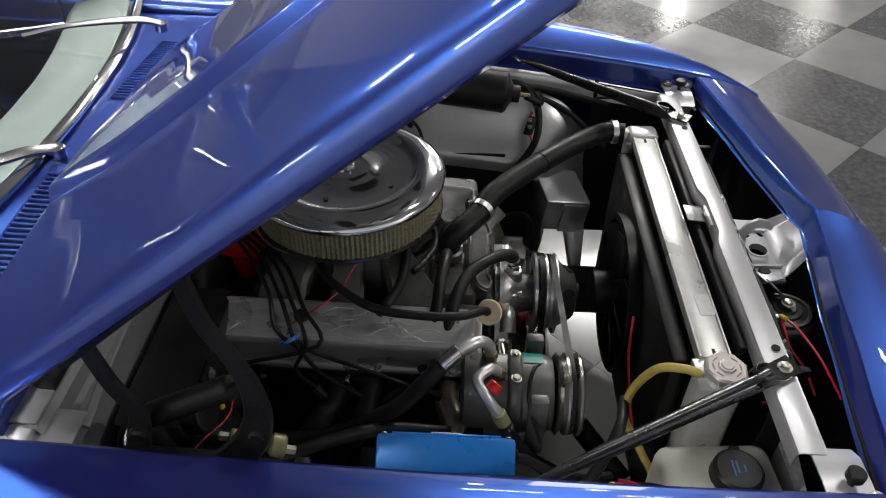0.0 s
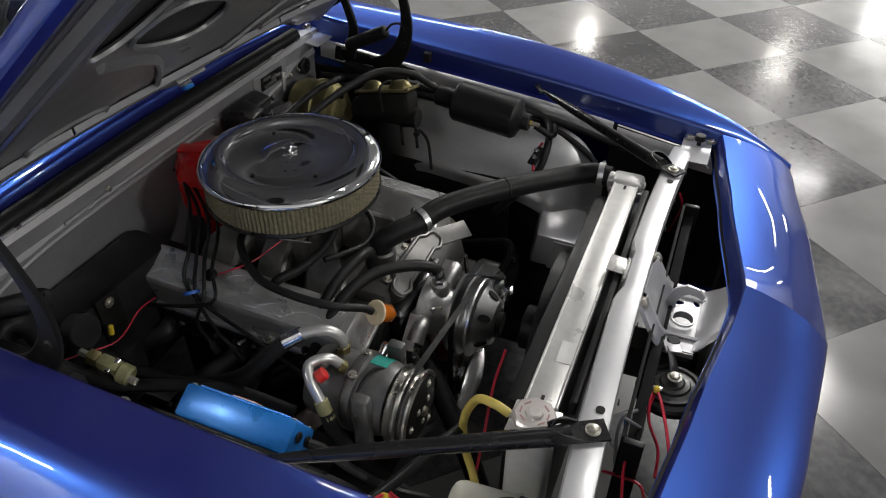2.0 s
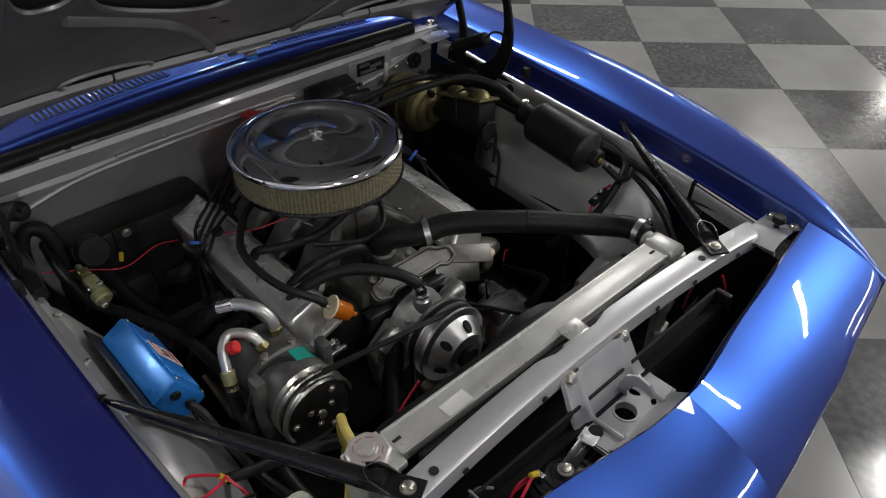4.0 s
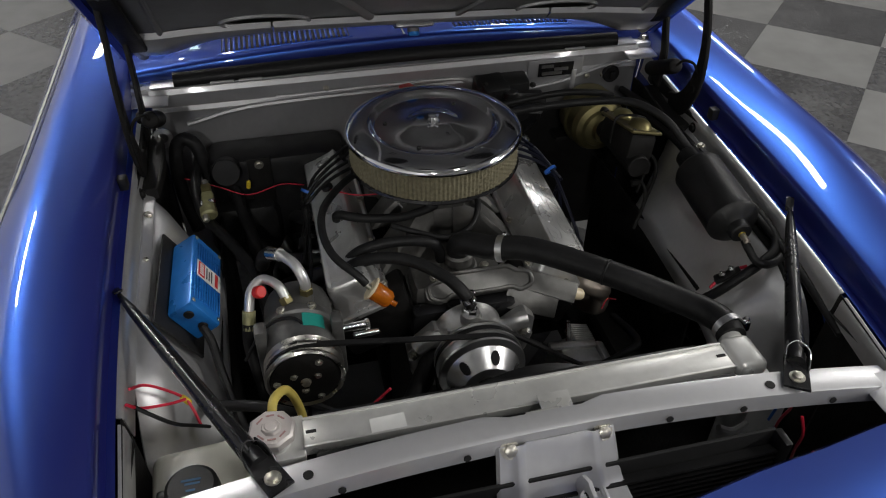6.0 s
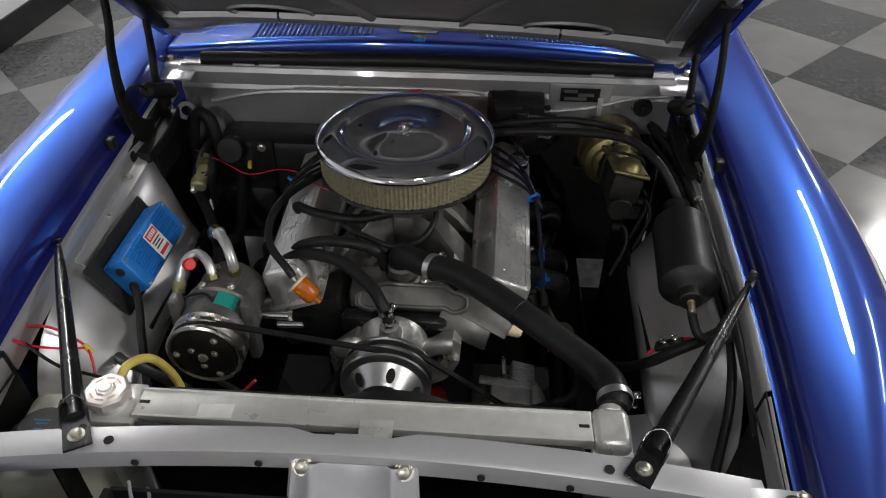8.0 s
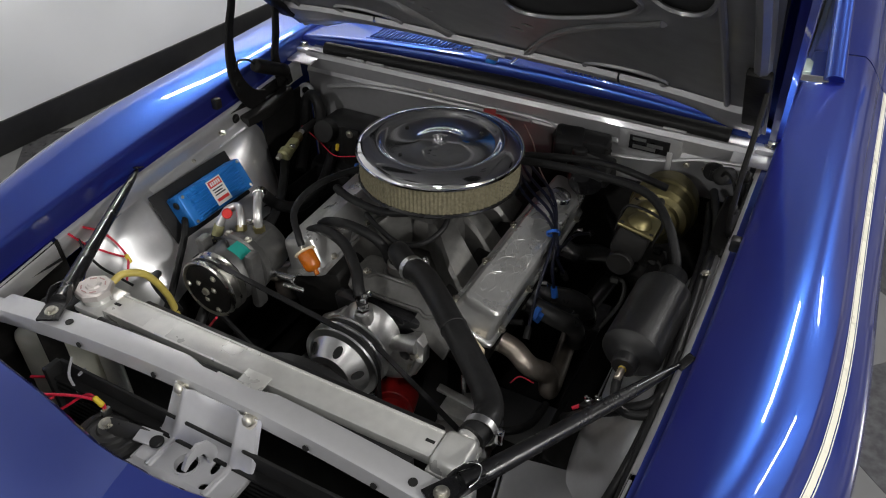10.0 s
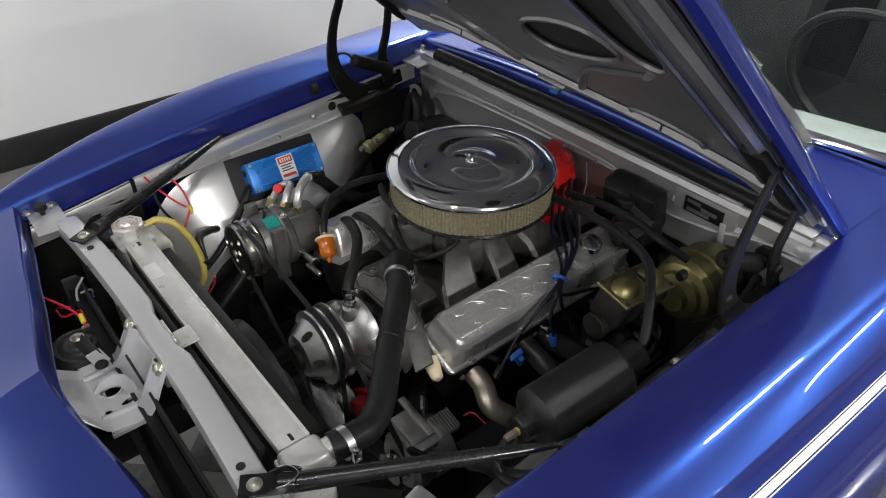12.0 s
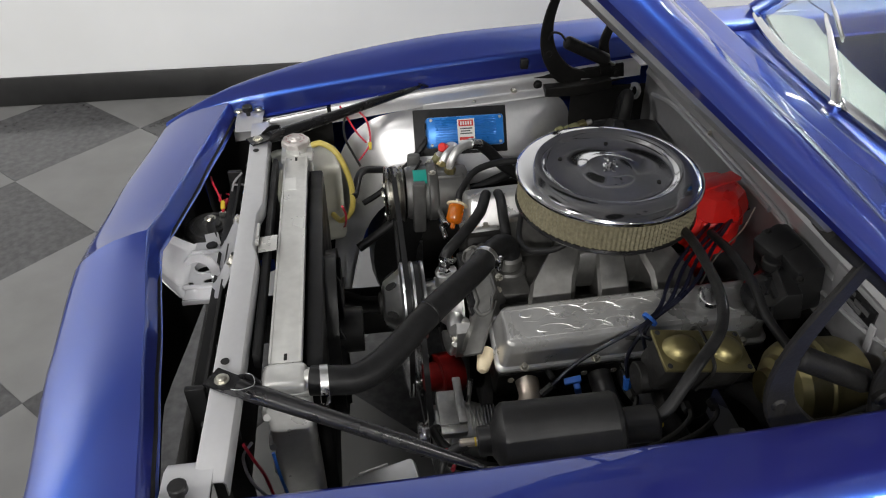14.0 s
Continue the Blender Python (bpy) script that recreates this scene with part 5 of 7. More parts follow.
for s in (-1, 1):
    for k, y in enumerate((-0.2, -0.065, -0.01, 0.155)):
        a = (0.35 + 0.5 * k) if s > 0 else (math.pi - 0.35 - 0.5 * k)
        st = Vector((-0.012 + 0.056 * math.cos(a), 0.175 + 0.056 * math.sin(a), 0.855))
        if s > 0:
            mid = [Vector((0.12, 0.12 - 0.02 * k, 0.86 - 0.008 * k)), Vector((0.2 + 0.006 * k, 0.05 - 0.02 * k, 0.845 - 0.008 * k)), Vector((0.24 + 0.006 * k, -0.03 - 0.008 * k, 0.815 - 0.006 * k)), Vector((0.255, y * 0.6 - 0.03, 0.75))]
            end = Vector((0.262, y, 0.7))
        else:
            mid = [Vector((-0.13, 0.13 - 0.02 * k, 0.86 - 0.006 * k)), Vector((-0.215 - 0.006 * k, 0.07 - 0.02 * k, 0.84 - 0.006 * k)), Vector((-0.272 - 0.005 * k, 0.04 - 0.02 * k, 0.79)), Vector((-0.288, y * 0.7 + 0.03, 0.73))]
            end = Vector((-0.3, y, 0.7))
        ld = tagged(part("ignition_lead", tube([st, st + Vector((0, 0, 0.012)), *mid, end], 0.0036, 7, 5), DARK_WIRE if s > 0 else RUBBER), "dark rubber ignition lead from distributor to spark plug", "ignition lead", "ignition leads")
        part("boot", tube([end, end + (end - mid[-1]).normalized() * 0.025], 0.0075, 8), BLUE_WIRE if (s > 0 and k == 1) else RUBBER, ld)
for p, d in (((0.238, -0.035, 0.812), (0.3, -0.6, -0.4)), ((-0.276, 0.03, 0.79), (-0.4, -0.4, -0.7))):
    m = along(p, d)
    tagged(part("cable_tie", lathe([(0.012, -0.003), (0.0145, -0.003), (0.0145, 0.003), (0.012, 0.003), (0.012, -0.003)], m, 16), BLUE_WIRE), "bright blue plastic cable tie round the leads", "cable tie", "blue cable ties")
tagged(part("lead_clip", merge(box(0.02, 0.012, 0.03, pose(0.262, -0.155, 0.69, 15, 20, 0), 0.003), box(0.012, 0.03, 0.008, pose(0.262, -0.165, 0.707, 15, 20, 0), 0.002)), BLUE_WIRE), "bright blue plastic lead clip beside the valve cover", "lead clip")

# ---- radiator and front of the bay ----
radiator = thing("radiator", "bare aluminium crossflow radiator with electric fan", "radiator")
part("top_plate", box(0.628, 0.043, 0.012, pose(-0.018, -0.6385, 0.846), 0.002), RADIATOR, radiator)
for y in (-0.6155, -0.6615):
    part("side_channel", box(0.628, 0.004, 0.018, pose(-0.018, y, 0.845), 0.001), RADIATOR, radiator)
part("core", box(0.63, 0.044, 0.38, pose(-0.018, -0.6385, 0.648), 0.002), IRON, radiator, "black finned core")
tank = part("outlet_tank", merge(box(0.052, 0.068, 0.41, pose(0.322, -0.638, 0.652), 0.012, 3), box(0.056, 0.072, 0.012, pose(0.322, -0.638, 0.832), 0.004)), RADIATOR, radiator, "welded aluminium end tank")
part("neck", cyl(0.018, 0.035, along((0.326, -0.608, 0.838), (0.05, 1, 0.1))), RADIATOR, tank)
for z in (0.79, 0.72, 0.66):
    part("tank_rib", tube([(0.297, -0.671, z), (0.322, -0.675, z - 0.01), (0.347, -0.671, z)], 0.006, 8), RADIATOR, tank)
inlet = part("filler_tank", merge(box(0.056, 0.062, 0.4, pose(-0.364, -0.638, 0.645), 0.01, 3), box(0.062, 0.07, 0.012, pose(-0.362, -0.638, 0.842), 0.003), cyl(0.024, 0.018, pose(-0.371, -0.639, 0.845))), RADIATOR, radiator, "aluminium filler tank")
cap = part("radiator_cap", merge(lathe([(0.0, 0.012), (0.012, 0.012), (0.014, 0.009), (0.028, 0.009), (0.0315, 0.006), (0.032, -0.004), (0.0, -0.004)], pose(-0.371, -0.639, 0.867, 0, 0, 12), 8), cyl(0.009, 0.003, pose(-0.371, -0.639, 0.878))), CAP_METAL, inlet, "octagonal aluminium pressure cap")
for a in (0.8, 1.6, 2.4, 3.9, 4.7, 5.5):
    part("cap_print", box(0.011, 0.0022, 0.0006, pose(-0.371 + 0.0195 * math.cos(a), -0.639 + 0.0195 * math.sin(a), 0.8766, 0, 0, math.degrees(a) + 90), 0), CAP_INK, cap)
part("overflow_nipple", tube([(-0.371, -0.62, 0.856), (-0.371, -0.6, 0.858)], 0.005, 8), BOLT, inlet)
for s, x in ((-1, -0.322), (1, 0.285)):
    part("slot", box(0.014, 0.005, 0.001, pose(x, -0.638, 0.8523), 0), DARK, radiator)
part("label", box(0.048, 0.025, 0.0008, pose(-0.219, -0.648, 0.8526, 0, 0, 2), 0), PAPER, radiator, "blank white paper label")
fan = part("fan_shroud", merge(box(0.6, 0.03, 0.36, pose(-0.018, -0.598, 0.645), 0.006), lathe([(0.15, 0.0), (0.162, 0.0), (0.165, 0.022), (0.15, 0.022), (0.15, 0.0)], along((0.02, -0.583, 0.65), (0, 1, 0)), 48)), PLASTIC, radiator, "black electric fan shroud")
part("fan_motor", cyl(0.045, 0.06, along((0.02, -0.58, 0.65), (0, 1, 0))), PLASTIC, fan)
for k in range(8):
    a = 2 * math.pi * k / 8
    part("fan_blade", box(0.1, 0.004, 0.045, pose(0.02, -0.565, 0.65) @ pose(0, 0, 0, 0, math.degrees(a), 0) @ pose(0.095, 0, 0, 25, 0, 0), 0.002), PLASTIC, fan)
part("seal", box(0.6, 0.012, 0.03, pose(-0.018, -0.682, 0.845), 0.004), RUBBER, radiator)
condenser = thing("condenser", "black finned air-conditioning condenser ahead of the radiator", "condenser")
tagged(part("fin", merge(*[box(0.62, 0.018, 0.0035, pose(-0.01, -0.775, 0.46 + 0.0115 * k, -20, 0, 0), 0) for k in range(31)]), PLASTIC, condenser), kind="stuff")
# black backing for the shade between the fins
part("core_back", box(0.63, 0.006, 0.38, pose(-0.01, -0.76, 0.64), 0.002), DARK, condenser)
for s in (-1, 1):
    part("side_rail", box(0.012, 0.03, 0.38, pose(s * 0.318 - 0.01, -0.775, 0.64), 0.003), PLASTIC, condenser)

braces = [((-0.372, -0.72, 0.874), (-0.592, -0.329, 0.885)), ((0.347, -0.721, 0.874), (0.562, -0.373, 0.9))]
for a, b in braces:
    a, b = Vector(a), Vector(b)
    d = (b - a).normalized()
    br = thing("support_brace", "glossy black tubular brace from radiator support to inner fender", "brace", "support braces")
    turn = math.degrees(math.atan2(d.y, d.x))
    part("bar", tube([a + d * 0.03 + Vector((0, 0, 0.002)), a + d * 0.05, a + d * 0.09, a.lerp(b, 0.4), a.lerp(b, 0.7), b - d * 0.05, b - d * 0.008], 0.0115, 12, 5, radii=[0.0135, 0.014, 0.0135, 0.012, 0.0105, 0.0075, 0.0035]), BLACK_PAINT, br)
    MF = pose(*a) @ pose(0, 0, 0.0025, 0, 0, turn)
    part("foot", merge(plate([(-0.02, -0.0175), (-0.02, 0.0175), (0.03, 0.0165), (0.055, 0.013), (0.055, -0.013), (0.03, -0.0165)], (), 0.004, MF, 0.001), *[strap([MF @ Vector((x, q * y, z)) for x, y, z in ((0.018, 0.0165, 0.004), (0.032, 0.0165, 0.009), (0.045, 0.0145, 0.012), (0.06, 0.0125, 0.009))], [0.004, 0.009, 0.012, 0.01], 0.0025, MF.to_3x3() @ Vector((0, 1, 0))) for q in (-1, 1)]), BLACK_PAINT, br, "flattened black foot with folded edges")
    # silver line on the driver side, dark grey on the passenger side
    part("foot_edge", tube([MF @ Vector(q) for q in ((0.03, -0.0165, 0.0145), (0.045, -0.0145, 0.0185), (0.058, 0.0, 0.0195), (0.045, 0.0145, 0.0185), (0.03, 0.0165, 0.0145))], 0.0007, 6), SPUN if a.x > 0 else HORN, br, "thin line along the edge of the fold")
    part("bolt", bolt(a + Vector((0, 0, 0.0065)), r=0.0075, h=0.006), BOLT, br)
    part("blade", box(0.03, 0.014, 0.003, pose(*(b + d * 0.004)) @ pose(0, 0, 0, 0, 25 if a.x < 0 else -25, turn), 0.001), BLACK_PAINT, br)

upper_hose = tagged(part("upper_hose", tube([(-0.012, -0.225, 0.77), (-0.013, -0.226, 0.796), (0.0, -0.245, 0.814), (0.04, -0.278, 0.822), (0.1, -0.315, 0.836), (0.2, -0.405, 0.84), (0.29, -0.485, 0.832), (0.325, -0.53, 0.834), (0.333, -0.565, 0.842), (0.329, -0.6, 0.842)], 0.0225, 18, 7), RUBBER), "thick black rubber upper radiator hose", "hose")
for p, d, r in (((0.052, -0.286, 0.824), (0.8, -0.5, 0.18), 0.0238), ((0.334, -0.58, 0.842), (0.05, -1, 0.05), 0.0242), ((0.203, -0.408, 0.84), (0.72, -0.68, -0.02), 0.0229)):
    m = along(p, d)
    if r > 0.023:
        c = thing("hose_clamp", "bright steel worm-drive clamp on the radiator hose", "hose clamp", "hose clamps")
        part("band", lathe([(r, -0.006), (r + 0.0015, -0.006), (r + 0.0015, 0.006), (r, 0.006), (r, -0.006)], m, 28), SPUN, c)
        part("screw", merge(box(0.012, 0.02, 0.014, m @ pose(r + 0.005, 0, 0), 0.002), cyl(0.005, 0.03, m @ pose(r + 0.006, -0.015, 0, -90, 0, 0), 8)), CHROME, c)
    else:
        part("hose_seam", lathe([(r, -0.002), (r + 0.001, -0.001), (r + 0.001, 0.001), (r, 0.002)], m, 24), RUBBER, upper_hose)

# reservoir, overflow hose
res = thing("washer_reservoir", "translucent white plastic reservoir with a black cap", "reservoir")
part("bottle", merge(box(0.13, 0.17, 0.22, pose(-0.485, -0.635, 0.655, 0, 0, 4), 0.02, 3), cyl(0.026, 0.02, pose(-0.488, -0.647, 0.76))), TANK, res)
rcap = part("cap", merge(lathe([(0.0, 0.022), (0.03, 0.022), (0.035, 0.018), (0.037, 0.0), (0.0, 0.0)], pose(-0.488, -0.647, 0.776), 28), box(0.02, 0.016, 0.012, pose(-0.45, -0.655, 0.78), 0.004), box(0.02, 0.016, 0.012, pose(-0.526, -0.645, 0.78), 0.004)), PLASTIC, res, "black snap cap")
part("cap_print", merge(*[box(w, 0.003, 0.0006, pose(-0.488 + dx, -0.647 + dy, 0.7985), 0) for w, dx, dy in ((0.026, 0, 0.008), (0.02, 0.002, 0.002), (0.012, 0, -0.008))]), LIGHT_BLUE_INK, rcap)
part("spout", cyl(0.008, 0.035, along((-0.545, -0.66, 0.765), (-1, -0.1, 0))), TANK, res)
tagged(part("overflow_hose", tube([(-0.371, -0.604, 0.858), (-0.366, -0.58, 0.862), (-0.35, -0.548, 0.84), (-0.338, -0.525, 0.77), (-0.336, -0.528, 0.7), (-0.36, -0.555, 0.655), (-0.41, -0.575, 0.64)], 0.0068, 10), YELLOW), "yellowed clear plastic overflow hose", "hose")

# horn
horn = thing("horn", "round dark grey disc horn strapped beside the latch bracket", "horn")
mh = along((-0.168, -0.811, 0.79), (0.05, 0.1, 1))
part("disc", lathe([(0.0, 0.016), (0.017, 0.016), (0.02, 0.013), (0.027, 0.012), (0.029, 0.008), (0.037, 0.006), (0.039, 0.009), (0.044, 0.009), (0.046, 0.004), (0.053, 0.001), (0.056, -0.004), (0.056, -0.012), (0.048, -0.018), (0.036, -0.03), (0.0, -0.034)], mh, 44), HORN, horn, angle=25)
part("strap", tube([(-0.165, -0.811, 0.812), (-0.14, -0.806, 0.813), (-0.112, -0.8, 0.809), (-0.086, -0.796, 0.8)], 0.012, 8, flat=0.2), HORN, horn)
part("tab", box(0.034, 0.026, 0.003, pose(-0.098, -0.798, 0.812, 0, 12, 14), 0.001), SUPPORT, horn, "bare silver mounting tab")
part("nut", bolt((-0.168, -0.811, 0.815), r=0.008), BOLT, horn)
part("terminal", box(0.008, 0.014, 0.012, pose(-0.196, -0.79, 0.805), 0.001), POLISHED, horn)

# ---- passenger side ----
comp = thing("ac_compressor", "grey cast air-conditioning compressor with a black clutch", "compressor")
MC = along((-0.325, -0.446, 0.742), (0, -1, 0))
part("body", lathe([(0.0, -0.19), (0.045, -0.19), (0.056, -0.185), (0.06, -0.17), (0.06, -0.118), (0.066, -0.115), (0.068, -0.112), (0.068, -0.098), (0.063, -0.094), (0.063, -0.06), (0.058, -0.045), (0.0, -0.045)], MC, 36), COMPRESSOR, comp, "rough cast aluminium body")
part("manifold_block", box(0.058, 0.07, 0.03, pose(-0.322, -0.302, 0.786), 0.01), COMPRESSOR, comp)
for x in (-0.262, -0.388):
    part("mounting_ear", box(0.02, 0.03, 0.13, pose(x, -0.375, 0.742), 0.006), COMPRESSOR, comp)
clutch = part("clutch", lathe([(0.0, 0.004), (0.012, 0.006), (0.02, 0.004), (0.045, 0.004), (0.056, 0.0), (0.058, -0.004), (0.0, -0.006)], MC, 40), IRON, comp, "black clutch plate")
part("pulley", lathe([(0.058, 0.0), (0.062, 0.002), (0.066, -0.001), (0.066, -0.005), (0.058, -0.012), (0.066, -0.02), (0.066, -0.024), (0.058, -0.03), (0.066, -0.037), (0.062, -0.04), (0.05, -0.04)], MC, 48), PULLEY_STEEL, comp, "grooved steel pulley", 30)
for k in range(3):
    for r, aa in ((0.022, 0.4), (0.046, 1.0)):
        a = aa + 2 * math.pi * k / 3
        part("rivet", bolt(MC @ Vector((r * math.cos(a), r * math.sin(a), 0.003)), (0, -1, 0), 0.0045, 0.003), BOLT, clutch)
part("hub_nut", bolt(MC @ Vector((0, 0, 0.004)), (0, -1, 0), 0.008, 0.006), BOLT, clutch)
part("sticker", sheet([[(-0.325 + 0.0642 * math.sin(a), y, 0.742 + 0.0642 * math.cos(a)) for a in steps(0.12, 0.72, 7)] for y in (-0.3845, -0.354)], 0.0006), TEAL, comp, "teal paper sticker")
for x, y, z in ((-0.3, -0.341, 0.805), (-0.35, -0.341, 0.805), (-0.345, -0.285, 0.8)):
    part("bolt", bolt((x, y, z), (0, -0.1, 1), 0.006), BOLT, comp)
part("adjuster_rod", merge(cyl(0.0075, 0.06, along((-0.205, -0.325, 0.727), (-1, -0.1, 0.05)), 14), cyl(0.006, 0.05, along((-0.185, -0.325, 0.705), (-1, -0.1, 0.05)), 14), cyl(0.01, 0.008, along((-0.203, -0.325, 0.727), (-1, -0.1, 0.05)), 6, 0.001)), POLISHED, comp, "bright steel adjuster rod")
for pts, nutp, nutd, r in ((((-0.305, -0.3, 0.8), (-0.306, -0.298, 0.828), (-0.318, -0.28, 0.85), (-0.34, -0.25, 0.852), (-0.358, -0.225, 0.838)), (-0.305, -0.3, 0.8), (0, 0, 1), 0.0095),
                           (((-0.338, -0.318, 0.8), (-0.35, -0.3, 0.825), (-0.375, -0.28, 0.828), (-0.396, -0.292, 0.818), (-0.405, -0.312, 0.79), (-0.408, -0.322, 0.77)), (-0.338, -0.318, 0.798), (-0.4, 0.6, 0.8), 0.0085)):
    fitting = part("pipe_fitting", tube(pts, r, 12), COVER, comp, "bent aluminium hose fitting")
    part("brass_nut", cyl(r + 0.0032, 0.014, along(nutp, nutd), 6, 0.001), ZINC_GOLD, fitting)
    e, e0 = Vector(pts[-1]), Vector(pts[-2])
    part("crimp", cyl(r + 0.003, 0.035, along(e0, e - e0), 16, 0.001), POLISHED if r > 0.009 else OLIVE, fitting)
part("valve_cap", cyl(0.011, 0.016, along((-0.388, -0.3, 0.818), (0.6, -0.6, 0.5)), 12), RED, comp, "red service valve cap")
for pts, r in ((((-0.358, -0.225, 0.838), (-0.372, -0.2, 0.812), (-0.382, -0.15, 0.755), (-0.39, -0.06, 0.7), (-0.41, 0.05, 0.7), (-0.43, 0.14, 0.75), (-0.43, 0.2, 0.8)), 0.0135),
               (((-0.408, -0.322, 0.77), (-0.412, -0.34, 0.73), (-0.4, -0.38, 0.66), (-0.39, -0.45, 0.6), (-0.37, -0.52, 0.56)), 0.012)):
    tagged(part("ac_hose", tube(pts, r, 12), RUBBER), "thick black rubber air-conditioning hose", "hose", "air-conditioning hoses")

ign = thing("ignition_box", "blue finned ignition control box on the inner fender", "ignition box")
mb = Matrix(((0, 0.5, 0.866, -0.471), (-1, 0, 0, -0.237), (0, -0.866, 0.5, 0.815), (0, 0, 0, 1)))
part("case", box(0.19, 0.074, 0.05, mb @ pose(0, 0, -0.025), 0.006), BOX_BLUE, ign)
for k in range(11):
    part("fin", box(0.15, 0.0032, 0.0035, mb @ pose(0, -0.03 + 0.006 * k, 0.0012), 0.0012, 1), BOX_BLUE, ign)
lab = part("label", box(0.042, 0.058, 0.001, mb @ pose(0.0, 0.0, 0.004), 0), PAPER, ign, "white label with a red heading")
part("heading", box(0.036, 0.015, 0.0008, mb @ pose(0.0, -0.019, 0.0048), 0), RED_INK, lab)
part("heading_mark", merge(*[box(0.0035, 0.009, 0.0005, mb @ pose(dx, -0.019, 0.0054), 0) for dx in (-0.012, -0.006, 0.0, 0.006, 0.012)]), PAPER, lab)
part("print", merge(*[box(w, 0.0028, 0.0006, mb @ pose(dx, dy, 0.0048), 0) for w, dx, dy in ((0.03, 0, -0.006), (0.024, 0.002, 0.0), (0.03, 0, 0.006))]), DARK_INK, lab)
part("warning_bar", box(0.034, 0.007, 0.0006, mb @ pose(0, 0.018, 0.0048), 0), RED_INK, lab)
for dx in (-0.085, 0.085):
    for dy in (-0.03, 0.03):
        part("screw", cyl(0.004, 0.002, mb @ pose(dx, dy, 0.0), 10), BOLT, ign)
for dy, dz in ((-0.018, -0.02), (0.016, -0.02)):
    part("grommet", cyl(0.0085, 0.004, along(mb @ Vector((0.095, dy, dz)), (0, -1, 0)), 16), RUBBER, ign, "black rubber grommet")
part("base_plate", box(0.235, 0.115, 0.005, mb @ pose(0.006, -0.003, -0.0525), 0.002), RUBBER, ign, "black mounting plate")
tagged(part("wire_loom", tube([(-0.482, -0.333, 0.79), (-0.47, -0.352, 0.77), (-0.46, -0.39, 0.73), (-0.44, -0.45, 0.68), (-0.42, -0.5, 0.66)], 0.0075, 8), RUBBER), "black wiring loom from the ignition box", "wiring")

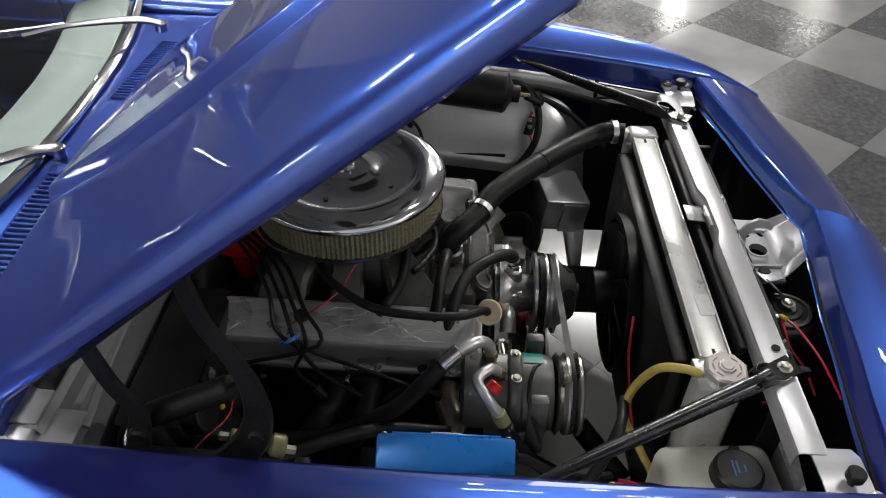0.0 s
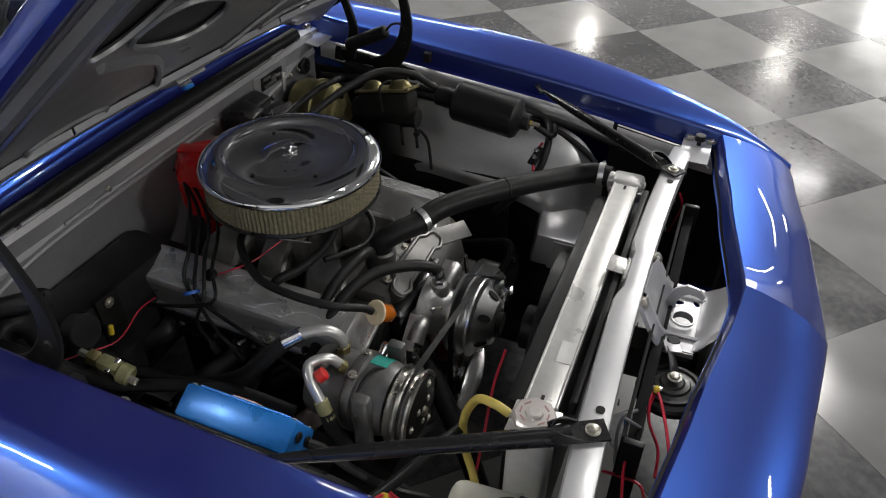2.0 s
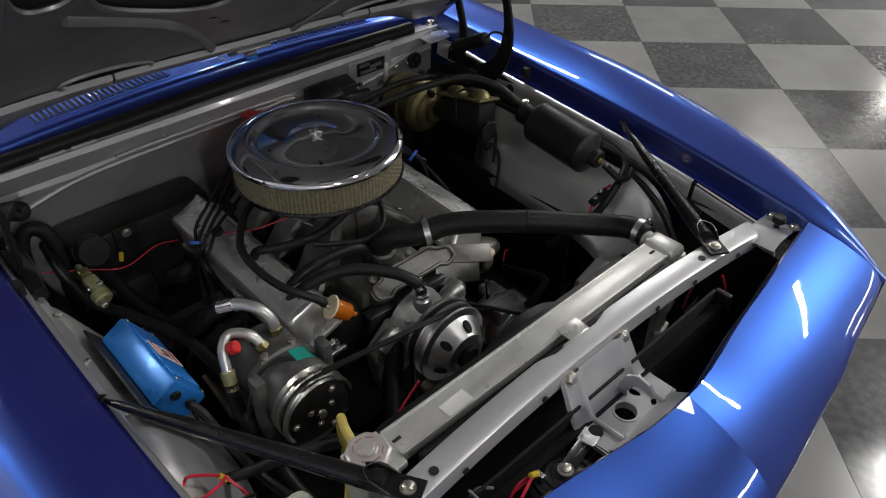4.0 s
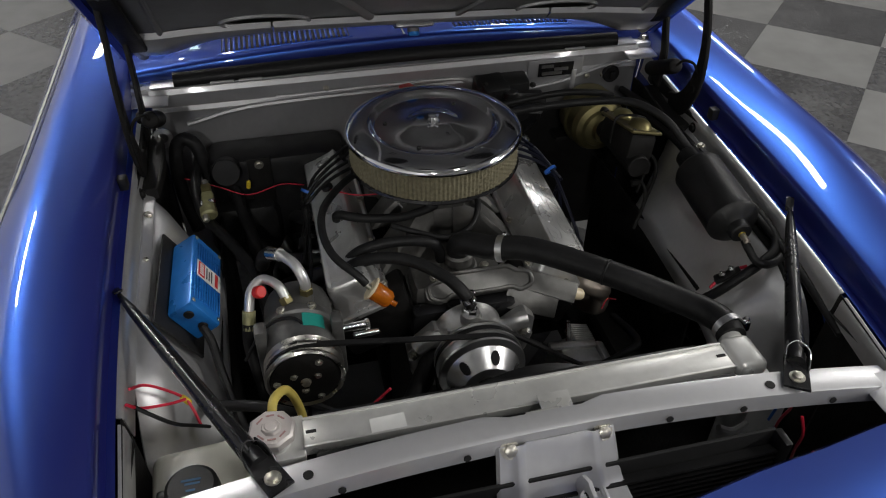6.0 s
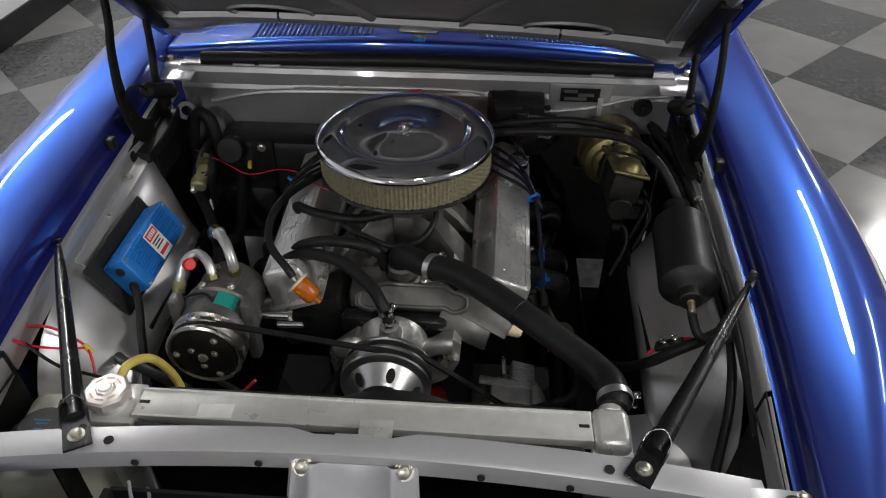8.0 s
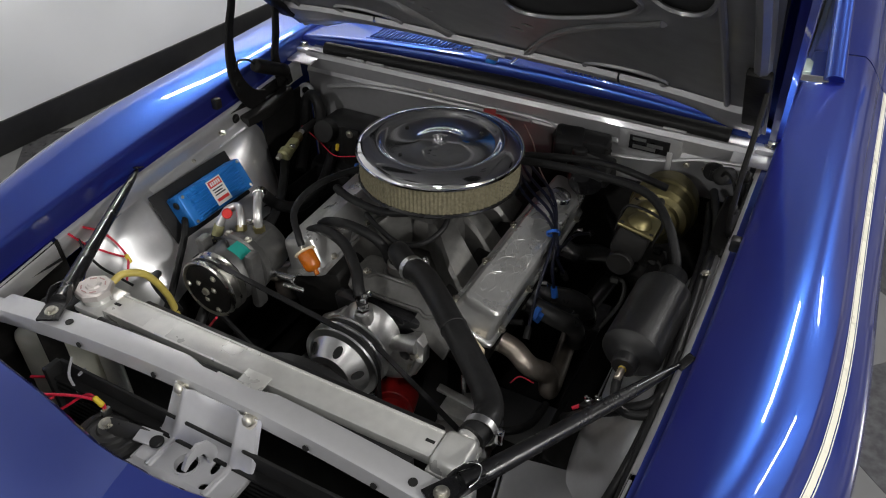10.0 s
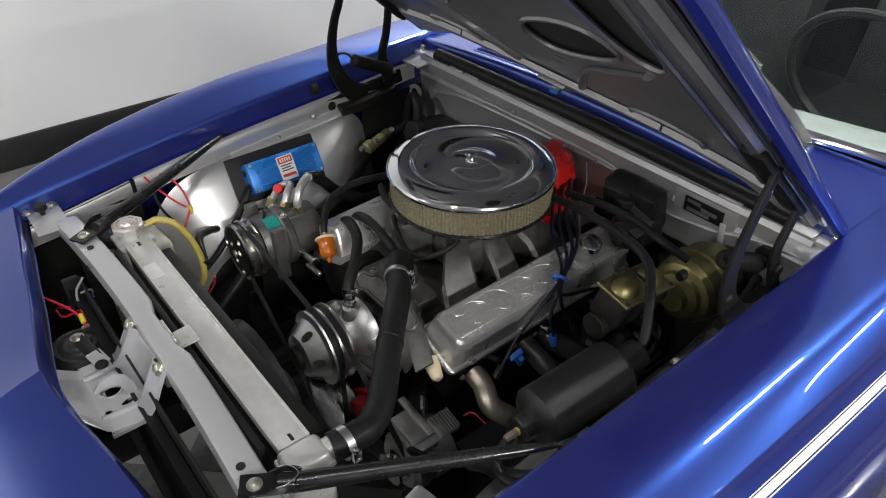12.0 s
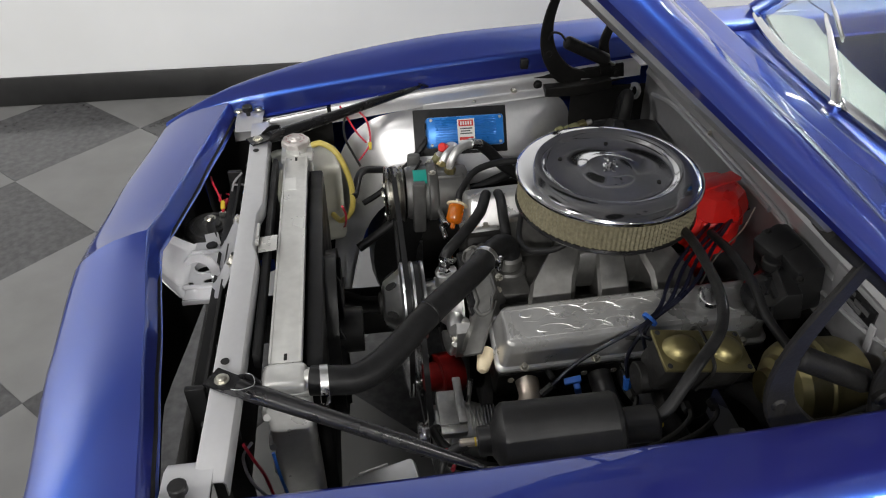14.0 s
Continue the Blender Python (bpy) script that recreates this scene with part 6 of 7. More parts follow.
ff = thing("fuel_filter", "clear amber inline fuel filter with an ivory end cap", "fuel filter")
mf = along((-0.193, -0.3, 0.789), (0.62, -0.25, -0.5))
part("disc", cyl(0.023, 0.005, mf, 28), IVORY, ff)
part("bowl", lathe([(0.0, 0.005), (0.017, 0.005), (0.018, 0.01), (0.017, 0.038), (0.012, 0.044), (0.005, 0.046), (0.005, 0.056), (0.0, 0.056)], mf, 24), AMBER, ff, "amber bowl")
part("nipple", cyl(0.005, 0.016, mf @ pose(0, 0, -0.015), 12), BOLT, ff)
HOSES = [("fuel_line", ((-0.2, -0.297, 0.797), (-0.213, -0.288, 0.812), (-0.25, -0.25, 0.835), (-0.262, -0.18, 0.845), (-0.245, -0.1, 0.845), (-0.18, -0.02, 0.85), (-0.11, 0.0, 0.85)), 0.0075, RUBBER, "black rubber fuel line to the carburettor"),
         ("heater_hose", ((-0.021, -0.352, 0.757), (-0.032, -0.345, 0.782), (-0.06, -0.312, 0.8), (-0.12, -0.265, 0.812), (-0.19, -0.24, 0.805), (-0.245, -0.225, 0.765), (-0.272, -0.2, 0.7), (-0.3, -0.12, 0.63), (-0.34, 0.02, 0.6)), 0.0115, RUBBER, "black rubber heater hose"),
         ("bypass_hose", ((-0.045, -0.215, 0.76), (-0.055, -0.222, 0.8), (-0.09, -0.222, 0.818), (-0.15, -0.215, 0.818), (-0.205, -0.21, 0.8), (-0.24, -0.2, 0.75), (-0.262, -0.17, 0.68), (-0.29, -0.08, 0.62), (-0.33, 0.05, 0.59)), 0.0105, RUBBER, "black rubber heater return hose"),
         ("heater_hose", ((-0.47, 0.15, 0.68), (-0.483, 0.165, 0.78), (-0.495, 0.175, 0.845), (-0.52, 0.182, 0.862), (-0.542, 0.18, 0.83), (-0.545, 0.165, 0.74), (-0.52, 0.1, 0.68)), 0.0145, RUBBER, "black rubber heater hose looped at the firewall"),
         ("breather_hose", ((-0.23, -0.115, 0.815), (-0.225, -0.13, 0.835), (-0.18, -0.145, 0.83), (-0.1, -0.15, 0.825), (-0.03, -0.14, 0.84), (0.0, -0.12, 0.85)), 0.0088, RUBBER, "black rubber crankcase breather hose"),
         ("vacuum_hose", ((0.04, -0.11, 0.85), (0.045, -0.15, 0.83), (0.02, -0.19, 0.81), (-0.03, -0.2, 0.8), (-0.09, -0.185, 0.812), (-0.13, -0.165, 0.82)), 0.006, RUBBER, "thin black vacuum hose"),
         ("booster_hose", ((0.03, 0.06, 0.87), (0.12, 0.06, 0.9), (0.22, 0.045, 0.92), (0.33, 0.02, 0.935), (0.41, -0.02, 0.945), (0.46, -0.075, 0.93), (0.49, -0.115, 0.895), (0.5, -0.14, 0.877)), 0.0085, RUBBER, "black rubber vacuum hose to the canister"),
         ("check_hose", ((0.1, 0.12, 0.88), (0.2, 0.11, 0.905), (0.3, 0.09, 0.925), (0.37, 0.075, 0.925), (0.42, 0.09, 0.905)), 0.0075, RUBBER, "black rubber vacuum hose to the brake booster"),
         ("fender_loom", ((0.5, 0.2, 0.86), (0.535, 0.05, 0.86), (0.54, -0.1, 0.855), (0.545, -0.3, 0.845), (0.545, -0.45, 0.83), (0.54, -0.6, 0.8)), 0.0085, RUBBER, "black taped wiring loom along the inner fender"),
         ("fender_loom", ((0.5, 0.18, 0.84), (0.525, 0.0, 0.845), (0.53, -0.16, 0.835), (0.54, -0.38, 0.82), (0.53, -0.5, 0.78), (0.5, -0.6, 0.7)), 0.0075, RUBBER, "black taped wiring loom along the inner fender"),
         ("canister_hose", ((0.478, -0.388, 0.846), (0.479, -0.405, 0.838), (0.487, -0.424, 0.824), (0.51, -0.43, 0.818), (0.54, -0.42, 0.825), (0.552, -0.385, 0.835)), 0.0075, RUBBER, "black rubber hose at the canister"),
         ("lower_loom", ((0.39, -0.33, 0.64), (0.408, -0.39, 0.71), (0.428, -0.418, 0.755), (0.46, -0.425, 0.79), (0.5, -0.42, 0.813), (0.535, -0.405, 0.83), (0.55, -0.37, 0.842), (0.553, -0.3, 0.848)), 0.009, RUBBER, "black taped wiring loom on the inner fender"),
         ("lower_hose", ((-0.08, -0.33, 0.64), (-0.14, -0.4, 0.58), (-0.22, -0.5, 0.5), (-0.3, -0.57, 0.46)), 0.021, RUBBER, "thick black lower radiator hose"),
         ("front_loom", ((-0.33, -0.52, 0.74), (-0.4, -0.5, 0.76), (-0.46, -0.46, 0.73), (-0.5, -0.42, 0.7)), 0.009, RUBBER, "black taped wiring loom at the compressor"),
         ("power_cable", ((-0.5, 0.2, 0.8), (-0.505, 0.1, 0.79), (-0.49, 0.02, 0.77), (-0.44, -0.06, 0.75), (-0.4, -0.14, 0.73), (-0.38, -0.24, 0.7)), 0.011, RUBBER, "thick black cable down the firewall")]
for name, pts, r, mat, text in HOSES:
    tagged(part(name, tube(pts, r, 12), mat), text, "hose" if "hose" in name or "line" in name else "wiring")
hc = thing("hose_clamp", "bright steel worm-drive hose clamp", "hose clamp", "hose clamps")
mh = along((-0.028, -0.348, 0.772), (-0.3, 0.2, 0.9))
part("band", lathe([(0.0122, -0.005), (0.0136, -0.005), (0.0136, 0.005), (0.0122, 0.005), (0.0122, -0.005)], mh, 24), CHROME, hc)
part("screw", merge(box(0.009, 0.016, 0.011, mh @ pose(-0.016, 0, 0), 0.002), cyl(0.004, 0.024, mh @ pose(-0.017, -0.012, 0, -90, 0, 0), 8)), CHROME, hc)

hb = thing("heater_box", "black plastic heater box on the firewall", "heater box")
part("case", merge(box(0.3, 0.11, 0.22, pose(-0.33, 0.19, 0.71), 0.02), box(0.16, 0.14, 0.14, pose(-0.42, 0.17, 0.65), 0.03)), PLASTIC, hb)
part("bracket", box(0.05, 0.006, 0.13, pose(-0.37, 0.132, 0.76), 0.002), IRON, hb, "dark steel strap")
part("spigot", cyl(0.03, 0.03, along((-0.44, 0.14, 0.8), (0, -1, 0.3))), PLASTIC, hb)
part("screw", bolt((-0.37, 0.128, 0.81), (0, -1, 0), 0.007), BOLT, hb)
cn = thing("valve_block", "yellowed expansion valve on the air-conditioning hose", "valve")
mv = along((-0.475, 0.01, 0.79), (-0.1, 0.95, 0.3))
part("body", merge(box(0.026, 0.022, 0.045, mv @ pose(0, 0, 0.022), 0.008), cyl(0.017, 0.024, mv @ pose(0.003, 0, -0.018), 20, 0.004)), OLIVE, cn)
part("collar", box(0.02, 0.02, 0.02, mv @ pose(0, 0, 0.053), 0.003), ZINC_GOLD, cn)
part("nut", cyl(0.007, 0.016, mv @ pose(0, 0, 0.062), 6), BOLT, cn)
part("nut", cyl(0.007, 0.016, mv @ pose(0.01, 0.004, -0.032), 6), BOLT, cn)
part("stub", cyl(0.006, 0.03, along(mv @ Vector((0.015, 0, 0.02)), (0.9, -0.2, 0.2)), 10), POLISHED, cn)


# ---- driver side ----
mc = thing("master_cylinder", "black brake master cylinder with a gold domed cover", "master cylinder")
mm = pose(0.408, -0.036, 0.908, -11, 12, 0)
part("body", merge(box(0.062, 0.135, 0.06, mm @ pose(0, 0, -0.036), 0.012), cyl(0.024, 0.17, along(mm @ Vector((0, -0.075, -0.075)), (0, 1, 0))), box(0.04, 0.03, 0.03, mm @ pose(0.03, -0.03, -0.085), 0.006)), IRON, mc, "black cast reservoir body")
cover = part("cover", merge(box(0.07, 0.144, 0.007, mm @ pose(0, 0, -0.003), 0.003), lathe([(0.0, 0.018), (0.012, 0.017), (0.02, 0.012), (0.025, 0.003), (0.026, 0.0)], mm @ pose(0, -0.036, 0) @ Matrix.Diagonal((0.9, 1.15, 1, 1)), 24), lathe([(0.0, 0.018), (0.012, 0.017), (0.02, 0.012), (0.025, 0.003), (0.026, 0.0)], mm @ pose(0, 0.036, 0) @ Matrix.Diagonal((0.9, 1.0, 1, 1)), 24)), ZINC_GOLD, mc, "gold zinc-plated cover with two domes")
for dx in (-1, 1):
    for dy in (-1, 1):
        part("hole", cyl(0.004, 0.001, mm @ pose(dx * 0.028, dy * 0.064, 0.0005), 10, 0), DARK, cover)
part("bail", tube([mm @ Vector(p) for p in ((-0.036, 0.0, -0.05), (-0.038, 0.0, 0.0), (-0.02, 0.0, 0.012), (0.02, 0.0, 0.012), (0.038, 0.0, 0.0), (0.036, 0.0, -0.05))], 0.0028, 6), IRON, mc)
for k, (x, y, z) in enumerate(((0.45, -0.06, 0.83), (0.45, -0.02, 0.83), (0.4, -0.12, 0.81))):
    part("brake_line", tube([(x - 0.015, y, z), (x + 0.01, y, z), (x + 0.015, y - 0.02, z - 0.03), (x - 0.01, y - 0.04, z - 0.09)], 0.004, 8), IRON, mc)
    part("fitting", cyl(0.008, 0.016, along((x - 0.014, y, z), (1, 0, 0)), 6), IRON, mc)
booster = thing("brake_booster", "gold zinc-plated vacuum brake booster on the firewall", "brake booster")
MB = along((0.412, 0.075, 0.818), (0, 1, 0)) @ Matrix.Diagonal((0.72, 0.72, 0.95, 1))
part("front_shell", lathe([(0.0, 0.0), (0.035, 0.0), (0.04, 0.012), (0.06, 0.018), (0.066, 0.026), (0.082, 0.032), (0.092, 0.045), (0.094, 0.075), (0.099, 0.08), (0.099, 0.09), (0.09, 0.094)], MB, 48), ZINC_GOLD, booster, angle=18)
part("rear_shell", lathe([(0.097, 0.09), (0.094, 0.096), (0.092, 0.13), (0.08, 0.15), (0.04, 0.16), (0.0, 0.16)], MB, 48), ZINC_GOLD, booster)
part("check_valve", merge(cyl(0.014, 0.02, MB @ pose(0.0, 0.062, 0.014)), cyl(0.007, 0.035, MB @ pose(0.0, 0.062, 0.014, 0, 0, 0))), PLASTIC, booster)
part("mount_bracket", box(0.15, 0.05, 0.012, pose(0.42, 0.225, 0.74), 0.004), IRON, booster)

can = thing("vacuum_canister", "black cylindrical vacuum canister above the inner fender", "canister")
cf, cr = Vector((0.481, -0.345, 0.853)), Vector((0.492, -0.185, 0.866))
ma = along(cf, cr - cf)
L = (cr - cf).length
part("body", lathe([(0.0, -0.03), (0.018, -0.03), (0.02, -0.028), (0.021, -0.012), (0.03, -0.006), (0.044, 0.0), (0.0485, 0.006), (0.049, 0.012), (0.0485, 0.016), (0.0485, L - 0.012), (0.049, L - 0.006), (0.046, L), (0.028, L + 0.004), (0.025, L + 0.008), (0.025, L + 0.05), (0.022, L + 0.054), (0.0, L + 0.054)], ma, 48), PLASTIC, can, angle=30)
part("nipple", cyl(0.006, 0.03, ma @ pose(0, 0, -0.055), 12), STEEL, can)
part("yellow_ring", cyl(0.0078, 0.007, ma @ pose(0, 0, L + 0.054), 16), YELLOW_CAP, can, "yellow plastic collar")
part("yellow_ring", cyl(0.0066, 0.005, ma @ pose(0, 0, -0.035), 16), YELLOW_CAP, can, "yellow plastic collar")
part("strap", box(0.06, 0.02, 0.004, pose(0.51, -0.25, 0.812, 0, 25, 0), 0.001), IRON, can)

wm = thing("wiper_motor", "black windshield wiper motor on the firewall", "wiper motor")
wm.scale = (1.12, 1.0, 1.12)
wm.location = (0.205 * -0.12, 0.0, 0.9 * -0.12 - 0.022)
part("gearbox", merge(box(0.115, 0.05, 0.085, pose(0.2, 0.222, 0.89, 12, 0, 0), 0.008), box(0.06, 0.06, 0.06, pose(0.178, 0.208, 0.905, 20, 0, 12), 0.01)), PLASTIC, wm)
part("motor", lathe([(0.0, -0.01), (0.034, -0.01), (0.036, -0.004), (0.036, 0.055), (0.033, 0.062), (0.012, 0.066), (0.0, 0.066)], along((0.215, 0.205, 0.872), (0.35, -0.85, -0.15)), 28), BLACK_PAINT, wm, "round black motor can")
part("washer_pump", merge(box(0.085, 0.045, 0.05, pose(0.238, 0.185, 0.88, 14, 0, -15), 0.006), cyl(0.015, 0.016, pose(0.21, 0.175, 0.902))), PLASTIC, wm)
part("cover_plate", plate([(-0.034, -0.02), (0.026, -0.022), (0.036, -0.006), (0.034, 0.02), (-0.03, 0.022)], (), 0.003, pose(0.246, 0.16, 0.892, 52, 0, -15), 0.0008), HORN, wm, "dull grey metal cover")
for x, z in ((0.16, 0.93), (0.262, 0.918)):
    part("screw", bolt((x, 0.193, z), (0, -0.6, 0.8), 0.0045, 0.004), IRON, wm)

alt = thing("alternator", "silver cast alternator low on the engine", "alternator")
mA = along((0.212, -0.41, 0.53), (0, 1, 0))
part("case", lathe([(0.0, 0.0), (0.05, 0.0), (0.06, 0.01), (0.062, 0.03), (0.058, 0.035), (0.058, 0.05), (0.062, 0.055), (0.062, 0.08), (0.055, 0.1), (0.0, 0.105)], mA, 32), CAST_BRIGHT, alt)
part("bracket", merge(box(0.075, 0.045, 0.034, pose(0.2, -0.372, 0.585, 0, 8, 0), 0.004), box(0.1, 0.016, 0.008, pose(0.192, -0.352, 0.606, 0, 8, 0), 0.002), box(0.018, 0.05, 0.05, pose(0.243, -0.37, 0.575, 0, 20, 0), 0.004)), CAST_BRIGHT, alt, "boxy cast mounting bracket")
part("pulley", lathe([(0.0, -0.02), (0.034, -0.022), (0.034, -0.016), (0.026, -0.01), (0.034, -0.003), (0.03, 0.0), (0.0, 0.0)], mA, 28), POLISHED, alt)
for k in range(8):
    part("vent_fin", box(0.045, 0.0028, 0.024, pose(0.225, -0.334 + 0.0062 * k, 0.585, 0, 15, 0), 0.001, 1), CAST_BRIGHT, alt)
part("mount_bolt", tube([(0.19, -0.335, 0.59), (0.186, -0.33, 0.65)], 0.005, 10), POLISHED, alt)
tagged(part("alternator_cable", tube([(0.24, -0.4, 0.59), (0.27, -0.41, 0.62), (0.31, -0.39, 0.62), (0.33, -0.33, 0.59), (0.33, -0.25, 0.56)], 0.008, 10), RUBBER), "black cable looped at the alternator", "wiring")

# small wires
WIRES = [(RED_WIRE, "red wire on the inner fender", ((-0.566, -0.505, 0.85), (-0.554, -0.479, 0.826), (-0.532, -0.47, 0.8), (-0.508, -0.472, 0.776), (-0.497, -0.485, 0.76), (-0.489, -0.502, 0.742))),
         (RED_WIRE, "red wire on the inner fender", ((-0.566, -0.538, 0.855), (-0.555, -0.52, 0.823), (-0.523, -0.5, 0.8), (-0.505, -0.48, 0.782))),
         (RUBBER, "black wire on the inner fender", ((-0.563, -0.525, 0.835), (-0.536, -0.533, 0.814), (-0.515, -0.53, 0.788), (-0.495, -0.515, 0.76), (-0.478, -0.499, 0.732))),
         (RED_WIRE, "red horn wire with a yellow connector", ((-0.196, -0.79, 0.808), (-0.205, -0.788, 0.818), (-0.24, -0.8, 0.826), (-0.3, -0.82, 0.818), (-0.36, -0.835, 0.8))),
         (RED_WIRE, "second red wire leading to the horn", ((-0.2, -0.79, 0.812), (-0.26, -0.78, 0.805), (-0.33, -0.77, 0.79), (-0.4, -0.78, 0.77))),
         (RED_WIRE, "pink-red wire looping down behind the horn", ((-0.201, -0.787, 0.815), (-0.235, -0.784, 0.816), (-0.26, -0.79, 0.8), (-0.288, -0.811, 0.78), (-0.33, -0.815, 0.77))),
         (RED_WIRE, "pink-red wire with a bare end beside the horn", ((-0.325, -0.743, 0.74), (-0.333, -0.765, 0.752), (-0.343, -0.798, 0.76), (-0.365, -0.81, 0.75))),
         (BLUE_WIRE, "short blue wire below the radiator support", ((-0.27, -0.752, 0.812), (-0.277, -0.758, 0.8), (-0.292, -0.762, 0.782), (-0.31, -0.758, 0.76))),
         (GREY_WIRE, "grey wire hanging beside the horn", ((-0.269, -0.77, 0.83), (-0.282, -0.752, 0.82), (-0.3, -0.75, 0.795), (-0.322, -0.757, 0.76))),
         (GREY_WIRE, "grey wire loop below the radiator support", ((-0.3, -0.755, 0.84), (-0.29, -0.775, 0.82), (-0.27, -0.78, 0.79), (-0.28, -0.775, 0.76), (-0.31, -0.76, 0.74))),
         (RED_WIRE, "red wire behind the radiator", ((-0.2, -0.545, 0.8), (-0.24, -0.54, 0.75), (-0.29, -0.545, 0.69), (-0.34, -0.55, 0.65))),
         (RED_WIRE, "red wire below the radiator support", ((0.36, -0.745, 0.82), (0.365, -0.755, 0.79), (0.37, -0.75, 0.75), (0.385, -0.74, 0.7))),
         (RED_WIRE, "red wire with a crimped end", ((0.4, -0.7, 0.8), (0.405, -0.69, 0.77), (0.4, -0.68, 0.72), (0.41, -0.67, 0.66))),
         (GREY_WIRE, "grey wire beside the radiator tank", ((0.39, -0.69, 0.79), (0.4, -0.705, 0.77), (0.405, -0.7, 0.72), (0.4, -0.68, 0.66))),
         (BLUE_WIRE, "blue wire beside the radiator tank", ((0.405, -0.66, 0.78), (0.415, -0.655, 0.74), (0.412, -0.65, 0.68))),
         (GREY_WIRE, "pale wire at the headlamp corner", ((0.46, -0.79, 0.835), (0.5, -0.77, 0.83), (0.545, -0.79, 0.81))),
         (RED_WIRE, "thin red wire over the valve cover", ((-0.07, -0.08, 0.845), (-0.1, -0.07, 0.83), (-0.14, -0.055, 0.82), (-0.185, -0.04, 0.815), (-0.225, 0.0, 0.806), (-0.26, 0.05, 0.79))),
         (RED_WIRE, "thin red wire at the heater box", ((-0.28, 0.12, 0.75), (-0.33, 0.11, 0.765), (-0.4, 0.1, 0.755), (-0.46, 0.12, 0.77), (-0.53, 0.14, 0.79))),
         (RED_WIRE, "thin red wire beside the alternator", ((0.27, -0.3, 0.64), (0.285, -0.29, 0.655), (0.31, -0.28, 0.64))),
         (GREY_WIRE, "thin ground wire at the distributor", ((-0.07, 0.13, 0.87), (-0.12, 0.08, 0.855), (-0.14, -0.02, 0.845), (-0.1, -0.12, 0.825))),
         (STEEL, "thin steel vacuum pipe at the firewall", ((0.06, 0.22, 0.9), (0.1, 0.18, 0.88), (0.14, 0.12, 0.86), (0.19, 0.07, 0.84))),
         (RUBBER, "black wire at the compressor clutch", ((-0.3, -0.4, 0.78), (-0.33, -0.37, 0.81), (-0.38, -0.36, 0.79), (-0.42, -0.38, 0.74)))]
for mat, text, pts in WIRES:
    tagged(part("wire", tube(pts, (0.0014 if "thin" in text else 0.0024) if mat != RUBBER else 0.003, 6, 5), mat), text, "wire", "loose wires")
for p, d in (((-0.512, -0.471, 0.78), (0.5, -0.1, -0.8)), ((-0.2, -0.789, 0.814), (-0.8, 0.0, 0.5)), ((-0.4, 0.11, 0.765), (0.2, 0, 1))):
    tagged(part("wire_connector", cyl(0.0048, 0.02, along(p, d), 10), YELLOW_CAP), "yellow crimp connector on a wire", "connector", "yellow crimp connectors")
block = thing("terminal_block", "black terminal block with two bright studs on the inner fender", "terminal block", at=(0.452, -0.405, 0.782))
part("base", box(0.05, 0.022, 0.008, pose(0, 0, 0, 0, -35, -20), 0.003), PLASTIC, block)
for dx in (-0.008, 0.008):
    part("stud", merge(cyl(0.0065, 0.007, along((dx, 0.002, 0.004 + dx * 0.6), (-0.55, 0, 0.8)), 6, 0.001), cyl(0.003, 0.014, along((dx, 0.002, 0.004 + dx * 0.6), (-0.55, 0, 0.8)), 8)), POLISHED, block, "bright terminal stud")
for dx in (-0.027, 0.027):
    part("lead_end", tube([(dx * 0.8, 0, dx * 0.5), (dx * 1.2, -0.004, dx * 0.75 - 0.001)], 0.0032, 8), RED_WIRE, block, "red insulated lead end")

# frame under the engine
part("crossmember", box(0.95, 0.14, 0.09, pose(0, -0.25, 0.28), 0.02), IRON, car, "black front crossmember")
for s in (-1, 1):
    part("frame_rail", box(0.09, 1.35, 0.11, pose(s * 0.37, -0.2, 0.34), 0.02), IRON, car, "black frame rail")
    part("control_arm", box(0.22, 0.2, 0.04, pose(s * 0.46, -0.2, 0.42, 0, s * 12, 0), 0.015), IRON, car, "black suspension arm")
    part("splash_shield", box(0.006, 0.5, 0.34, pose(s * 0.455, -0.1, 0.535), 0.002), IRON, car, "black splash shield")
    # black sheet in place of the shade inside the fender's front end
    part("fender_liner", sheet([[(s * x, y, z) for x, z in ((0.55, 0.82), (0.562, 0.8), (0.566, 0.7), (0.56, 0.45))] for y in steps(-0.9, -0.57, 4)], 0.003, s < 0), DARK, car)
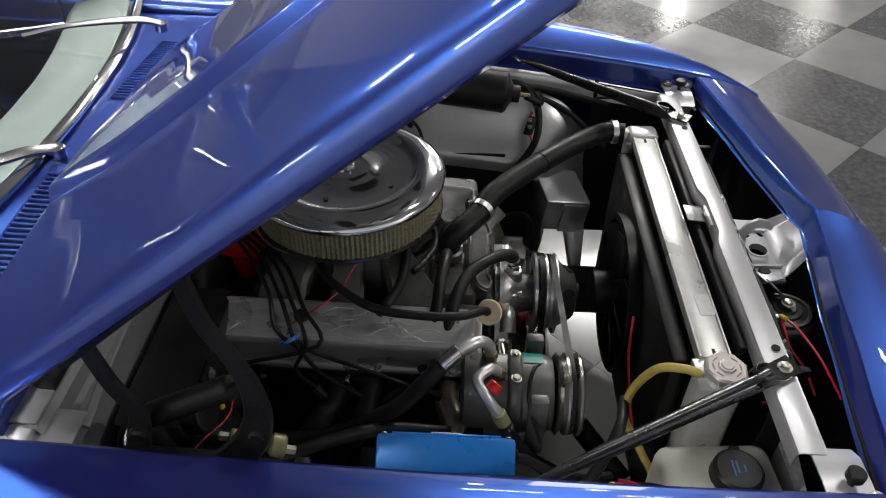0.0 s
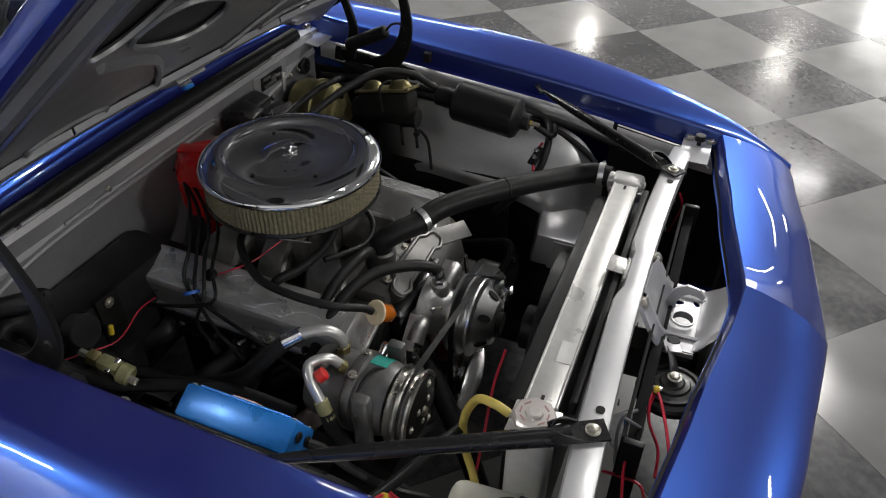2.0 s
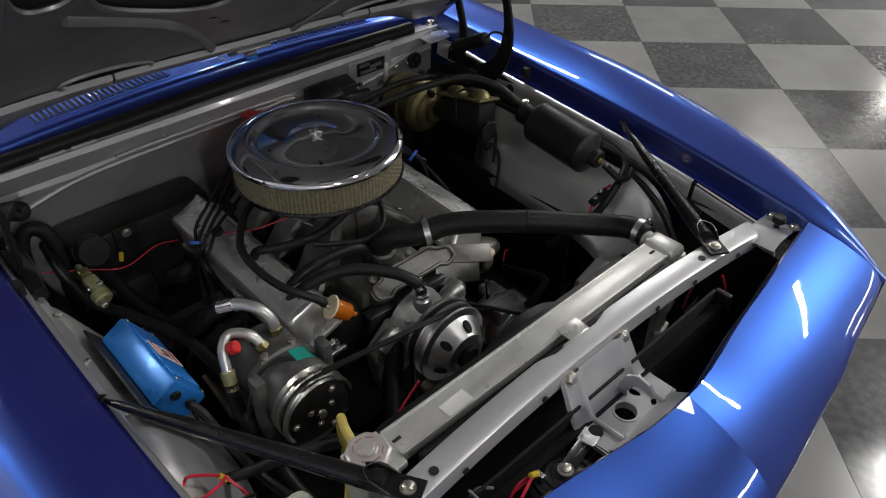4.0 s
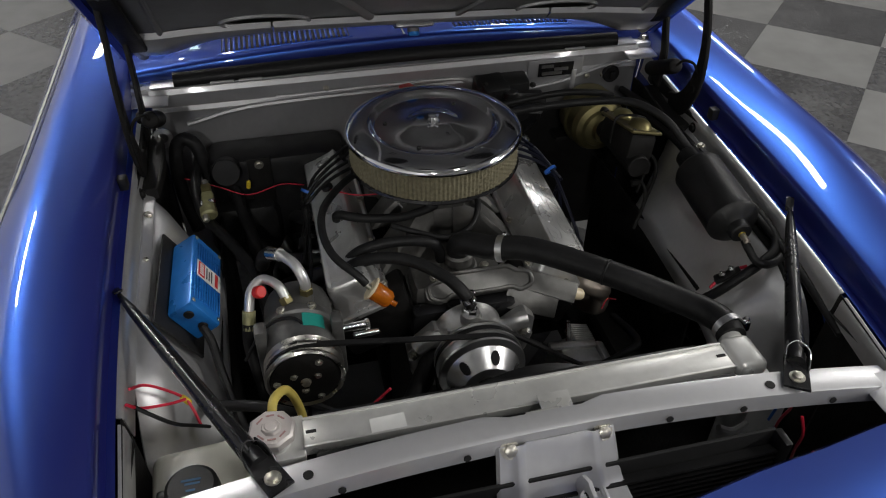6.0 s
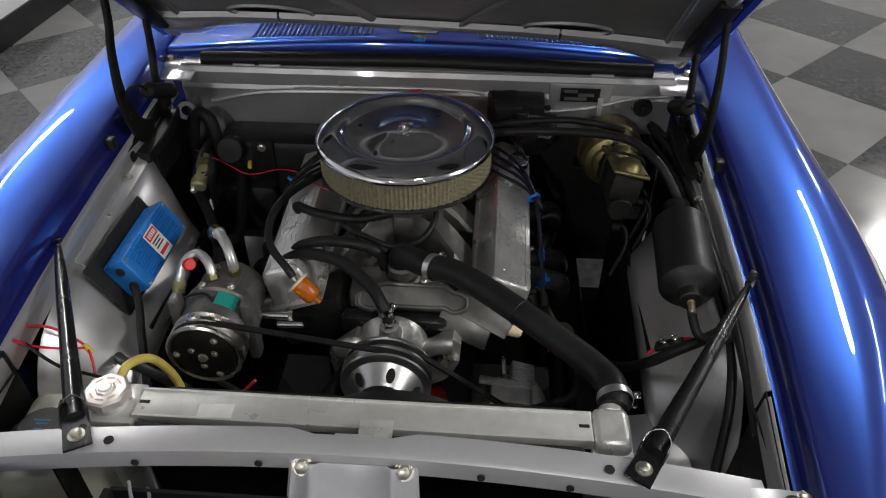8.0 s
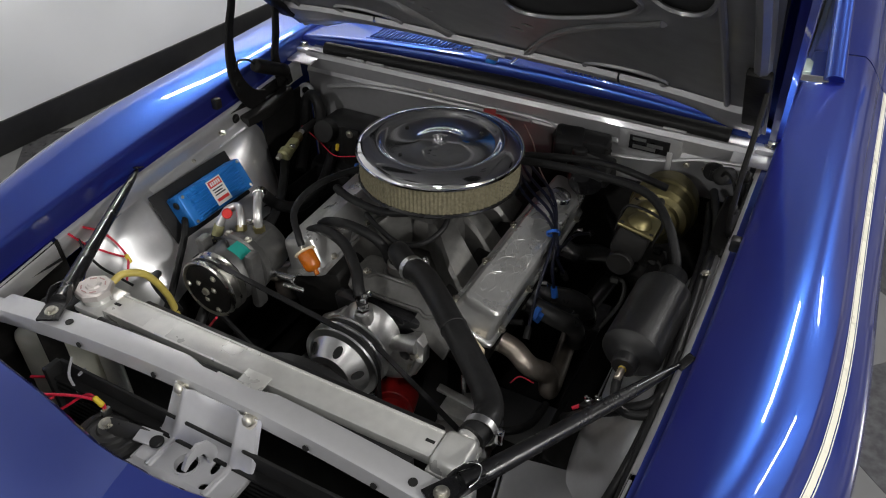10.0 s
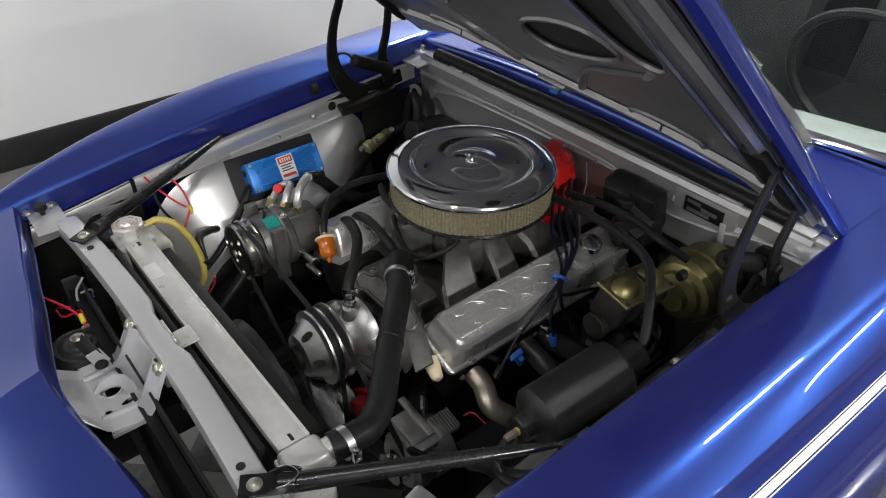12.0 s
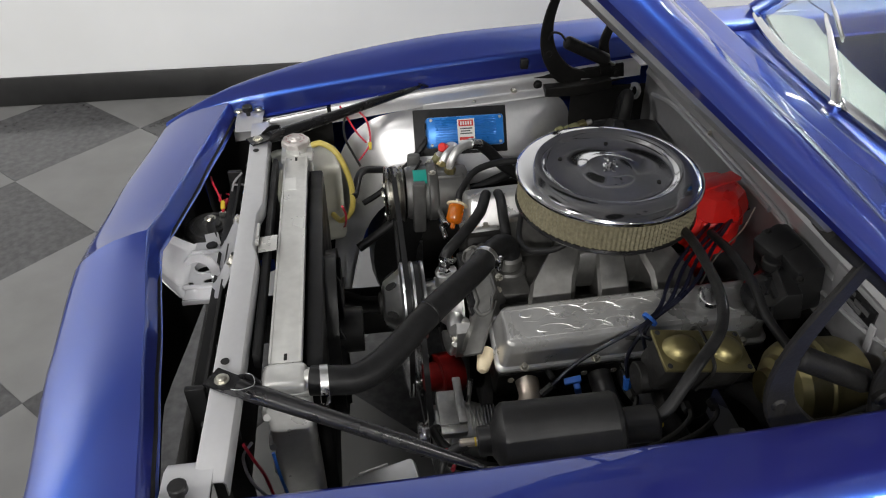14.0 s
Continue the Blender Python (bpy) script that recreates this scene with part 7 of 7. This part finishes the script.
# black sheet in place of the shade under the nose
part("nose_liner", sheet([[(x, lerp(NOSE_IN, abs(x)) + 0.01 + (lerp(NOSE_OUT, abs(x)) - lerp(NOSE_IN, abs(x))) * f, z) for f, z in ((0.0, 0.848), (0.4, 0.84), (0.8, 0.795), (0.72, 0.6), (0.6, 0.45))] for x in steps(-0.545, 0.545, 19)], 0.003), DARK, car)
part("lower_valance", box(1.1, 0.06, 0.12, pose(0, -0.9, 0.35), 0.02), IRON, car)

# ---- floor tiles ----


def tile_mesh(name, mat):
    bm = box(FLOOR_S - 0.0015, FLOOR_S - 0.0015, 0.003, None, 0)
    data = bpy.data.meshes.new(name)
    bm.to_mesh(data)
    bm.free()
    data.materials.append(mat)
    return data


tile_meshes = [tile_mesh("grey_tile", TILE_LIGHT), tile_mesh("dark_tile", TILE_DARK)]
rest = [bmesh.new(), bmesh.new()]
for i in range(-24, 26):
    for j in range(-24, 26):
        c = E1 * (i + 0.5 + OFF1) * FLOOR_S + E2 * (j + 0.5 + OFF2) * FLOOR_S
        if not (X0 + 0.44 < c.x < X1 - 0.44 and Y0 + 0.44 < c.y < Y1 - 0.44) and not (X0 - 0.4 < c.x < X1 + 0.4 and Y0 - 0.4 < c.y < Y1 + 0.4):
            continue
        odd = (i + j) % 2
        m = pose(c.x, c.y, -0.0015, 0, 0, 45 + 90 * random.randrange(4))
        if -2.3 < c.x < 5.6 and -3.4 < c.y < 5.0:
            ob = new("tile", tile_meshes[odd])
            ob.parent = floor
            ob.matrix_basis = m
        else:
            bmesh.ops.create_cube(rest[odd], size=1, matrix=m @ Matrix.Diagonal((FLOOR_S - 0.0015, FLOOR_S - 0.0015, 0.003, 1)))
for k, mat in ((0, TILE_LIGHT), (1, TILE_DARK)):
    for p, n in (((X0 - 0.1, 0, 0), (-1, 0, 0)), ((X1 + 0.1, 0, 0), (1, 0, 0)), ((0, Y0 - 0.1, 0), (0, -1, 0)), ((0, Y1 + 0.1, 0), (0, 1, 0))):
        bmesh.ops.bisect_plane(rest[k], geom=rest[k].verts[:] + rest[k].edges[:] + rest[k].faces[:], plane_co=p, plane_no=n, clear_outer=True)
    ob = part("far_tiles", rest[k], mat, floor)
    tagged(ob, kind="stuff")
